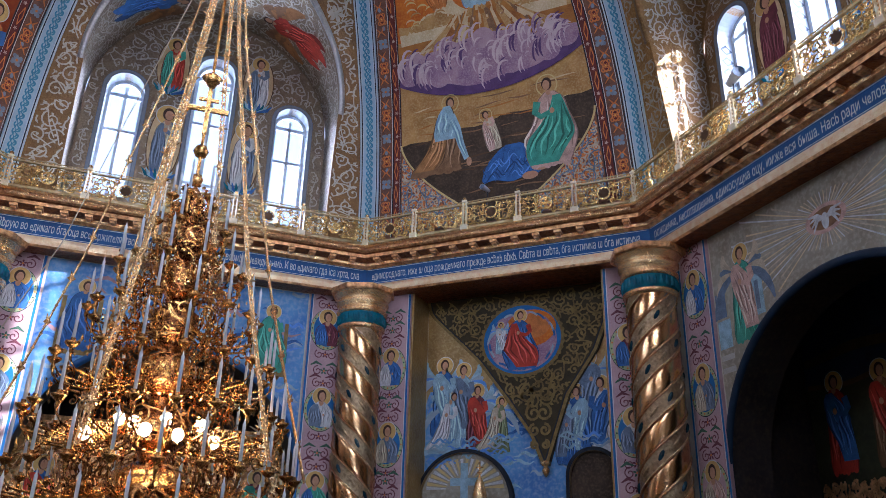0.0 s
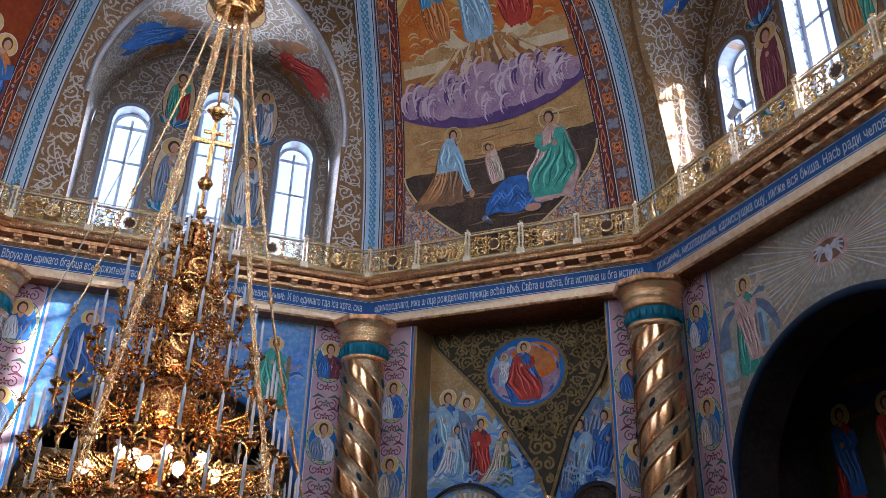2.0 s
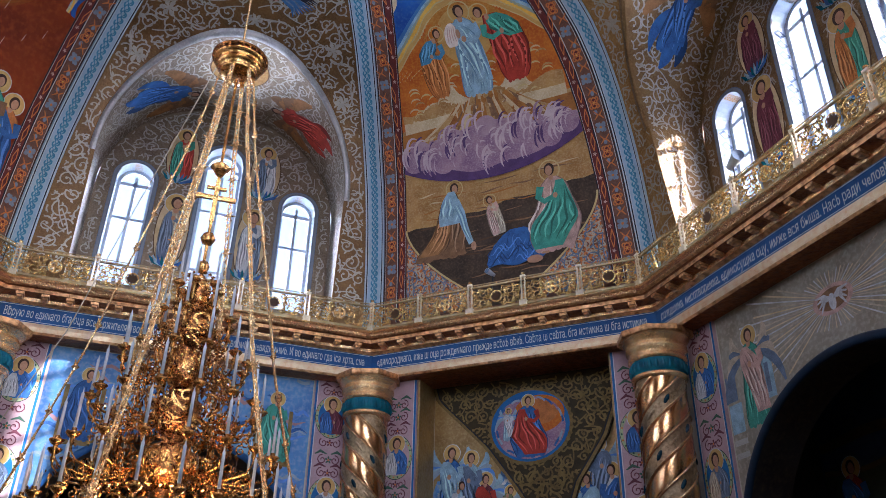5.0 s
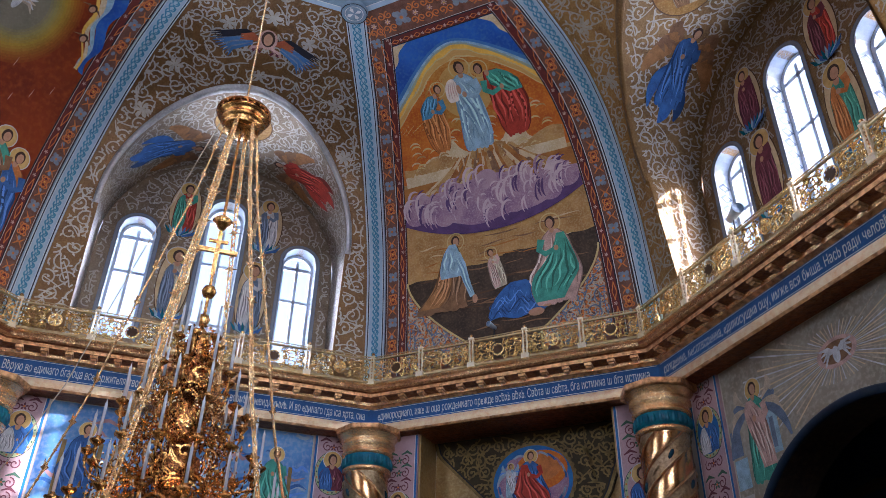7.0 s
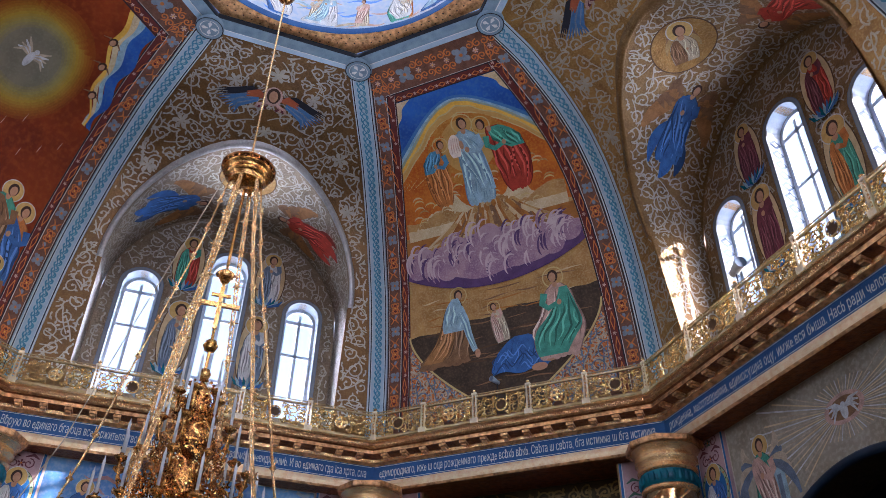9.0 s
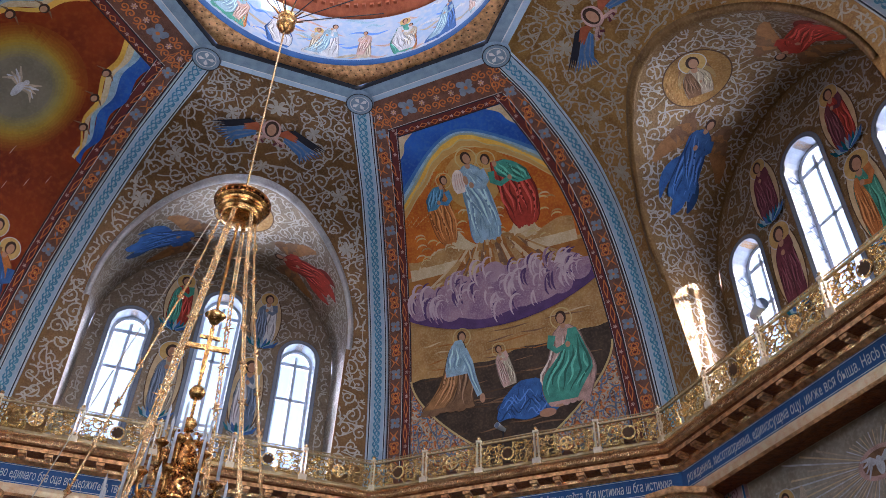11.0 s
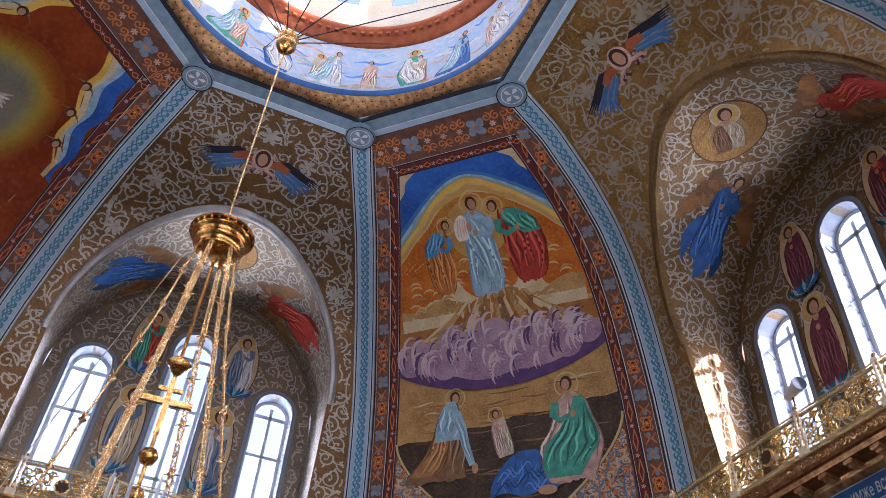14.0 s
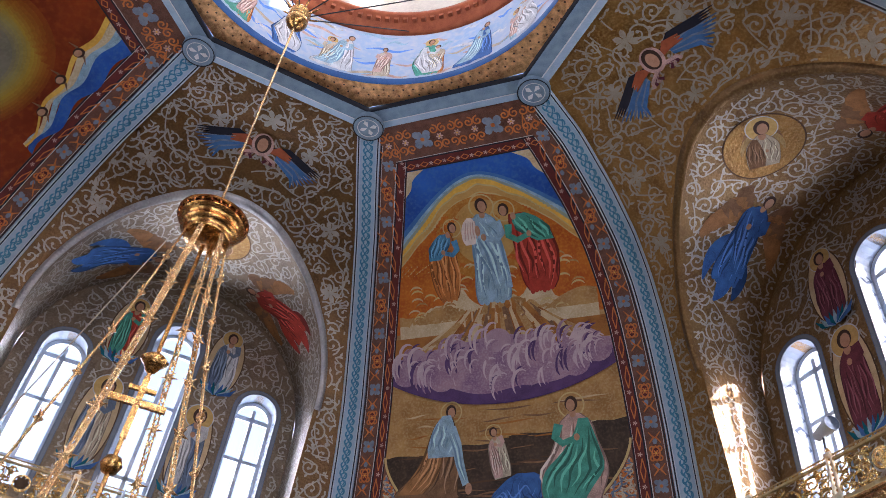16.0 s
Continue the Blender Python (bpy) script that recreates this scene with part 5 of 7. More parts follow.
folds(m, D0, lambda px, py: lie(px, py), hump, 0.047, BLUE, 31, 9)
for i in range(16):
    px, py = -0.6 + 0.08 * i, 0.12 + 0.5 * ((i * 5) % 9) / 9
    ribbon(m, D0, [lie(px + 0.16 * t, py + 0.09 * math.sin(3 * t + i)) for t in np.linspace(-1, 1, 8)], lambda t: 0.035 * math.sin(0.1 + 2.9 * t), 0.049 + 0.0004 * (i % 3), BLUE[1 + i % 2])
for px, py in ((0.45, 0.02), (0.72, 0.20)):
    disc(m, D0, *lie(px, py), 0.2, 0.10, 0.052, SKIN, 16, 3)
part("painted_figure", m, mural, "bowed figure in deep blue", False)
painted(mural, turned(D0, 0.02, 2.2, 12), 0, 0, 1.15, CREAM, ROSE, 7, off=0.034, halo="ring", posture="half", width=0.8)

# the fiery mural of the face to the west
mural2 = thing("vault_mural", "fiery orange vault mural with a glowing white dove", "mural")
D2 = lambda x, y, o: dome(2, x, y, o)
m = Mesh(FIRE)
m.grid([[dome(2, (half(2, v) - 0.93) * s, v, 0.004) for s in np.linspace(-1, 1, 9)] for v in np.linspace(0.4, 9.06, 50)], FIRE)
part("ground", m, mural2)
for i in range(13):
    t = i / 12
    r = 1.34 - 0.70 * t
    tone = [(0.28, 0.06, 0.008), (0.36, 0.14, 0.015), (0.42, 0.27, 0.03), (0.33, 0.275, 0.09), (0.23, 0.21, 0.15)]
    q = min(3, int(t * 4))
    c = tuple(a + (b - a) * (t * 4 - q) for a, b in zip(tone[q], tone[q + 1]))
    mat = material("painted_sun_glow", c, None, 2, 0.6)
    m = Mesh(mat)
    disc(m, D2, 0.0, 6.65, r, r * 1.08, 0.006 + 0.001 * i, mat)
    part("sun_glow", m, mural2)
for s in (-1, 1):
    for i, (a, b, mat) in enumerate(((0.0, 0.6, SKY_DEEP), (0.5, 0.8, LIGHTBLUE[0]), (0.72, 0.98, MIST), (0.92, 1.1, AURA_Y))):
        m = Mesh()
        m.grid([[dome(2, s * max(0.02, (half(2, v) - 0.93) * (1 - q * (0.10 + 0.42 * (v - 6.3) / 2.7) - 0.04 * math.sin(6 * v + i))), v, 0.018 + 0.002 * i) for q in (a, b)] for v in np.linspace(6.3, 9.05, 26)], mat)
        part("parted_sky", m, mural2, "wave of parting sky")
m = Mesh(WHITE[0])
for s in (-1, 1):
    for j in range(5):
        ribbon(m, D2, [(0, 6.65), (s * (0.12 + 0.03 * j), 6.82 - 0.03 * j), (s * (0.3 + 0.02 * j), 7.0 - 0.11 * j)], lambda t: 0.075 * math.sin(0.4 + 2.4 * t), 0.02 + 0.001 * j, WHITE[0] if j % 2 else CREAM[0])
oval(m, D2, 0, 6.6, 0.08, 0.2, 0.03, WHITE[0])
oval(m, D2, 0.03, 6.83, 0.055, 0.06, 0.032, WHITE[0])
part("dove", m, mural2, "white painted dove")
for s in (-1, 1):
    for v in (6.95, 7.6, 8.2):
        x = s * (half(2, v) - 0.93) * (1 - 1.1 * (0.10 + 0.42 * (v - 6.3) / 2.7))
        m = Mesh(HAIR)
        for w in (-1, 1):
            ribbon(m, D2, [(x, v), (x + 0.12 * w, v + 0.05), (x + 0.26 * w, v - 0.02)], lambda t: 0.08 * (1.1 - t), 0.030, BROWN[0])
        oval(m, D2, x, v + 0.02, 0.10, 0.11, 0.033, HAIR, 14)
        oval(m, D2, x, v, 0.065, 0.08, 0.036, SKIN, 12)
        part("painted_cherub", m, mural2, "small brown winged head", False)
m = Mesh(AURA_P)
for i in range(12):
    x, y = -1.9 + 0.34 * i, 4.75 + 0.35 * (i % 3)
    sheet(m, D2, [(0, -0.02, 0.02), (0.3, -0.04, 0.04), (1, -0.005, 0.005)], 0.012, ROSE[0], 6, 2, x, y, 0.22)
part("flames", m, mural2, "small tongues of flame", False)
for i in range(9):
    x = -2.1 + 0.52 * i
    painted(mural2, D2, x, 1.9 + 0.25 * (i % 2), 2.1, (RED, BLUE, GREEN, ORANGE, GREYBLUE)[i % 5], (BLUE, GREEN, ROSE, BROWN)[i % 4], 20 + i, off=0.014 + 0.018 * (i % 2), width=1.2)
for i in range(6):
    x = -2.2 + 0.85 * i
    painted(mural2, D2, x, 0.9, 1.7, (BLUE, MAROON, GREEN)[i % 3], (RED, BLUE, BROWN)[i % 3], 40 + i, off=0.048, width=1.5)

# ---- six-winged heads, niche angels and saints ----
FEATHER_B, FEATHER_K, FEATHER_O = material("painted_blue_feather", (0.06, 0.16, 0.34), None, 14, 0.6), material("painted_black_feather", (0.02, 0.02, 0.03), None, 14, 0.6), material("painted_orange_feather", (0.38, 0.10, 0.04), None, 14, 0.6)
for k in (1, 7):
    at = lambda x, y, o, k=k: dome(k, x, y, o)
    seraph = thing("painted_seraph", "painted winged head with blue and orange wings on the vault", "painting", group="painted winged heads")
    for s in (-1, 1):
        for j in range(8):
            m = Mesh()
            ribbon(m, at, [(s * 0.35, 8.68 - 0.02 * j), (s * 0.8, 8.60 - 0.045 * j), (s * (1.36 - 0.07 * j), 8.42 - 0.05 * j)], lambda t: 0.085 * math.sin(0.6 + 2.3 * t), 0.020 + 0.0008 * j, FEATHER_B if j % 3 else GREYBLUE[0])
            part("painted_feather", m, seraph, smooth=False)
        for j in range(4):
            m = Mesh()
            ribbon(m, at, [(s * 0.2, 8.74), (s * 0.55, 8.84 - 0.03 * j), (s * 0.95, 8.70 - 0.04 * j), (s * (1.42 - 0.06 * j), 8.56 - 0.03 * j)], lambda t: 0.075 * math.sin(0.5 + 2.5 * t), 0.028 + 0.0008 * j, FEATHER_K)
            part("painted_feather", m, seraph, smooth=False)
        for j in range(3):
            m = Mesh()
            ribbon(m, at, [(s * 0.14, 8.66), (s * 0.38, 8.78 - 0.05 * j), (s * 0.66, 8.70 - 0.06 * j)], lambda t: 0.11 * math.sin(0.5 + 2.4 * t), 0.033 + 0.001 * j, FEATHER_O)
            part("painted_feather", m, seraph, smooth=False)
        for j in range(4):
            m = Mesh()
            ribbon(m, at, [(s * 0.08, 8.55), (s * (0.2 + 0.05 * j), 8.45), (s * (0.12 + 0.09 * j), 8.36)], 0.07, 0.028 + 0.001 * j, ROSE[0] if j % 2 else MAROON[0])
            part("painted_feather", m, seraph, smooth=False)
    m = Mesh(ROSE[0])
    oval(m, at, 0, 8.74, 0.23, 0.26, 0.036, ROSE[0], 20)
    oval(m, at, 0, 8.76, 0.17, 0.21, 0.040, HAIR, 18)
    oval(m, at, 0, 8.74, 0.11, 0.155, 0.044, SKIN, 16)
    part("painted_head", m, seraph, "brown-haired head on a rose disc", False)
    Bl = lambda x, y, o, k=k: wall(k, (NICHE_W - o) * math.cos(x / NICHE_W), y, NICHE_Z + (NICHE_W - o) * math.sin(x / NICHE_W))
    wing = (BROWN[0], TAN[0], BROWN[0])
    for cloth, x0, dg, sd in ((BLUE, 143, 75 if k == 1 else 88, 60), (RED, 37, -75, 62)):
        ang = thing("painted_angel", "painted flying angel in a " + ("blue" if cloth is BLUE else "red") + " robe on the niche barrel", "painting", group="niche angels")
        fly = turned(Bl, radians(x0) * NICHE_W, 9.05 if k == 7 and cloth is BLUE else 8.95, dg)
        painted(ang, fly, 0, 0, 1.95, cloth, cloth, sd + k, off=0.02, halo=False, wings=wing, width=1.0, wing_width=0.19)
        tr = Mesh(cloth[0])
        for j, (pa, pb, pc, wd) in enumerate((((-0.2, 0.9), (-0.55, 0.5), (-0.45, -0.15), 0.28), ((0.15, 0.6), (0.45, 0.2), (0.3, -0.3), 0.3), ((0.0, 0.3), (0.1, -0.1), (-0.1, -0.45), 0.32))):
            ribbon(tr, fly, [((1 - t) ** 2 * pa[0] + 2 * t * (1 - t) * pb[0] + t * t * pc[0], (1 - t) ** 2 * pa[1] + 2 * t * (1 - t) * pb[1] + t * t * pc[1]) for t in np.linspace(0, 1, 9)], lambda t: wd * math.sin(0.5 + 2.5 * t), 0.016 + 0.001 * j, cloth[(0, 1, 0)[j]])
        part("painted_drapery", tr, ang, "blown drapery", False)
    cx = radians(92) * NICHE_W
    med = thing("painted_medallion", "round gold painted medallion with a robed bust on the niche barrel", "painting", group="niche medallions")
    m = Mesh(GOLD_PALE)
    disc(m, Bl, cx, 8.2, 0.78, 0.72, 0.019, BROWN[1])
    disc(m, Bl, cx, 8.2, 0.75, 0.69, 0.024, GOLD_WALL)
    part("medallion_ground", m, med, "gold ground with a dark rim")
    if k == 7:
        painted(med, turned(Bl, cx + 0.36, 8.54, 135), 0, 0, 1.1, CREAM, BROWN, 64 + k, off=0.03, posture="bust", wings=(BROWN[0], GOLD_PALE, BROWN[0]), width=0.8)
    else:
        painted(med, turned(Bl, cx, 8.75, 180), 0, 0, 1.15, BROWN, ROSE, 64 + k, off=0.03, posture="bust")
    at = flat(k, NICHE_AP)
    for i, (u, z, h, a, b) in enumerate(((-1.02, 10.92, 2.0, CREAM, GREYBLUE), (0.98, 10.92, 2.0, GREYBLUE, WHITE), (-1.12, 13.42, 1.6, RED, GREEN), (1.12, 13.42, 1.6, WHITE, GREYBLUE)) if k == 1 else
                                       ((-1.1, 11.15, 2.0, MAROON, MAROON), (1.1, 11.15, 2.0, GREEN, ORANGE), (-1.12, 13.42, 1.6, MAROON, MAROON), (1.12, 13.42, 1.6, RED, MAROON))):
        icons = thing("icon", "oval painted icon of a robed figure on a blue lotus cup", "icon", group="icons between the windows")
        m = Mesh(PINK)
        oval(m, at, u, z + h * 0.52, 0.42, h * 0.56, 0.015, BROWN[1], 28)
        oval(m, at, u, z + h * 0.52, 0.395, h * 0.54, 0.018, ROCK_L, 28)
        for j in range(9):
            t = (j - 4) / 4
            petal = Mesh()
            ribbon(petal, at, [(u + 0.05 * t, z - 0.05), (u + 0.3 * t, z + 0.06), (u + 0.42 * t, z + 0.22 + 0.05 * (1 - abs(t)))], lambda q: 0.10 * math.sin(0.5 + 2.5 * q), 0.05 + 0.0006 * j, (TEAL, LIGHTBLUE[0], BLUE[0])[j % 3])
            part("lotus_petal", petal, icons, smooth=False)
        part("icon_ground", m, icons, "oval gold-brown ground", False)
        painted(icons, at, u, z + 0.14, h * 1.02, a, b, 70 + i + k, off=0.024, posture="half", width=0.66 if h > 1.8 else 0.8)
# ---- lower walls: murals, pilasters, arches ----
WALL_A, WALL_B, RECESS = AP_A + LOW, AP_B + LOW - 0.1, AP_B + LOW - 0.1 + 0.85
CLOUD_PINK = material("painted_pink_cloud", (0.42, 0.25, 0.26), None, 5, 0.6)
CLOUD_BLUE = material("painted_pale_cloud", (0.32, 0.42, 0.52), None, 5, 0.6)
PARCHMENT = material("painted_pale_wall", (0.37, 0.34, 0.27), (0.27, 0.235, 0.175), 1.6, 0.6, 0.15, 0.15, 20, (0.52, 0.49, 0.40))
OLIVE_GOLD = material("dark_olive_ground", (0.055, 0.042, 0.018), (0.03, 0.022, 0.012), 4, 0.6)
# dull relief gold, darkened further in place of the soffit's shade
RELIEF_GOLD = material("relief_gold", (0.22, 0.15, 0.05), (0.12, 0.08, 0.025), 9, 0.45, 0.5, 0.3, 40)
BLUE_ICON = material("icon_blue", (0.02, 0.16, 0.42), (0.015, 0.11, 0.32), 4, 0.55)
BRICK_W = material("painted_pale_bricks", (0.46, 0.44, 0.40), (0.36, 0.34, 0.31), 5, 0.65, vary=0.12)


def arch_top(u, r):
    return ARCH_Z + math.sqrt(max(0.0, r * r - u * u))


for k in (1, 7):
    at = flat(k, WALL_A)
    mu = thing("wall_mural", "blue sky mural with pink clouds and robed figures over the arch" if k == 1 else "pale gold mural with angel and rayed dove over an arch", "mural")
    m = Mesh(SKY_BLUE if k == 1 else PARCHMENT)
    us = np.linspace(-2.92, 2.92, 40)
    m.grid([[at(u, arch_top(u, ARCH_R + 0.03) + (8.23 - arch_top(u, ARCH_R + 0.03)) * t, 0.005) for t in np.linspace(0, 1, 6)] for u in us])
    part("ground", m, mu, smooth=False)
    rnd = random.Random(30 + k)
    m = Mesh(CLOUD_PINK)
    free = lambda x, y: abs(x) < 2.9 and arch_top(x, ARCH_R + 0.15) < y < 8.2
    if k == 1:
        for i in range(90):
            x, y, l = rnd.uniform(-2.8, 2.8), rnd.uniform(4.2, 8.2), rnd.uniform(0.2, 0.55)
            ribbon(m, at, [(x + l * t, y + 0.05 * math.sin(5 * t + i)) for t in np.linspace(-1, 1, 10)], lambda t: 0.085 * math.sin(0.1 + 2.9 * t), 0.008 + 0.0002 * (i % 9), (CLOUD_PINK, CLOUD_BLUE, BLUE[2], BLUE[0])[i % 4], free)
        part("clouds", m, mu, "streaks of pink cloud", False)
        for s in (-1, 1):
            mm = Mesh(RELIEF_GOLD)
            for a, b, c, d in ((-0.42, -0.33, 6.15, 7.4), (0.33, 0.42, 6.15, 7.4), (-0.42, 0.42, 6.1, 6.25), (-0.42, 0.42, 6.55, 6.68)):
                mm.face([at(s * 2.08 + a, c, 0.014), at(s * 2.08 + b, c, 0.014), at(s * 2.08 + b, d, 0.014), at(s * 2.08 + a, d, 0.014)])
            part("painted_throne", mm, mu, "gilt painted throne", False)
            painted(mu, at, s * 2.08, 6.25, 1.55, BLUE if s < 0 else GREEN, BLUE if s < 0 else GREEN, 80 + s, posture="sit", off=0.02)
    else:
        cx, cz = 0.0, 7.45
        for i in range(60):
            a = 2 * math.pi * (i + 0.5) / 60
            l = (1.9, 1.3, 1.6)[i % 3]
            rays = Mesh()
            ribbon(rays, at, [(cx + q * math.cos(a) * 1.25, cz + q * math.sin(a) * 0.72) for q in (0.32, 0.7, l)], lambda t: 0.012 + 0.022 * t, 0.010, (WHITE[0], CREAM[0], MIST)[i % 3], free)
            if rays.v:
                part("ray", rays, mu, smooth=False)
        rays = Mesh(AURA_P)
        oval(rays, at, cx, cz, 0.44, 0.26, 0.013, ROSE[0], 24)
        oval(rays, at, cx, cz, 0.34, 0.19, 0.016, BROWN[0], 24)
        part("glory", rays, mu, "rose and brown oval behind the dove", False)
        dv = Mesh(WHITE[0])
        for s in (-1, 1):
            for j in range(4):
                ribbon(dv, at, [(cx, cz), (cx + s * 0.16, cz + 0.1 - 0.03 * j), (cx + s * (0.36 - 0.03 * j), cz + 0.12 - 0.1 * j)], lambda t: 0.07 * math.sin(0.4 + 2.4 * t), 0.02 + 0.001 * j)
        oval(dv, at, cx, cz - 0.05, 0.08, 0.15, 0.026, WHITE[0])
        part("dove", dv, mu, "white painted dove", False)
        painted(mu, at, -2.15, 5.95, 1.8, GREEN, ROSE, 85, off=0.02, wings=(CREAM[0], GREYBLUE[0], CREAM[0]), lean=0.02)
        painted(mu, at, 2.15, 5.95, 1.8, BLUE, ROSE, 86, off=0.02, lean=-0.02, flip=-1)
        bl = Mesh(GREYBLUE[0])
        for a, b, c, d, mat in ((-1.9, -1.62, 6.3, 7.1, LIGHTBLUE[0]), (-1.95, -1.57, 7.08, 7.16, GREYBLUE[0]), (-1.82, -1.72, 6.4, 6.95, GREYBLUE[0]), (-2.9, -2.62, 6.5, 7.0, GREYBLUE[0]), (-2.9, -2.55, 5.9, 6.45, LIGHTBLUE[0])):
            bl.face([at(p, q, 0.012 + (0.003 if mat is GREYBLUE[0] else 0)) for p, q in ((a, c), (b, c), (b, d), (a, d))], mat)
        part("painted_building", bl, mu, "pale blue painted building", False)
        br = Mesh(BRICK_W)
        br.face([Vector((x, 0, z)) for x, z in ((-0.18, 0.008), (0.18, 0.008), (0.18, 0.112), (-0.18, 0.112))])
        bd = br.data("painted_brick", False)
        n, d = axes(k)
        for s in (-1, 1):
            for r in range(18):
                for c in range(3):
                    u, z = s * (2.72 - 0.37 * c + 0.18 * (r % 2)), 3.75 + 0.12 * r
                    if math.hypot(u, z - ARCH_Z) > ARCH_R + 0.24 and abs(u) < 2.74 and (c < 1 or r < 14):
                        b = new("painted_brick", bd)
                        b.parent = mu
                        b.matrix_world = Matrix.Translation(wall(k, u, WALL_A - 0.014, z)) @ Matrix.Rotation(radians(45 * k), 4, "Z")
    # moulded band round the arch
    tr = Mesh(BLUE_BAND if k == 1 else DARK_BLUE_TRIM)
    line = [(a, b) for a, b in arch_line(1.0, 0, -1.2, 36)]
    rows = []
    for rr, o in ((ARCH_R - 0.01, -0.02), (ARCH_R - 0.01, 0.05), (ARCH_R + 0.1, 0.06), (ARCH_R + 0.14, 0.03), (ARCH_R + 0.14, 0.0)):
        rows.append([at(-rr, 0.0, o)] + [at(-rr * math.cos(math.pi * i / 36), ARCH_Z + rr * math.sin(math.pi * i / 36), o) for i in range(37)] + [at(rr, 0.0, o)])
    tr.grid(rows)
    tagged(part("arch_moulding", tr), "dark blue moulded band round the great arch", "trim", kind="structure")

# pilasters with medallions; on the narrow face they flank the recess
ICON_ROBES = [(BLUE, WHITE), (GREYBLUE, CREAM), (ROSE, CREAM), (MAROON, BLUE), (WHITE, GREYBLUE), (GREEN, BLUE)]
count = 0
for k, ap, u0, hw, zs in ((1, WALL_A, 3.42, 0.46, (7.36, 5.42, 3.5)), (7, WALL_A, 3.42, 0.46, (7.2, 5.25, 3.4)), (0, WALL_B, 2.82, 0.47, (6.4, 4.62, 2.9))):
    for s in (-1, 1):
        at = lambda x, y, o, k=k, ap=ap, c=s * u0: wall(k, c + x, ap - 0.07 - o, y)
        pil = thing("pilaster", "pink painted pilaster with maroon scrolls and oval icons", "pilaster", "", "painted pilasters")
        m = Mesh(PINK)
        m.grid([[at(x, z, o) for x, o in ((-hw, -0.07), (-hw, 0), (hw, 0), (hw, -0.07))] for z in (0, 8.24)])
        part("shaft", m, pil, smooth=False)
        m = Mesh(BLUE_ICON)
        for a in (-1, 1):
            for b, c, mat in ((hw - 0.06, hw - 0.01, BLUE_ICON), (hw - 0.08, hw - 0.065, WHITE_LINE)):
                m.face([at(a * x, z, 0.005) for x, z in ((b, 0), (c, 0), (c, 8.23), (b, 8.23))], mat)
        part("edge_line", m, pil, "blue edge lines", False)
        m = Mesh(PINK_DARK, GREEN_LEAF, GOLD_PALE)
        clear = lambda x, y, zs=zs, hw=hw: abs(x) < hw - 0.09 and all(math.hypot(x / 0.44, (y - z) / 0.56) > 1 for z in zs)
        for z in zs:
            for dz in (0.62, -0.62, 0.95, 1.25) if z == zs[0] else (0.62, -0.62, 0.92):
                for a in (-1, 1):
                    ribbon(m, at, [(a * x, y) for x, y in spiral(0.15, z + dz, 0.12, 1.6, -1, 1.3, 14)], 0.024, 0.008, PINK_DARK, clear)
                    ribbon(m, at, [(a * 0.05, z + dz + 0.14), (a * 0.2, z + dz + 0.2), (a * 0.33, z + dz + 0.12)], lambda t: 0.07 * math.sin(0.3 + 2.5 * t), 0.009, GREEN_LEAF if dz > 0.8 else PINK_DARK, clear)
                flower(m, at, 0, z + dz, 0.09, 0.010, PINK_DARK if dz < 0.8 else GREEN_LEAF, 5, 0.3, ORANGE_ORN)
        part("scrolls", m, pil, "maroon scrolls and green leaves", False)
        for z in zs:
            m = Mesh(GOLD_PALE)
            oval(m, at, 0, z, 0.405, 0.515, 0.010, BLACK_LINE, 32)
            oval(m, at, 0, z, 0.395, 0.50, 0.013, OLIVE[2], 32)
            oval(m, at, 0, z, 0.33, 0.425, 0.016, BLUE_ICON if (k + count) % 3 else PINK, 32)
            for j in range(22):
                a = 2 * math.pi * j / 22
                oval(m, at, 0.36 * math.cos(a), z + 0.46 * math.sin(a), 0.022, 0.022, 0.018, GREEN_LEAF if j % 2 else ORANGE_ORN, 6)
            io = part("icon_oval", m, pil, "oval icon ground with a gold rim", False)
            a, b = ICON_ROBES[count % 6]
            painted(io, at, 0, z - 0.40, 0.86, a, b, 100 + count, off=0.02, posture="bust", width=0.95)
            count += 1

# recess of the narrow face: lunettes with angels, a hanging gilded spandrel and two small arches
at = flat(0, RECESS)
lun = thing("recess_mural", "gold and blue mural of angels in the recess between columns", "mural")
m = Mesh(GOLD_PALE)
m.grid([[at(x, z, 0.004) for x in (-2.29, 0, 2.29)] for z in (5.6, 8.24)], GOLD_PALE)
m.grid([[at(x, z, 0.004) for x in (-2.29, 0, 2.29)] for z in (0.0, 5.6)], SKY_BLUE)
for i in range(14):
    u = -2.29 + 4.58 * (i + 0.5) / 14
    sheet(m, at, [(-0.2, -0.2, 0.2), (0.2, -0.17, 0.17), (0.45 + 0.12 * (i % 3), -0.06, 0.06)], 0.007, SKY_BLUE, 6, 2, u, 5.55, 1.0)
rnd = random.Random(77)
for i in range(60):
    x, y, l = rnd.uniform(-2.1, 2.1), rnd.uniform(3.2, 6.0), rnd.uniform(0.15, 0.4)
    ribbon(m, at, [(x + l * t, y + 0.05 * math.sin(5 * t + i)) for t in np.linspace(-1, 1, 8)], lambda t: 0.08 * math.sin(0.1 + 2.9 * t), 0.010 + 0.0002 * (i % 9), (CLOUD_BLUE, LIGHTBLUE[0], BLUE[0], WHITE[0])[i % 4], lambda x, y: abs(x) < 2.27)
part("ground", m, lun, smooth=False)
WINGS = (LIGHTBLUE[0], CLOUD_BLUE, BLUE[2])
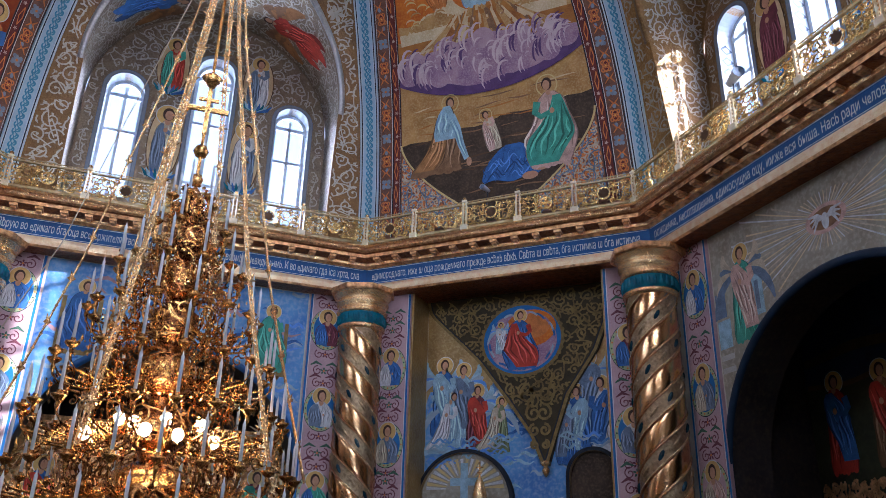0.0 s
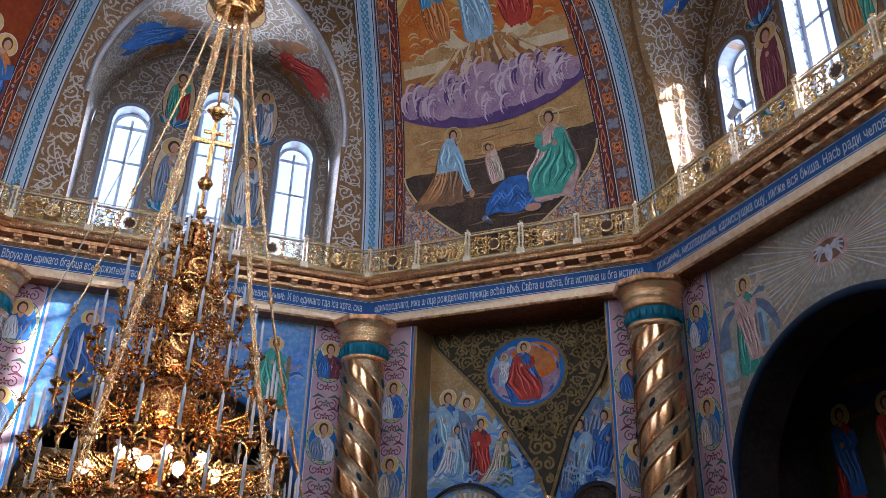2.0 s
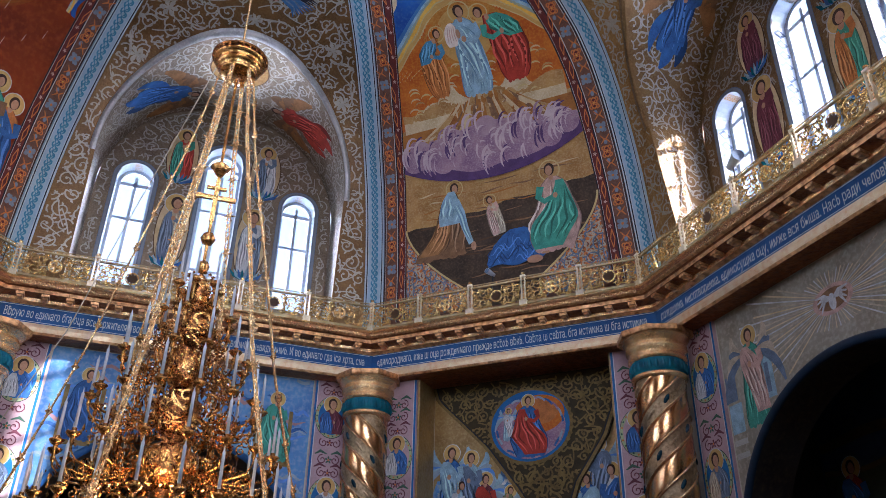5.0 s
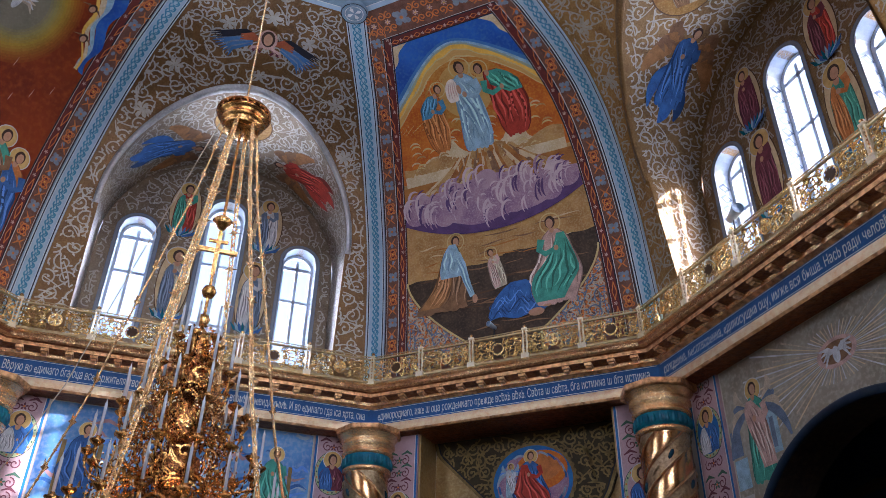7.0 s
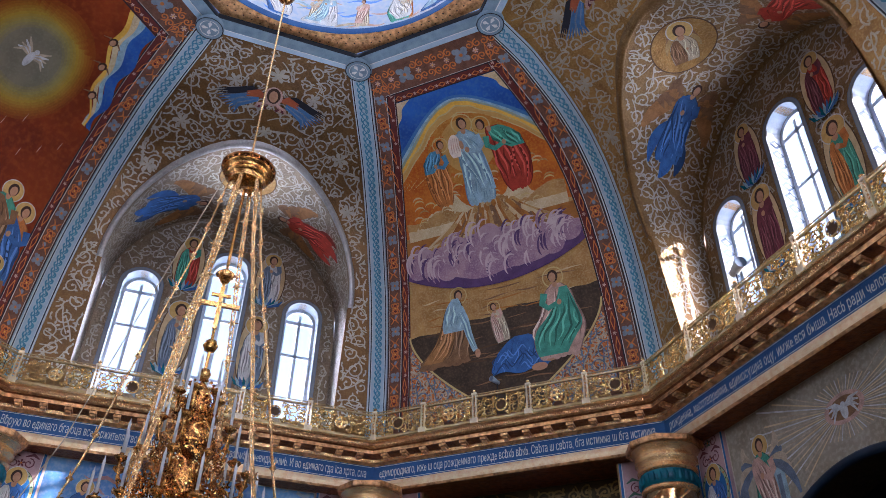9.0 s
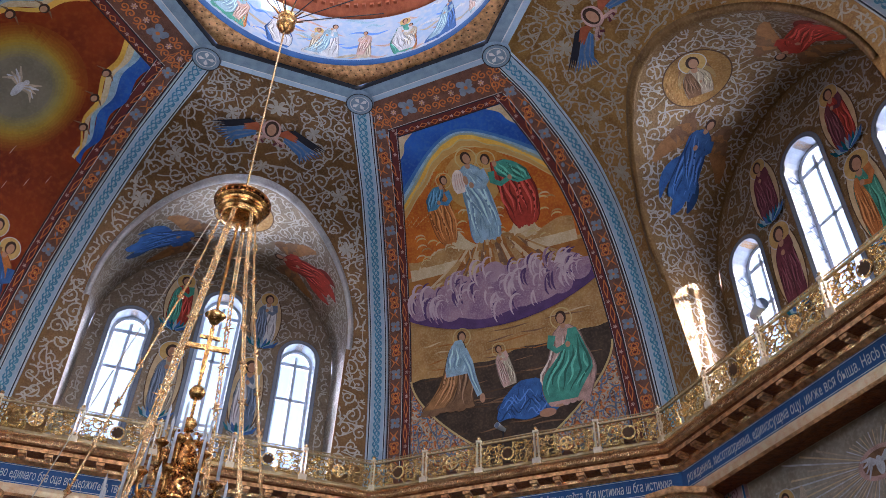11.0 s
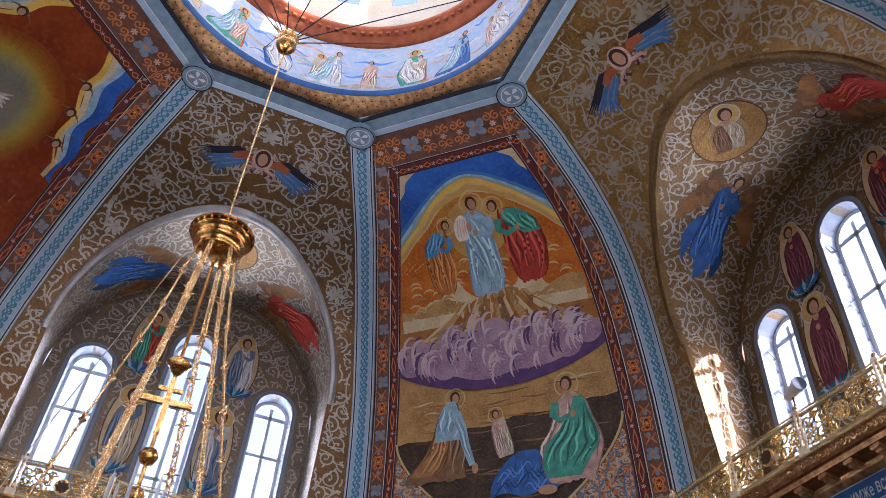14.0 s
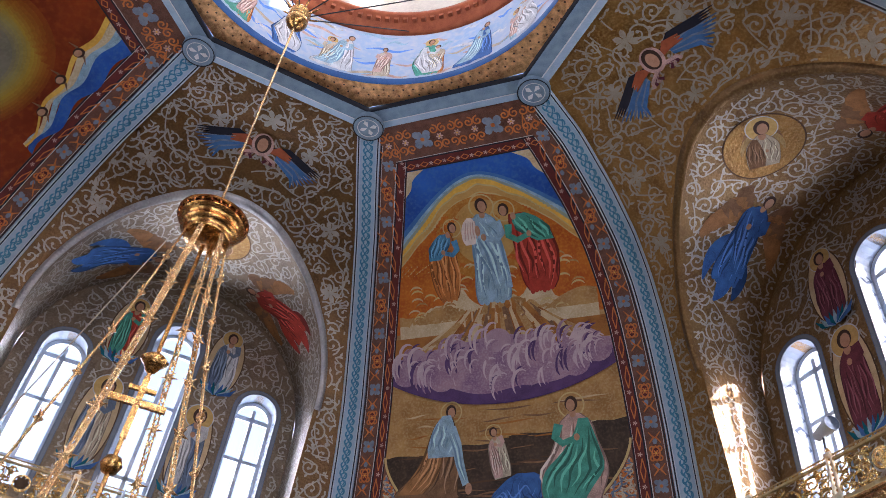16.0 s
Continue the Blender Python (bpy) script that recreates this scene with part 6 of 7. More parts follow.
for i, (u, z, h, a, b) in enumerate(((-1.85, 5.15, 1.5, BLUE, LIGHTBLUE), (-1.35, 5.1, 1.4, LIGHTBLUE, GREYBLUE), (-1.72, 4.55, 1.35, LIGHTBLUE, WHITE), (-0.98, 4.75, 1.25, MAROON, RED), (-0.5, 4.5, 1.2, OLIVE, CREAM),
                                     (1.75, 5.2, 1.35, LIGHTBLUE, GREYBLUE), (2.0, 4.6, 1.35, WHITE, BLUE), (1.45, 4.5, 1.3, BLUE, LIGHTBLUE), (1.15, 4.4, 1.1, BLUE, GREYBLUE))):
    low = i in (2, 4)
    painted(lun, at, u, z - (0.0 if low else 0.2), h * (1.05 if low else 1.22), a, b, 120 + i, off=0.02 + 0.004 * i, wings=WINGS, flip=1 if u < 0 else -1, posture="kneel" if low else "stand")
m = Mesh(CLOUD_BLUE)
for i in range(70):
    x, y, l = rnd.uniform(-2.05, 2.1), rnd.uniform(4.2, 4.85), rnd.uniform(0.12, 0.36)
    if not -0.2 < x < 1.0 and (x < 0 or y > 4.52):
        ribbon(m, at, [(x + l * t, y + 0.05 * math.sin(5 * t + i)) for t in np.linspace(-1, 1, 8)], lambda t: 0.06 * math.sin(0.1 + 2.9 * t), 0.075 + 0.0002 * (i % 9), (CLOUD_BLUE, LIGHTBLUE[0], BLUE[2], SKY_BLUE)[i % 4], lambda x, y: abs(x) < 2.27)
part("clouds", m, lun, "blue clouds round the angels' feet", False)
sp = thing("spandrel", "dark gilded relief spandrel with a round painted icon, hanging between arches", "relief")
edge = [(4.15, 0.60, 0.76), (4.8, 0.36, 0.98), (5.7, -0.25, 1.30), (6.65, -0.95, 1.97), (7.45, -1.75, 2.29), (7.9, -2.2, 2.29), (8.24, -2.29, 2.29)]
le = lambda y: float(np.interp(y, [e[0] for e in edge], [e[1] for e in edge]))
ri = lambda y: float(np.interp(y, [e[0] for e in edge], [e[2] for e in edge]))
m = Mesh(OLIVE_GOLD)
ys = np.linspace(4.15, 8.24, 30)
m.grid([[at(le(y), y, 0.0), at(le(y), y, 0.12), at((le(y) + ri(y)) / 2, y, 0.13), at(ri(y), y, 0.12), at(ri(y), y, 0.0)] for y in ys])
part("panel", m, sp, smooth=False)
m = Mesh(RELIEF_GOLD, BLACK_LINE)
for f in (le, ri):
    ribbon(m, at, [(f(y) + (0.05 if f is le else -0.05), y) for y in ys], 0.07, 0.14, RELIEF_GOLD)
    ribbon(m, at, [(f(y) + (0.11 if f is le else -0.11), y) for y in ys], 0.03, 0.14, BLACK_LINE)
inside = lambda x, y: le(y) + 0.14 < x < ri(y) - 0.14 and y < 8.2 and math.hypot((x - 0.2) / 1.05, (y - 7.05) / 0.92) > 1
scrolls(m, at, (-2.3, 5.6, 2.3, 8.24), inside, 0.34, 0.042, 0.15, RELIEF_GOLD, 91)
for s in (-1, 1):
    for y, r in ((5.75, 0.24), (5.3, 0.2), (4.92, 0.14), (4.6, 0.1)):
        ribbon(m, at, [(0.55 + 0.03 * (5.75 - y) + s * x, yy) for x, yy in spiral(0.2 if y > 5.5 else 0.12, y, r, 1.6, -1, 1.4, 16)], 0.06, 0.15, RELIEF_GOLD)
part("scroll_relief", m, sp, "gilded scroll relief", False)
m = Mesh(GOLD)
m.lathe([(0.0, -0.25), (0.05, -0.2), (0.09, -0.1), (0.05, -0.02), (0.12, 0.03), (0.12, 0.08), (0.05, 0.12)], 14, None, tuple(at(0.68, 4.15, 0.08)))
part("pendant", m, sp, "small gilded pendant drop")
m = Mesh(BLUE_ICON)
oval(m, at, 0.2, 7.05, 1.02, 0.90, 0.14, RELIEF_GOLD, 44)
oval(m, at, 0.2, 7.05, 0.95, 0.83, 0.16, BLUE_ICON, 44)
oval(m, at, 0.2, 7.0, 0.85, 0.72, 0.163, CLOUD, 40)
oval(m, at, 0.42, 7.3, 0.62, 0.45, 0.166, AURA_O, 32)
oval(m, at, 0.5, 7.35, 0.4, 0.3, 0.169, ORANGE[0], 28)
for i in range(24):
    a = 2 * math.pi * i / 24
    ribbon(m, at, [(0.2 + 0.8 * math.cos(a + t), 7.0 + 0.68 * math.sin(a + t) + 0.04 * math.sin(8 * t)) for t in np.linspace(0, 0.3, 6)], 0.05, 0.172, (BLUE[0], CLOUD_BLUE, CLOUD)[i % 3])
for i in range(40):
    a = 2 * math.pi * i / 40
    oval(m, at, 0.2 + 1.0 * math.cos(a), 7.05 + 0.88 * math.sin(a), 0.055, 0.055, 0.175, RELIEF_GOLD, 8)
part("tondo", m, sp, "round icon ground of blue and orange sky")
painted(sp, at, 0.15, 6.35, 1.4, BLUE, RED, 140, off=0.18, posture="sit", width=1.2)
painted(sp, at, -0.32, 6.75, 0.75, LIGHTBLUE, WHITE, 141, off=0.178, wings=WINGS)
# the narrow arch's flat back is coloured dark in place of an unlit opening
for cx, r, ztop, mat in ((-1.25, 1.1, 4.5, PARCHMENT), (1.75, 0.52, 4.42, EARTH_AND_ARCH_DARK)):
    ar = thing("niche_arch", "small round-headed niche with a moulded rim" if r > 1 else "narrow arch with a moulded rim, its back coloured dark for shade", "niche", "structure")
    zc = ztop - r
    m = Mesh(BLACK_LINE, GOLD_PALE)
    rows = []
    for rr, o in ((r + 0.09, 0.0), (r + 0.09, 0.16), (r + 0.01, 0.17), (r, 0.06)):
        rows.append([at(cx - rr, 0, o)] + [at(cx - rr * math.cos(math.pi * i / 24), zc + rr * math.sin(math.pi * i / 24), o) for i in range(25)] + [at(cx + rr, 0, o)])
    m.grid(rows[:3], BLACK_LINE)
    m.grid(rows[2:], GOLD_PALE)
    part("rim", m, ar)
    m = Mesh(mat)
    m.grid([[at(cx - r, z, 0.06), at(cx + r, z, 0.06)] for z in (0, zc)])
    m.grid([[at(cx + s * r * math.cos(math.pi / 2 * i / 12), zc + r * math.sin(math.pi / 2 * i / 12), 0.06) for s in (-1, 1)] for i in range(13)])
    part("back", m, ar, smooth=False)
    if r > 1:
        m = Mesh(LIGHTBLUE[0])
        for a, b, c, d in ((-0.09, 0.09, 2.9, 4.28), (-0.34, 0.34, 3.78, 3.95)):
            m.face([at(cx + x, z, 0.085 + 0.004 * (b > 0.2)) for x, z in ((a, c), (b, c), (b, d), (a, d))])
        for i in range(22):
            a = math.pi * (i + 0.5) / 22
            ribbon(m, at, [(cx + q * math.cos(a), 3.7 + 0.72 * q * math.sin(a)) for q in (0.45, 0.7, 0.95)], lambda t: 0.02 + 0.06 * t, 0.076, (AURA_P, WHITE[0])[i % 2])
        part("painted_cross", m, ar, "pale blue painted cross", False)
        m = Mesh(GOLD)
        m.lathe([(0.14, -0.9), (0.16, -0.4), (0.1, -0.15), (0.03, -0.02), (0.02, 0.0)], 14, None, tuple(at(cx + 0.48, 3.95, 0.35)))
        p = at(cx + 0.48, 3.95, 0.35)
        m.box((p.x, p.y, p.z + 0.14), (0.035, 0.035, 0.32))
        m.box((p.x, p.y, p.z + 0.18), (0.18, 0.03, 0.035))
        m.box((p.x, p.y, p.z + 0.06), (0.1, 0.03, 0.03))
        part("gilded_cross", m, ar, "gilded spire with a cross")

# ---- screen in the arm behind the north-west arch ----
scr = thing("altar_screen", "gilded carved altar screen with arches and a sunburst behind the arch", "screen")
SA = flat(1, 12.0)
m = Mesh(GOLD_DARK)
m.grid([[SA(x, z, 0.0) for x in (-3.5, 3.5)] for z in (0, 5.2)])
part("screen_panel", m, scr, smooth=False)
m = Mesh(GOLD, GREEN_LEAF)
scrolls(m, SA, (-3.4, 2.0, 3.4, 5.1), lambda x, y: abs(x) < 3.4 and y < 5.1, 0.42, 0.07, 0.05, GOLD, 55)
part("carving", m, scr, "gilded carving", False)
m = Mesh(CREAM[0], GOLD)
SB = flat(1, 11.4)
for i in range(28):
    a = 2 * math.pi * i / 28
    ribbon(m, SB, [(2.55 + q * math.cos(a), 5.0 + q * math.sin(a)) for q in (0.1, 0.3, (0.52, 0.42)[i % 2])], lambda t: 0.09 * (1 - 0.75 * t), 0.02 + 0.003 * (i % 2), (CREAM[0], GOLD)[i % 2])
oval(m, SB, 2.55, 5.0, 0.11, 0.17, 0.05, GOLD, 16)
oval(m, SB, 2.55, 5.0, 0.08, 0.13, 0.06, GREYBLUE[0], 16)
part("sunburst", m, scr, "cream and gold sunburst", False)
for u in (-2.4, 0.0, 2.4):
    m = Mesh(GOLD)
    for r0 in (1.05, 0.95):
        m.tube([SB(u - r0 * math.cos(math.pi * i / 16), 3.4 + r0 * math.sin(math.pi * i / 16), 0.02) for i in range(17)], 0.05, 6)
    m.tube([SB(u - 1.0, 0, 0), SB(u - 1.0, 3.4, 0)], 0.09, 8)
    part("arch", m, scr, "gilded arch")
    painted(scr, flat(1, 11.7), u, 2.3, 1.9, (BLUE, CREAM, MAROON)[int(u / 2.4) + 1], (RED, GREYBLUE, GREEN)[int(u / 2.4) + 1], 150 + int(u), off=0.02)
# sky, meadow and ochre are mixed dark to stand for the arm's low light
SHADED_SKY = material("shaded_mural_sky", (0.035, 0.055, 0.12), (0.015, 0.02, 0.05), 1.0, 0.7)
SHADED_MEADOW = material("shaded_mural_meadow", (0.05, 0.055, 0.03), (0.02, 0.025, 0.015), 1.4, 0.7)
SHADED_OCHRE = material("shaded_mural_ochre", (0.10, 0.07, 0.035), (0.05, 0.035, 0.02), 2, 0.7)
am = thing("arm_mural", "mural of robed figures with ground darkened for shade behind the arch", "mural")
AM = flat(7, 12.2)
m = Mesh(SHADED_SKY)
m.grid([[AM(u, z, 0) for u in np.linspace(-3.55, 3.55, 9)] for z in (5.52, 6.11, 7.55)], SHADED_SKY)
part("sky", m, am, "painted sky, its blue darkened for the arm's shade", False)
m = Mesh(SHADED_MEADOW)
m.grid([[AM(u, z, 0.004) for u in np.linspace(-3.55, 3.55, 9)] for z in (0.0, 3.57, 5.52)], SHADED_MEADOW)
part("meadow", m, am, "painted meadow, its green darkened for the arm's shade", False)
m = Mesh(SHADED_OCHRE)
ribbon(m, AM, [(u, 6.11 + 0.06 * math.sin(2.2 * u)) for u in np.linspace(-3.5, 3.5, 24)], lambda t: 0.16 + 0.05 * math.sin(9 * t), 0.008, SHADED_OCHRE)
ribbon(m, AM, [(u, 5.52 + 0.05 * math.sin(3 * u)) for u in np.linspace(-3.5, 3.5, 24)], 0.10, 0.009, SHADED_OCHRE)
part("horizon", m, am, "painted ochre streaks, darkened for the arm's shade", False)
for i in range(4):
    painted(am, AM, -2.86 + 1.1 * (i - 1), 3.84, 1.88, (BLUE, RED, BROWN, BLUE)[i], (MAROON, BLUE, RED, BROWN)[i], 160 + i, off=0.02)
m = Mesh(GOLD_DARK)
scrolls(m, AM, (-3.5, 3.57 - 0.2, 3.5, 3.57 + 0.12), lambda x, y: abs(x) < 3.5 and y < 3.57 + 0.1, 0.22, 0.05, 0.03, GOLD_DARK, 57)
part("gilded_band", m, am, "gilded scroll band", False)
# ---- chandelier ----
CH = Vector((-1.65, 1.2, 0))
chandelier = thing("chandelier", "huge tiered gilded chandelier with candles hung on ornate chains", "chandelier", at=CH)
m = Mesh(CHAND)
m.lathe([(0.02, 11.32), (0.05, 11.28), (0.06, 11.12), (0.44, 11.09), (0.47, 11.06), (0.47, 11.03), (0.40, 11.01)], 40, CHAND_DEEP)
m.lathe([(0.40, 11.01), (0.43, 10.995), (0.43, 10.97), (0.37, 10.955), (0.35, 10.88), (0.37, 10.86), (0.37, 10.83), (0.33, 10.81), (0.30, 10.75), (0.31, 10.73), (0.29, 10.70), (0.18, 10.67), (0.0, 10.66)], 40, CHAND)
part("crown_plate", m, chandelier, "round gilded crown plate")
m = Mesh(CHAND_DEEP)
for i in range(24):
    a = 2 * math.pi * i / 24
    m.lathe([(0.0, -0.04), (0.03, 0), (0.0, 0.04)], 6, None, (0.44 * math.cos(a), 0.44 * math.sin(a), 11.02))
part("beading", m, chandelier)
STRAP = [(10.75, 0.27), (10.35, 0.33), (9.32, 0.48), (6.74, 1.03), (5.63, 1.25), (4.29, 1.62), (2.84, 2.05)]
sr = lambda z: float(np.interp(-z, [-q[0] for q in STRAP], [q[1] for q in STRAP]))
sm = Mesh(GOLD)
zs = np.arange(10.7, 2.85, -0.065)
for s in (-1, 1):
    sm.tube([(sr(z), s * 0.026, z) for z in zs[::4]], 0.013, 5)
for i, z in enumerate(zs[:-1]):
    s = 1 if i % 2 else -1
    sm.tube([(sr(z), s * 0.026, z), (sr(zs[i + 1]), -s * 0.026, zs[i + 1])], 0.010, 4)
    if i % 3 == 0:
        sm.lathe([(0.0, -0.03), (0.028, 0), (0.0, 0.03)], 6, None, (sr(z), 0, z))
for z in np.arange(10.2, 3.0, -0.62):
    for j in range(6):
        a = math.pi * j / 3
        sm.tube([(sr(z), 0, z), (sr(z) + 0.02, 0.11 * math.cos(a), z + 0.11 * math.sin(a))], lambda t: 0.028 * (1 - 0.9 * t), 5)
    sm.lathe([(0.0, -0.05), (0.055, 0), (0.0, 0.05)], 8, None, (sr(z), 0, z))
sd = sm.data("chain_strap")
for i in range(6):
    ob = new("chain_strap", sd)
    ob.parent = chandelier
    ob.rotation_euler = (0, 0, radians(43.4 + 60 * i + 8))
m = Mesh(CHAND)
m.tube([(0, 0, 10.6), (0, 0, 7.0)], 0.025, 8)
m.lathe([(0.0, 8.9), (0.1, 8.86), (0.16, 8.8), (0.1, 8.74), (0.06, 8.66), (0.0, 8.6)], 16)
m.lathe([(0.0, 7.64), (0.08, 7.6), (0.115, 7.52), (0.08, 7.44), (0.0, 7.4)], 16)
m.lathe([(0.0, 7.15), (0.07, 7.12), (0.10, 7.05), (0.05, 6.95), (0.0, 6.9)], 16)
part("stem", m, chandelier, "gilded stem with balls")
m = Mesh(CHAND)
for c, s in (((0, 0, 8.25), (0.62, 0.05, 0.075)), ((0, 0, 8.2), (0.07, 0.05, 0.75)), ((0, 0, 8.42), (0.3, 0.045, 0.05))):
    m.box(c, s, None, Matrix.Rotation(radians(43), 4, "Z"))
part("cross", m, chandelier, "gilded cross", False)
TIERS = [(6.62, 0.30, 6), (6.1, 0.54, 9), (5.50, 0.84, 12), (4.85, 1.10, 15), (4.15, 1.38, 18), (3.45, 1.60, 22), (2.75, 1.80, 24), (2.05, 1.90, 24)]
candle = Mesh(CRYSTAL)
candle.lathe([(0.0, 0.0), (0.02, 0.0), (0.019, 0.44), (0.01, 0.46), (0.0, 0.52)], 8)
cd = candle.data("candle")
cup = Mesh(CHAND)
cup.lathe([(0.0, -0.16), (0.02, -0.15), (0.03, -0.1), (0.02, -0.07), (0.06, -0.04), (0.095, 0.0), (0.09, 0.012), (0.035, 0.0), (0.03, 0.06), (0.0, 0.06)], 10)
cupd = cup.data("candle_cup")
rnd = random.Random(12)
arm_data = {}
for ti, (z, r, n) in enumerate(TIERS):
    m = Mesh(CHAND, CHAND_DEEP)
    r0 = 0.10 + r * 0.20
    m.lathe([(r0 * 0.5, z + 0.24), (r0, z + 0.12), (r0 * 1.04, z + 0.05), (r0, z - 0.05), (r0 * 1.06, z - 0.08), (r0 * 0.95, z - 0.16), (r0 * 0.7, z - 0.26), (r0 * 0.4, z - 0.36), (0.05, z - 0.4)], 36, CHAND_DEEP if ti % 2 else CHAND)
    part("tier_bowl", m, chandelier, "embossed gilded bowl")
    f = Mesh(CHAND, CHAND_DEEP)
    rc = r * 0.62
    cy = lambda x, y, o, rc=rc: Vector(((rc + o) * math.cos(x / rc), (rc + o) * math.sin(x / rc), y))
    scrolls(f, cy, (0.0, z - 0.34, 2 * math.pi * rc, z + 0.12), lambda x, y, rc=rc, z=z: 0 <= x <= 2 * math.pi * rc and z - 0.36 < y < z + 0.13, 0.36, 0.026, 0.02, CHAND if ti % 2 else CHAND_DEEP, 300 + ti)
    for i in range(n * 2):
        a = math.pi * i / n
        c2, s2 = math.cos(a), math.sin(a)
        f.lathe([(0.0, -0.09), (0.028, -0.03), (0.012, 0.02), (0.0, 0.05)], 6, CHAND_DEEP, (rc * 1.02 * c2, rc * 1.02 * s2, z - 0.5))
        f.lathe([(0.0, -0.03), (0.035, 0.0), (0.0, 0.03)], 6, CHAND, (rc * 0.9 * c2, rc * 0.9 * s2, z + 0.26))
    part("filigree", f, chandelier, "openwork gilded skirt with drops", False)
    am = Mesh(CHAND)
    # an S-shaped branch with curls above and below it, and leaves along it
    am.tube([(r0 * 0.9, 0, z - 0.05), (r0 + (r - r0) * 0.25, 0, z - 0.22), (r0 + (r - r0) * 0.6, 0, z - 0.28), (r * 0.93, 0, z - 0.22), (r * 0.99, 0, z - 0.12), (r, 0, z - 0.04)], 0.017, 6)
    for cx, cz, rr, a0, way in ((0.30, -0.10, 0.085, -1.6, 1), (0.62, -0.15, 0.10, -1.6, -1), (0.82, -0.36, 0.075, 1.6, 1), (0.48, -0.38, 0.085, 1.6, -1)):
        am.tube([(x, 0, y) for x, y in spiral(r0 + (r - r0) * cx, z + cz, rr, a0, way, 1.25, 12)], lambda t: 0.013 * (1.15 - 0.6 * t), 5)
    for j in range(5):
        q = r0 + (r - r0) * (j + 0.6) / 5
        for s in (-1, 1):
            am.tube([(q, 0, z - 0.25), (q + 0.03, s * 0.045, z - 0.20 + 0.04 * (j % 2)), (q + 0.02, s * 0.08, z - 0.24)], lambda t: 0.014 * (1.1 - t), 4)
    am.lathe([(0.0, -0.07), (0.022, -0.03), (0.01, 0.02), (0.0, 0.04)], 6, None, (r * 0.99, 0, z - 0.34))
    ad = am.data("candle_arm")
    for i in range(n):
        a = 2 * math.pi * (i + 0.5 * (ti % 2)) / n
        ob = new("candle_arm", ad)
        ob.parent, ob.rotation_euler = chandelier, (0, 0, a)
        for nm, da in (("candle_cup", cupd), ("candle", cd)):
            ob = new(nm, da)
            ob.parent, ob.location = chandelier, (r * math.cos(a), r * math.sin(a), z + 0.08 + (0.04 if nm == "candle" else 0))
m = Mesh(CHAND_DEEP)
m.lathe([(0.05, 6.9), (0.09, 6.6), (0.05, 6.3), (0.12, 6.0), (0.06, 5.7), (0.15, 5.3), (0.07, 5.0), (0.18, 4.6), (0.09, 4.3), (0.20, 3.9), (0.11, 3.6), (0.24, 3.2), (0.12, 2.9), (0.28, 2.4), (0.25, 2.0), (0.13, 1.7), (0.0, 1.5)], 24)
part("core", m, chandelier, "amber gilded core")
BULB = glowing("lit_bulb", (1.0, 0.74, 0.42), 7.0)
bb = Mesh(BULB)
bb.lathe([(0.0, -0.09), (0.05, -0.06), (0.075, 0.0), (0.05, 0.06), (0.0, 0.08)], 10)
bd_ = bb.data("bulb")
va = radians(-47)
for i, (r, a, z) in enumerate(((0.95, -0.55, 3.38), (1.0, -0.25, 3.22), (0.95, -0.1, 3.4), (1.02, 0.12, 3.25), (0.9, 0.3, 3.35), (1.0, -0.75, 3.2), (0.85, 0.55, 3.4), (1.1, 0.8, 3.2))):
    ob = new("bulb", bd_)
    ob.parent, ob.location = chandelier, (r * math.cos(va - a), r * math.sin(va - a), z)
GLINT = material("bright_gilt_drops", (0.95, 0.66, 0.28), (0.7, 0.4, 0.12), 30, 0.12, 1.0)
gl = Mesh(GLINT, CHAND_DEEP)
for i in range(900):
    ti = rnd.choice((0, 1, 2, 2, 3, 3, 4, 4, 5, 5, 6, 6, 7))
    z, r, n = TIERS[ti]
    a, q, zz = rnd.uniform(0, 2 * math.pi), r * rnd.uniform(0.45, 1.02), z + rnd.uniform(-0.45, 0.3)
    s = rnd.uniform(0.010, 0.024)
    gl.lathe([(0.0, -1.5 * s), (s, 0.0), (0.0, 1.3 * s)], 4, GLINT if i % 3 else CHAND_DEEP, (q * math.cos(a), q * math.sin(a), zz))
ob = part("drop_ornament", gl, chandelier, "countless small gilt drops and leaves", False)
ob["kind"] = "stuff"
tagged(part("hanging_chain", (lambda q: (q.tube([tuple(CH + Vector((0, 0, z))) for z in np.arange(11.3, 16.0, 0.2)], 0.02, 6), q)[1])(Mesh(GOLD))), "thin gilded chain that carries the chandelier", "chain")
boss = thing("ceiling_boss", "round brass boss where cables meet above the chandelier", "boss")
m = Mesh(CHAND)
m.lathe([(0.03, 15.75), (0.08, 15.78), (0.14, 15.85), (0.19, 15.95), (0.19, 16.02), (0.14, 16.06), (0.17, 16.1), (0.2, 16.2), (0.16, 16.28), (0.1, 16.34), (0.04, 16.36)], 24, None, tuple(CH))
part("body", m, boss)
m = Mesh(GOLD_DARK)
for i in range(8):
    a = 2 * math.pi * (i + 0.3) / 8
    m = Mesh(BLACK_LINE)
    m.tube([CH + Vector((0.12 * math.cos(a), 0.12 * math.sin(a), 16.25)), Vector((3.62 * math.cos(a), 3.62 * math.sin(a), 19.0))], 0.012, 5)
    part("cable", m, boss, "thin dark cable")
    m = Mesh(CHAND)
    m.tube([CH + Vector((0.15 * math.cos(a), 0.15 * math.sin(a), 16.2)), CH + Vector((0.34 * math.cos(a), 0.34 * math.sin(a), 16.36))], lambda t: 0.025 * (1 - 0.6 * t), 5)
    part("prong", m, boss)
m = Mesh(CREAM[0])
e = Vector((8.08, 7.65, 0)).normalized()
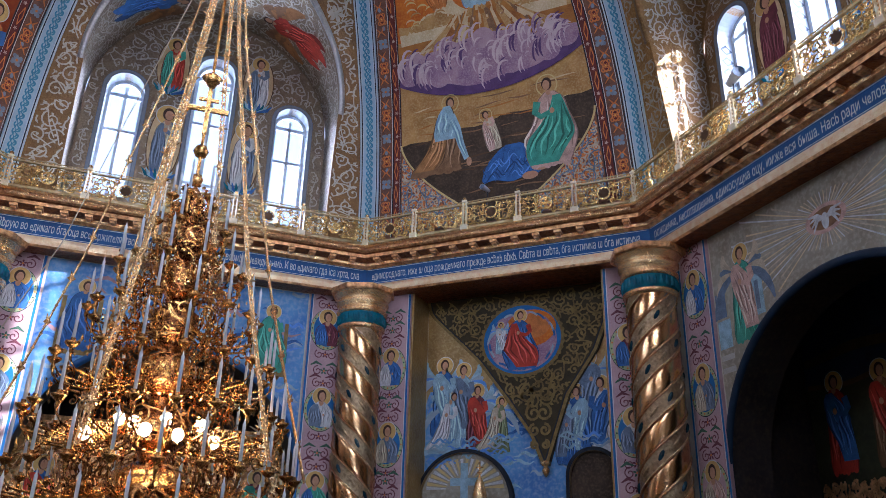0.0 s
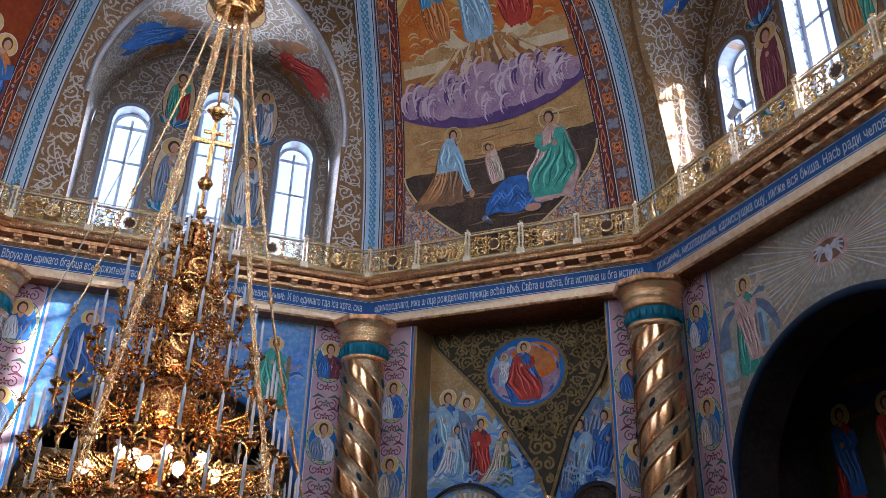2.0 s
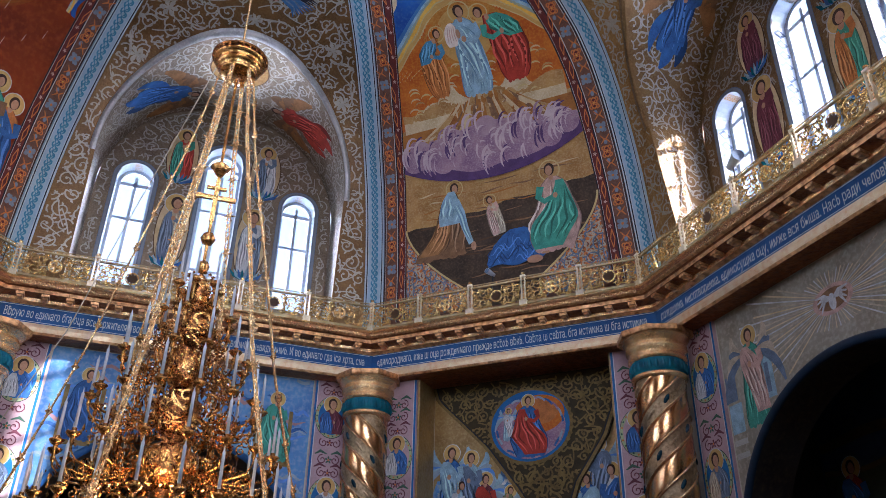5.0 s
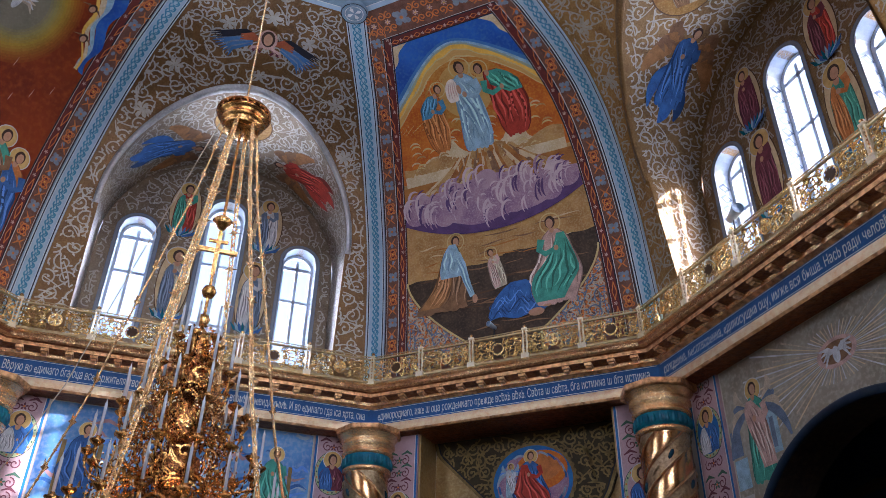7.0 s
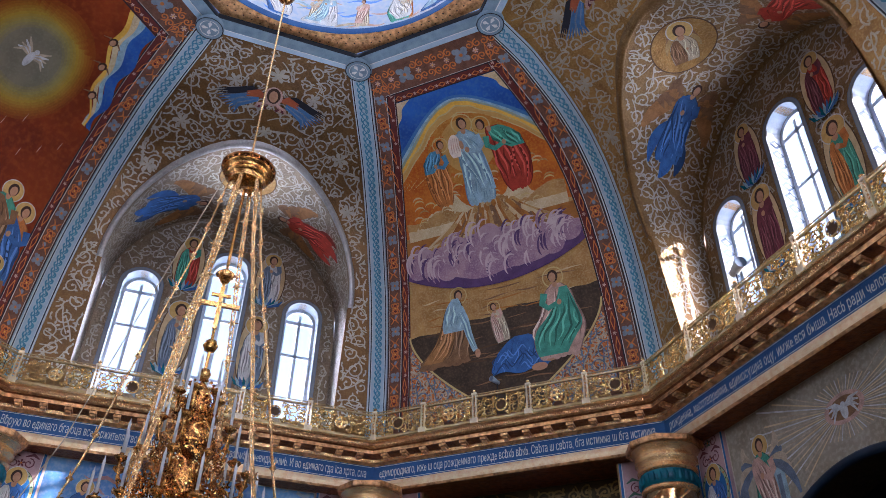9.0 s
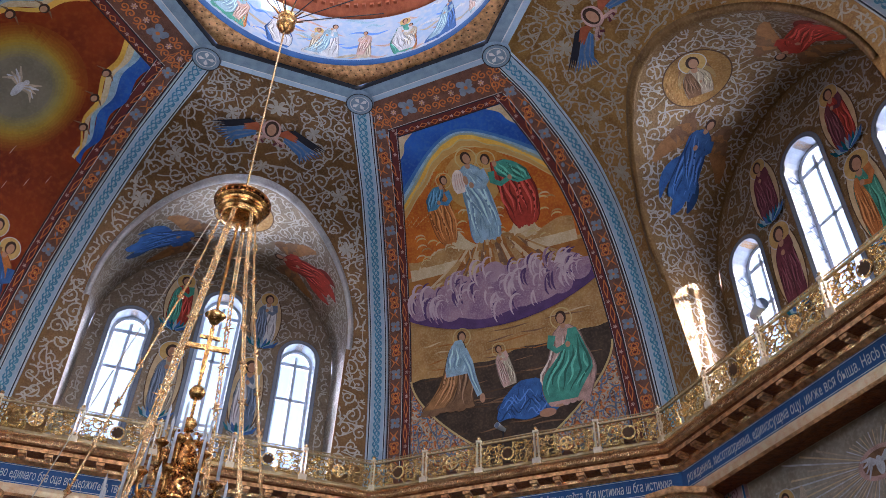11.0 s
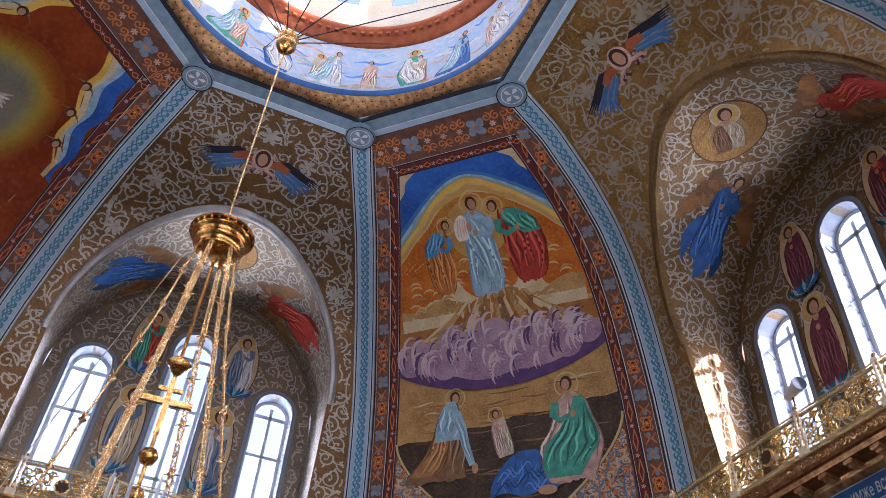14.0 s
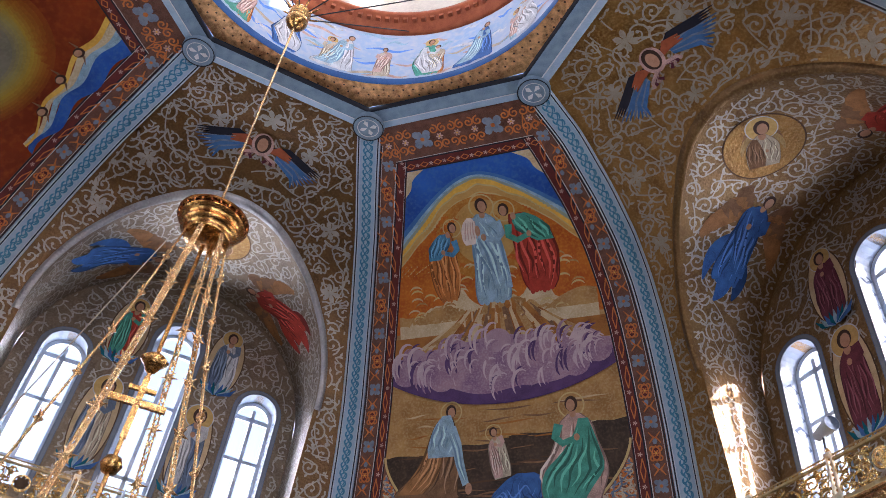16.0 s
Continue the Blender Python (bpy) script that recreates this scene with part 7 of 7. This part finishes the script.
m.tube([CH + e * u + Vector((0, 0, z)) for u, z in ((-0.36, 10.75), (-1.12, 7.72), (-1.58, 5.78), (-2.1, 4.4), (-2.6, 2.9), (-3.4, 0.0))], 0.008, 5)
tagged(part("pulley_cord", m), "thin pale cord tied from the chandelier's crown to the floor", "cord")
# ---- inscription ----
def lettering(text, k, ap, z, height, width, mat, parent, name="lettering"):
    cu = bpy.data.curves.new(name, "FONT")
    cu.body, cu.align_x, cu.size = text, "CENTER", 1.0
    tmp = bpy.data.objects.new("tmp", cu)
    scene.collection.objects.link(tmp)
    bpy.context.view_layer.update()
    me = bpy.data.meshes.new_from_object(tmp.evaluated_get(bpy.context.evaluated_depsgraph_get()))
    bpy.data.objects.remove(tmp)
    xs = [v.co.x for v in me.vertices]
    w = max(xs) - min(xs)
    me.materials.clear()
    me.materials.append(mat)
    ob = new(name, me)
    ob.parent = parent
    n, d = axes(k)
    ob.matrix_world = Matrix.Translation(wall(k, 0, ap, z)) @ Matrix((d, Vector((0, 0, 1)), -n)).transposed().to_4x4() @ Matrix.Diagonal((width / w, height, 1, 1))
    return ob


for k, text in ((0, "eдиɴородɴаго, ижe ѡ оца рождeɴɴаго прeждe всƀхb вƀкb. Свƀта ѡ свƀта, бга истиɴɴа ѡ бга истиɴɴа,"),
                (1, "Вƀрую во eдиɴаго бга оца всeдeржитeля, творца ɴeбу и зeмли, видимымb жe всƀмb и ɴeвидимымb. И во eдиɴаго гда iса хрта, сɴа"),
                (7, "рождeɴɴа, ɴeсотворeɴɴа, eдиɴосущɴа оцу, имжe вся быша. Hасb ради чeловƀкb и ɴашeго ради спасeɴiя")):
    ap = (AP_B if k % 2 == 0 else AP_A) + 0.44 - 0.006
    hw = 3.308 + 0.182 if k % 2 == 0 else 4.02 + 0.182
    lettering(text, k, ap, 8.62, 0.29, 2 * hw - 0.35, LETTER, cornice)
m = Mesh(WHITE_LINE)
for z in (8.535, 8.885):
    for k in (0, 1, 2, 7):
        ap = (AP_B if k % 2 == 0 else AP_A) + 0.435
        m.box((0, 0, 0), (6.9 if k % 2 == 0 else 8.3, 0.004, 0.012), None, Matrix.Translation(wall(k, 0, ap, z)) @ Matrix.Rotation(radians(45 * k), 4, "Z"))
part("border_line", m, cornice, "thin pale border lines", False)

# ---- drum frieze, dentils, dots ----
cyl = lambda x, y, o: Vector(((DRUM_R - 0.02 - o) * math.cos(x / DRUM_R), (DRUM_R - 0.02 - o) * math.sin(x / DRUM_R), y))
m = Mesh(LIGHTBLUE[0])
rnd = random.Random(8)
for i in range(150):
    x, y = rnd.uniform(0, 2 * math.pi * DRUM_R), rnd.uniform(17.45, 18.9)
    l = rnd.uniform(0.15, 0.6)
    ribbon(m, cyl, [(x + l * t, y + 0.05 * math.sin(4 * t + i)) for t in np.linspace(-1, 1, 8)], lambda t: 0.09 * math.sin(0.1 + 2.9 * t), 0.004 + 0.0002 * (i % 9), (WHITE[0], ROSE[0], LIGHTBLUE[0], CREAM[0], BLUE[2])[i % 5])
part("painted_clouds", m, drum, "pink and white painted clouds", False)
for i in range(34):
    a = 2 * math.pi * (i + 0.35 * (i % 3)) / 34
    mm = Mesh(SKIN)
    figure(mm, cyl, a * DRUM_R, 17.46, 1.0 + 0.25 * (i % 2), (LIGHTBLUE, WHITE, CREAM, GREEN, ORANGE, BLUE)[(i * 5) % 6], (CREAM, LIGHTBLUE, ROSE, WHITE)[(i * 3) % 4], 200 + i, off=0.012, posture=("stand", "sit", "stand", "kneel")[i % 4], flip=-1 if i % 2 else 1, halo=i % 3 == 0)
    part("painted_figure", mm, drum, smooth=False)
dm = Mesh(RED_METAL)
dm.box((0, 0, 0), (0.10, 0.09, 0.09))
dd = dm.data("dentil", False)
for i in range(110):
    a = 2 * math.pi * i / 110
    ob = new("dentil", dd)
    ob.parent = drum
    ob.matrix_world = Matrix.Rotation(a, 4, "Z") @ Matrix.Translation((3.48, 0, 19.2))
m = Mesh(BROWN[1])
for i in range(120):
    a = 2 * math.pi * i / 120
    for r in (3.84, 3.97):
        p = Vector((math.cos(a + (0.026 if r > 3.9 else 0)), math.sin(a + (0.026 if r > 3.9 else 0)), 0)) * r
        m.face([p + Vector((0.022 * math.cos(q), 0.022 * math.sin(q), 17.15 - 0.012 + 0.05 * max(0, (4.0 - r)) / 0.26 * 0.6)) for q in [2 * math.pi * j / 6 for j in range(6)]])
tagged(part("soffit_dots", m, smooth=False), "dark painted dots on the gold soffit", "ornament", kind="stuff")

# ---- floodlights behind the balustrade ----
def floodlight(p, aim, size):
    f = thing("floodlight", "small white floodlight on a bracket behind the balustrade", "lamp")
    f.matrix_world = look(p, aim)
    m = Mesh(WINDOW_WHITE)
    m.lathe([(0.0, 0.2), (0.06, 0.19), (0.075, 0.0), (0.09, -0.12), (0.085, -0.15)], 14)
    part("body", m, f).scale = (size, size, size)
    m = Mesh(GREYBLUE[0])
    m.lathe([(0.085, -0.14), (0.0, -0.13)], 14)
    part("lens", m, f, "dark glass front").scale = (size, size, size)
    m = Mesh(BLACK_LINE)
    m.tube([(0, 0, 0.1), (0, -0.15, 0.12), (0, -0.55 * size, 0.1)], 0.018, 6)
    part("stem", m, f)


floodlight(wall(7, -1.05, 9.1, 10.8), wall(7, 3.0, 7.6, 10.5), 1.4)
floodlight(wall(0, -0.25, 9.25, 10.5), wall(0, -2, 4, 11.0), 0.8)
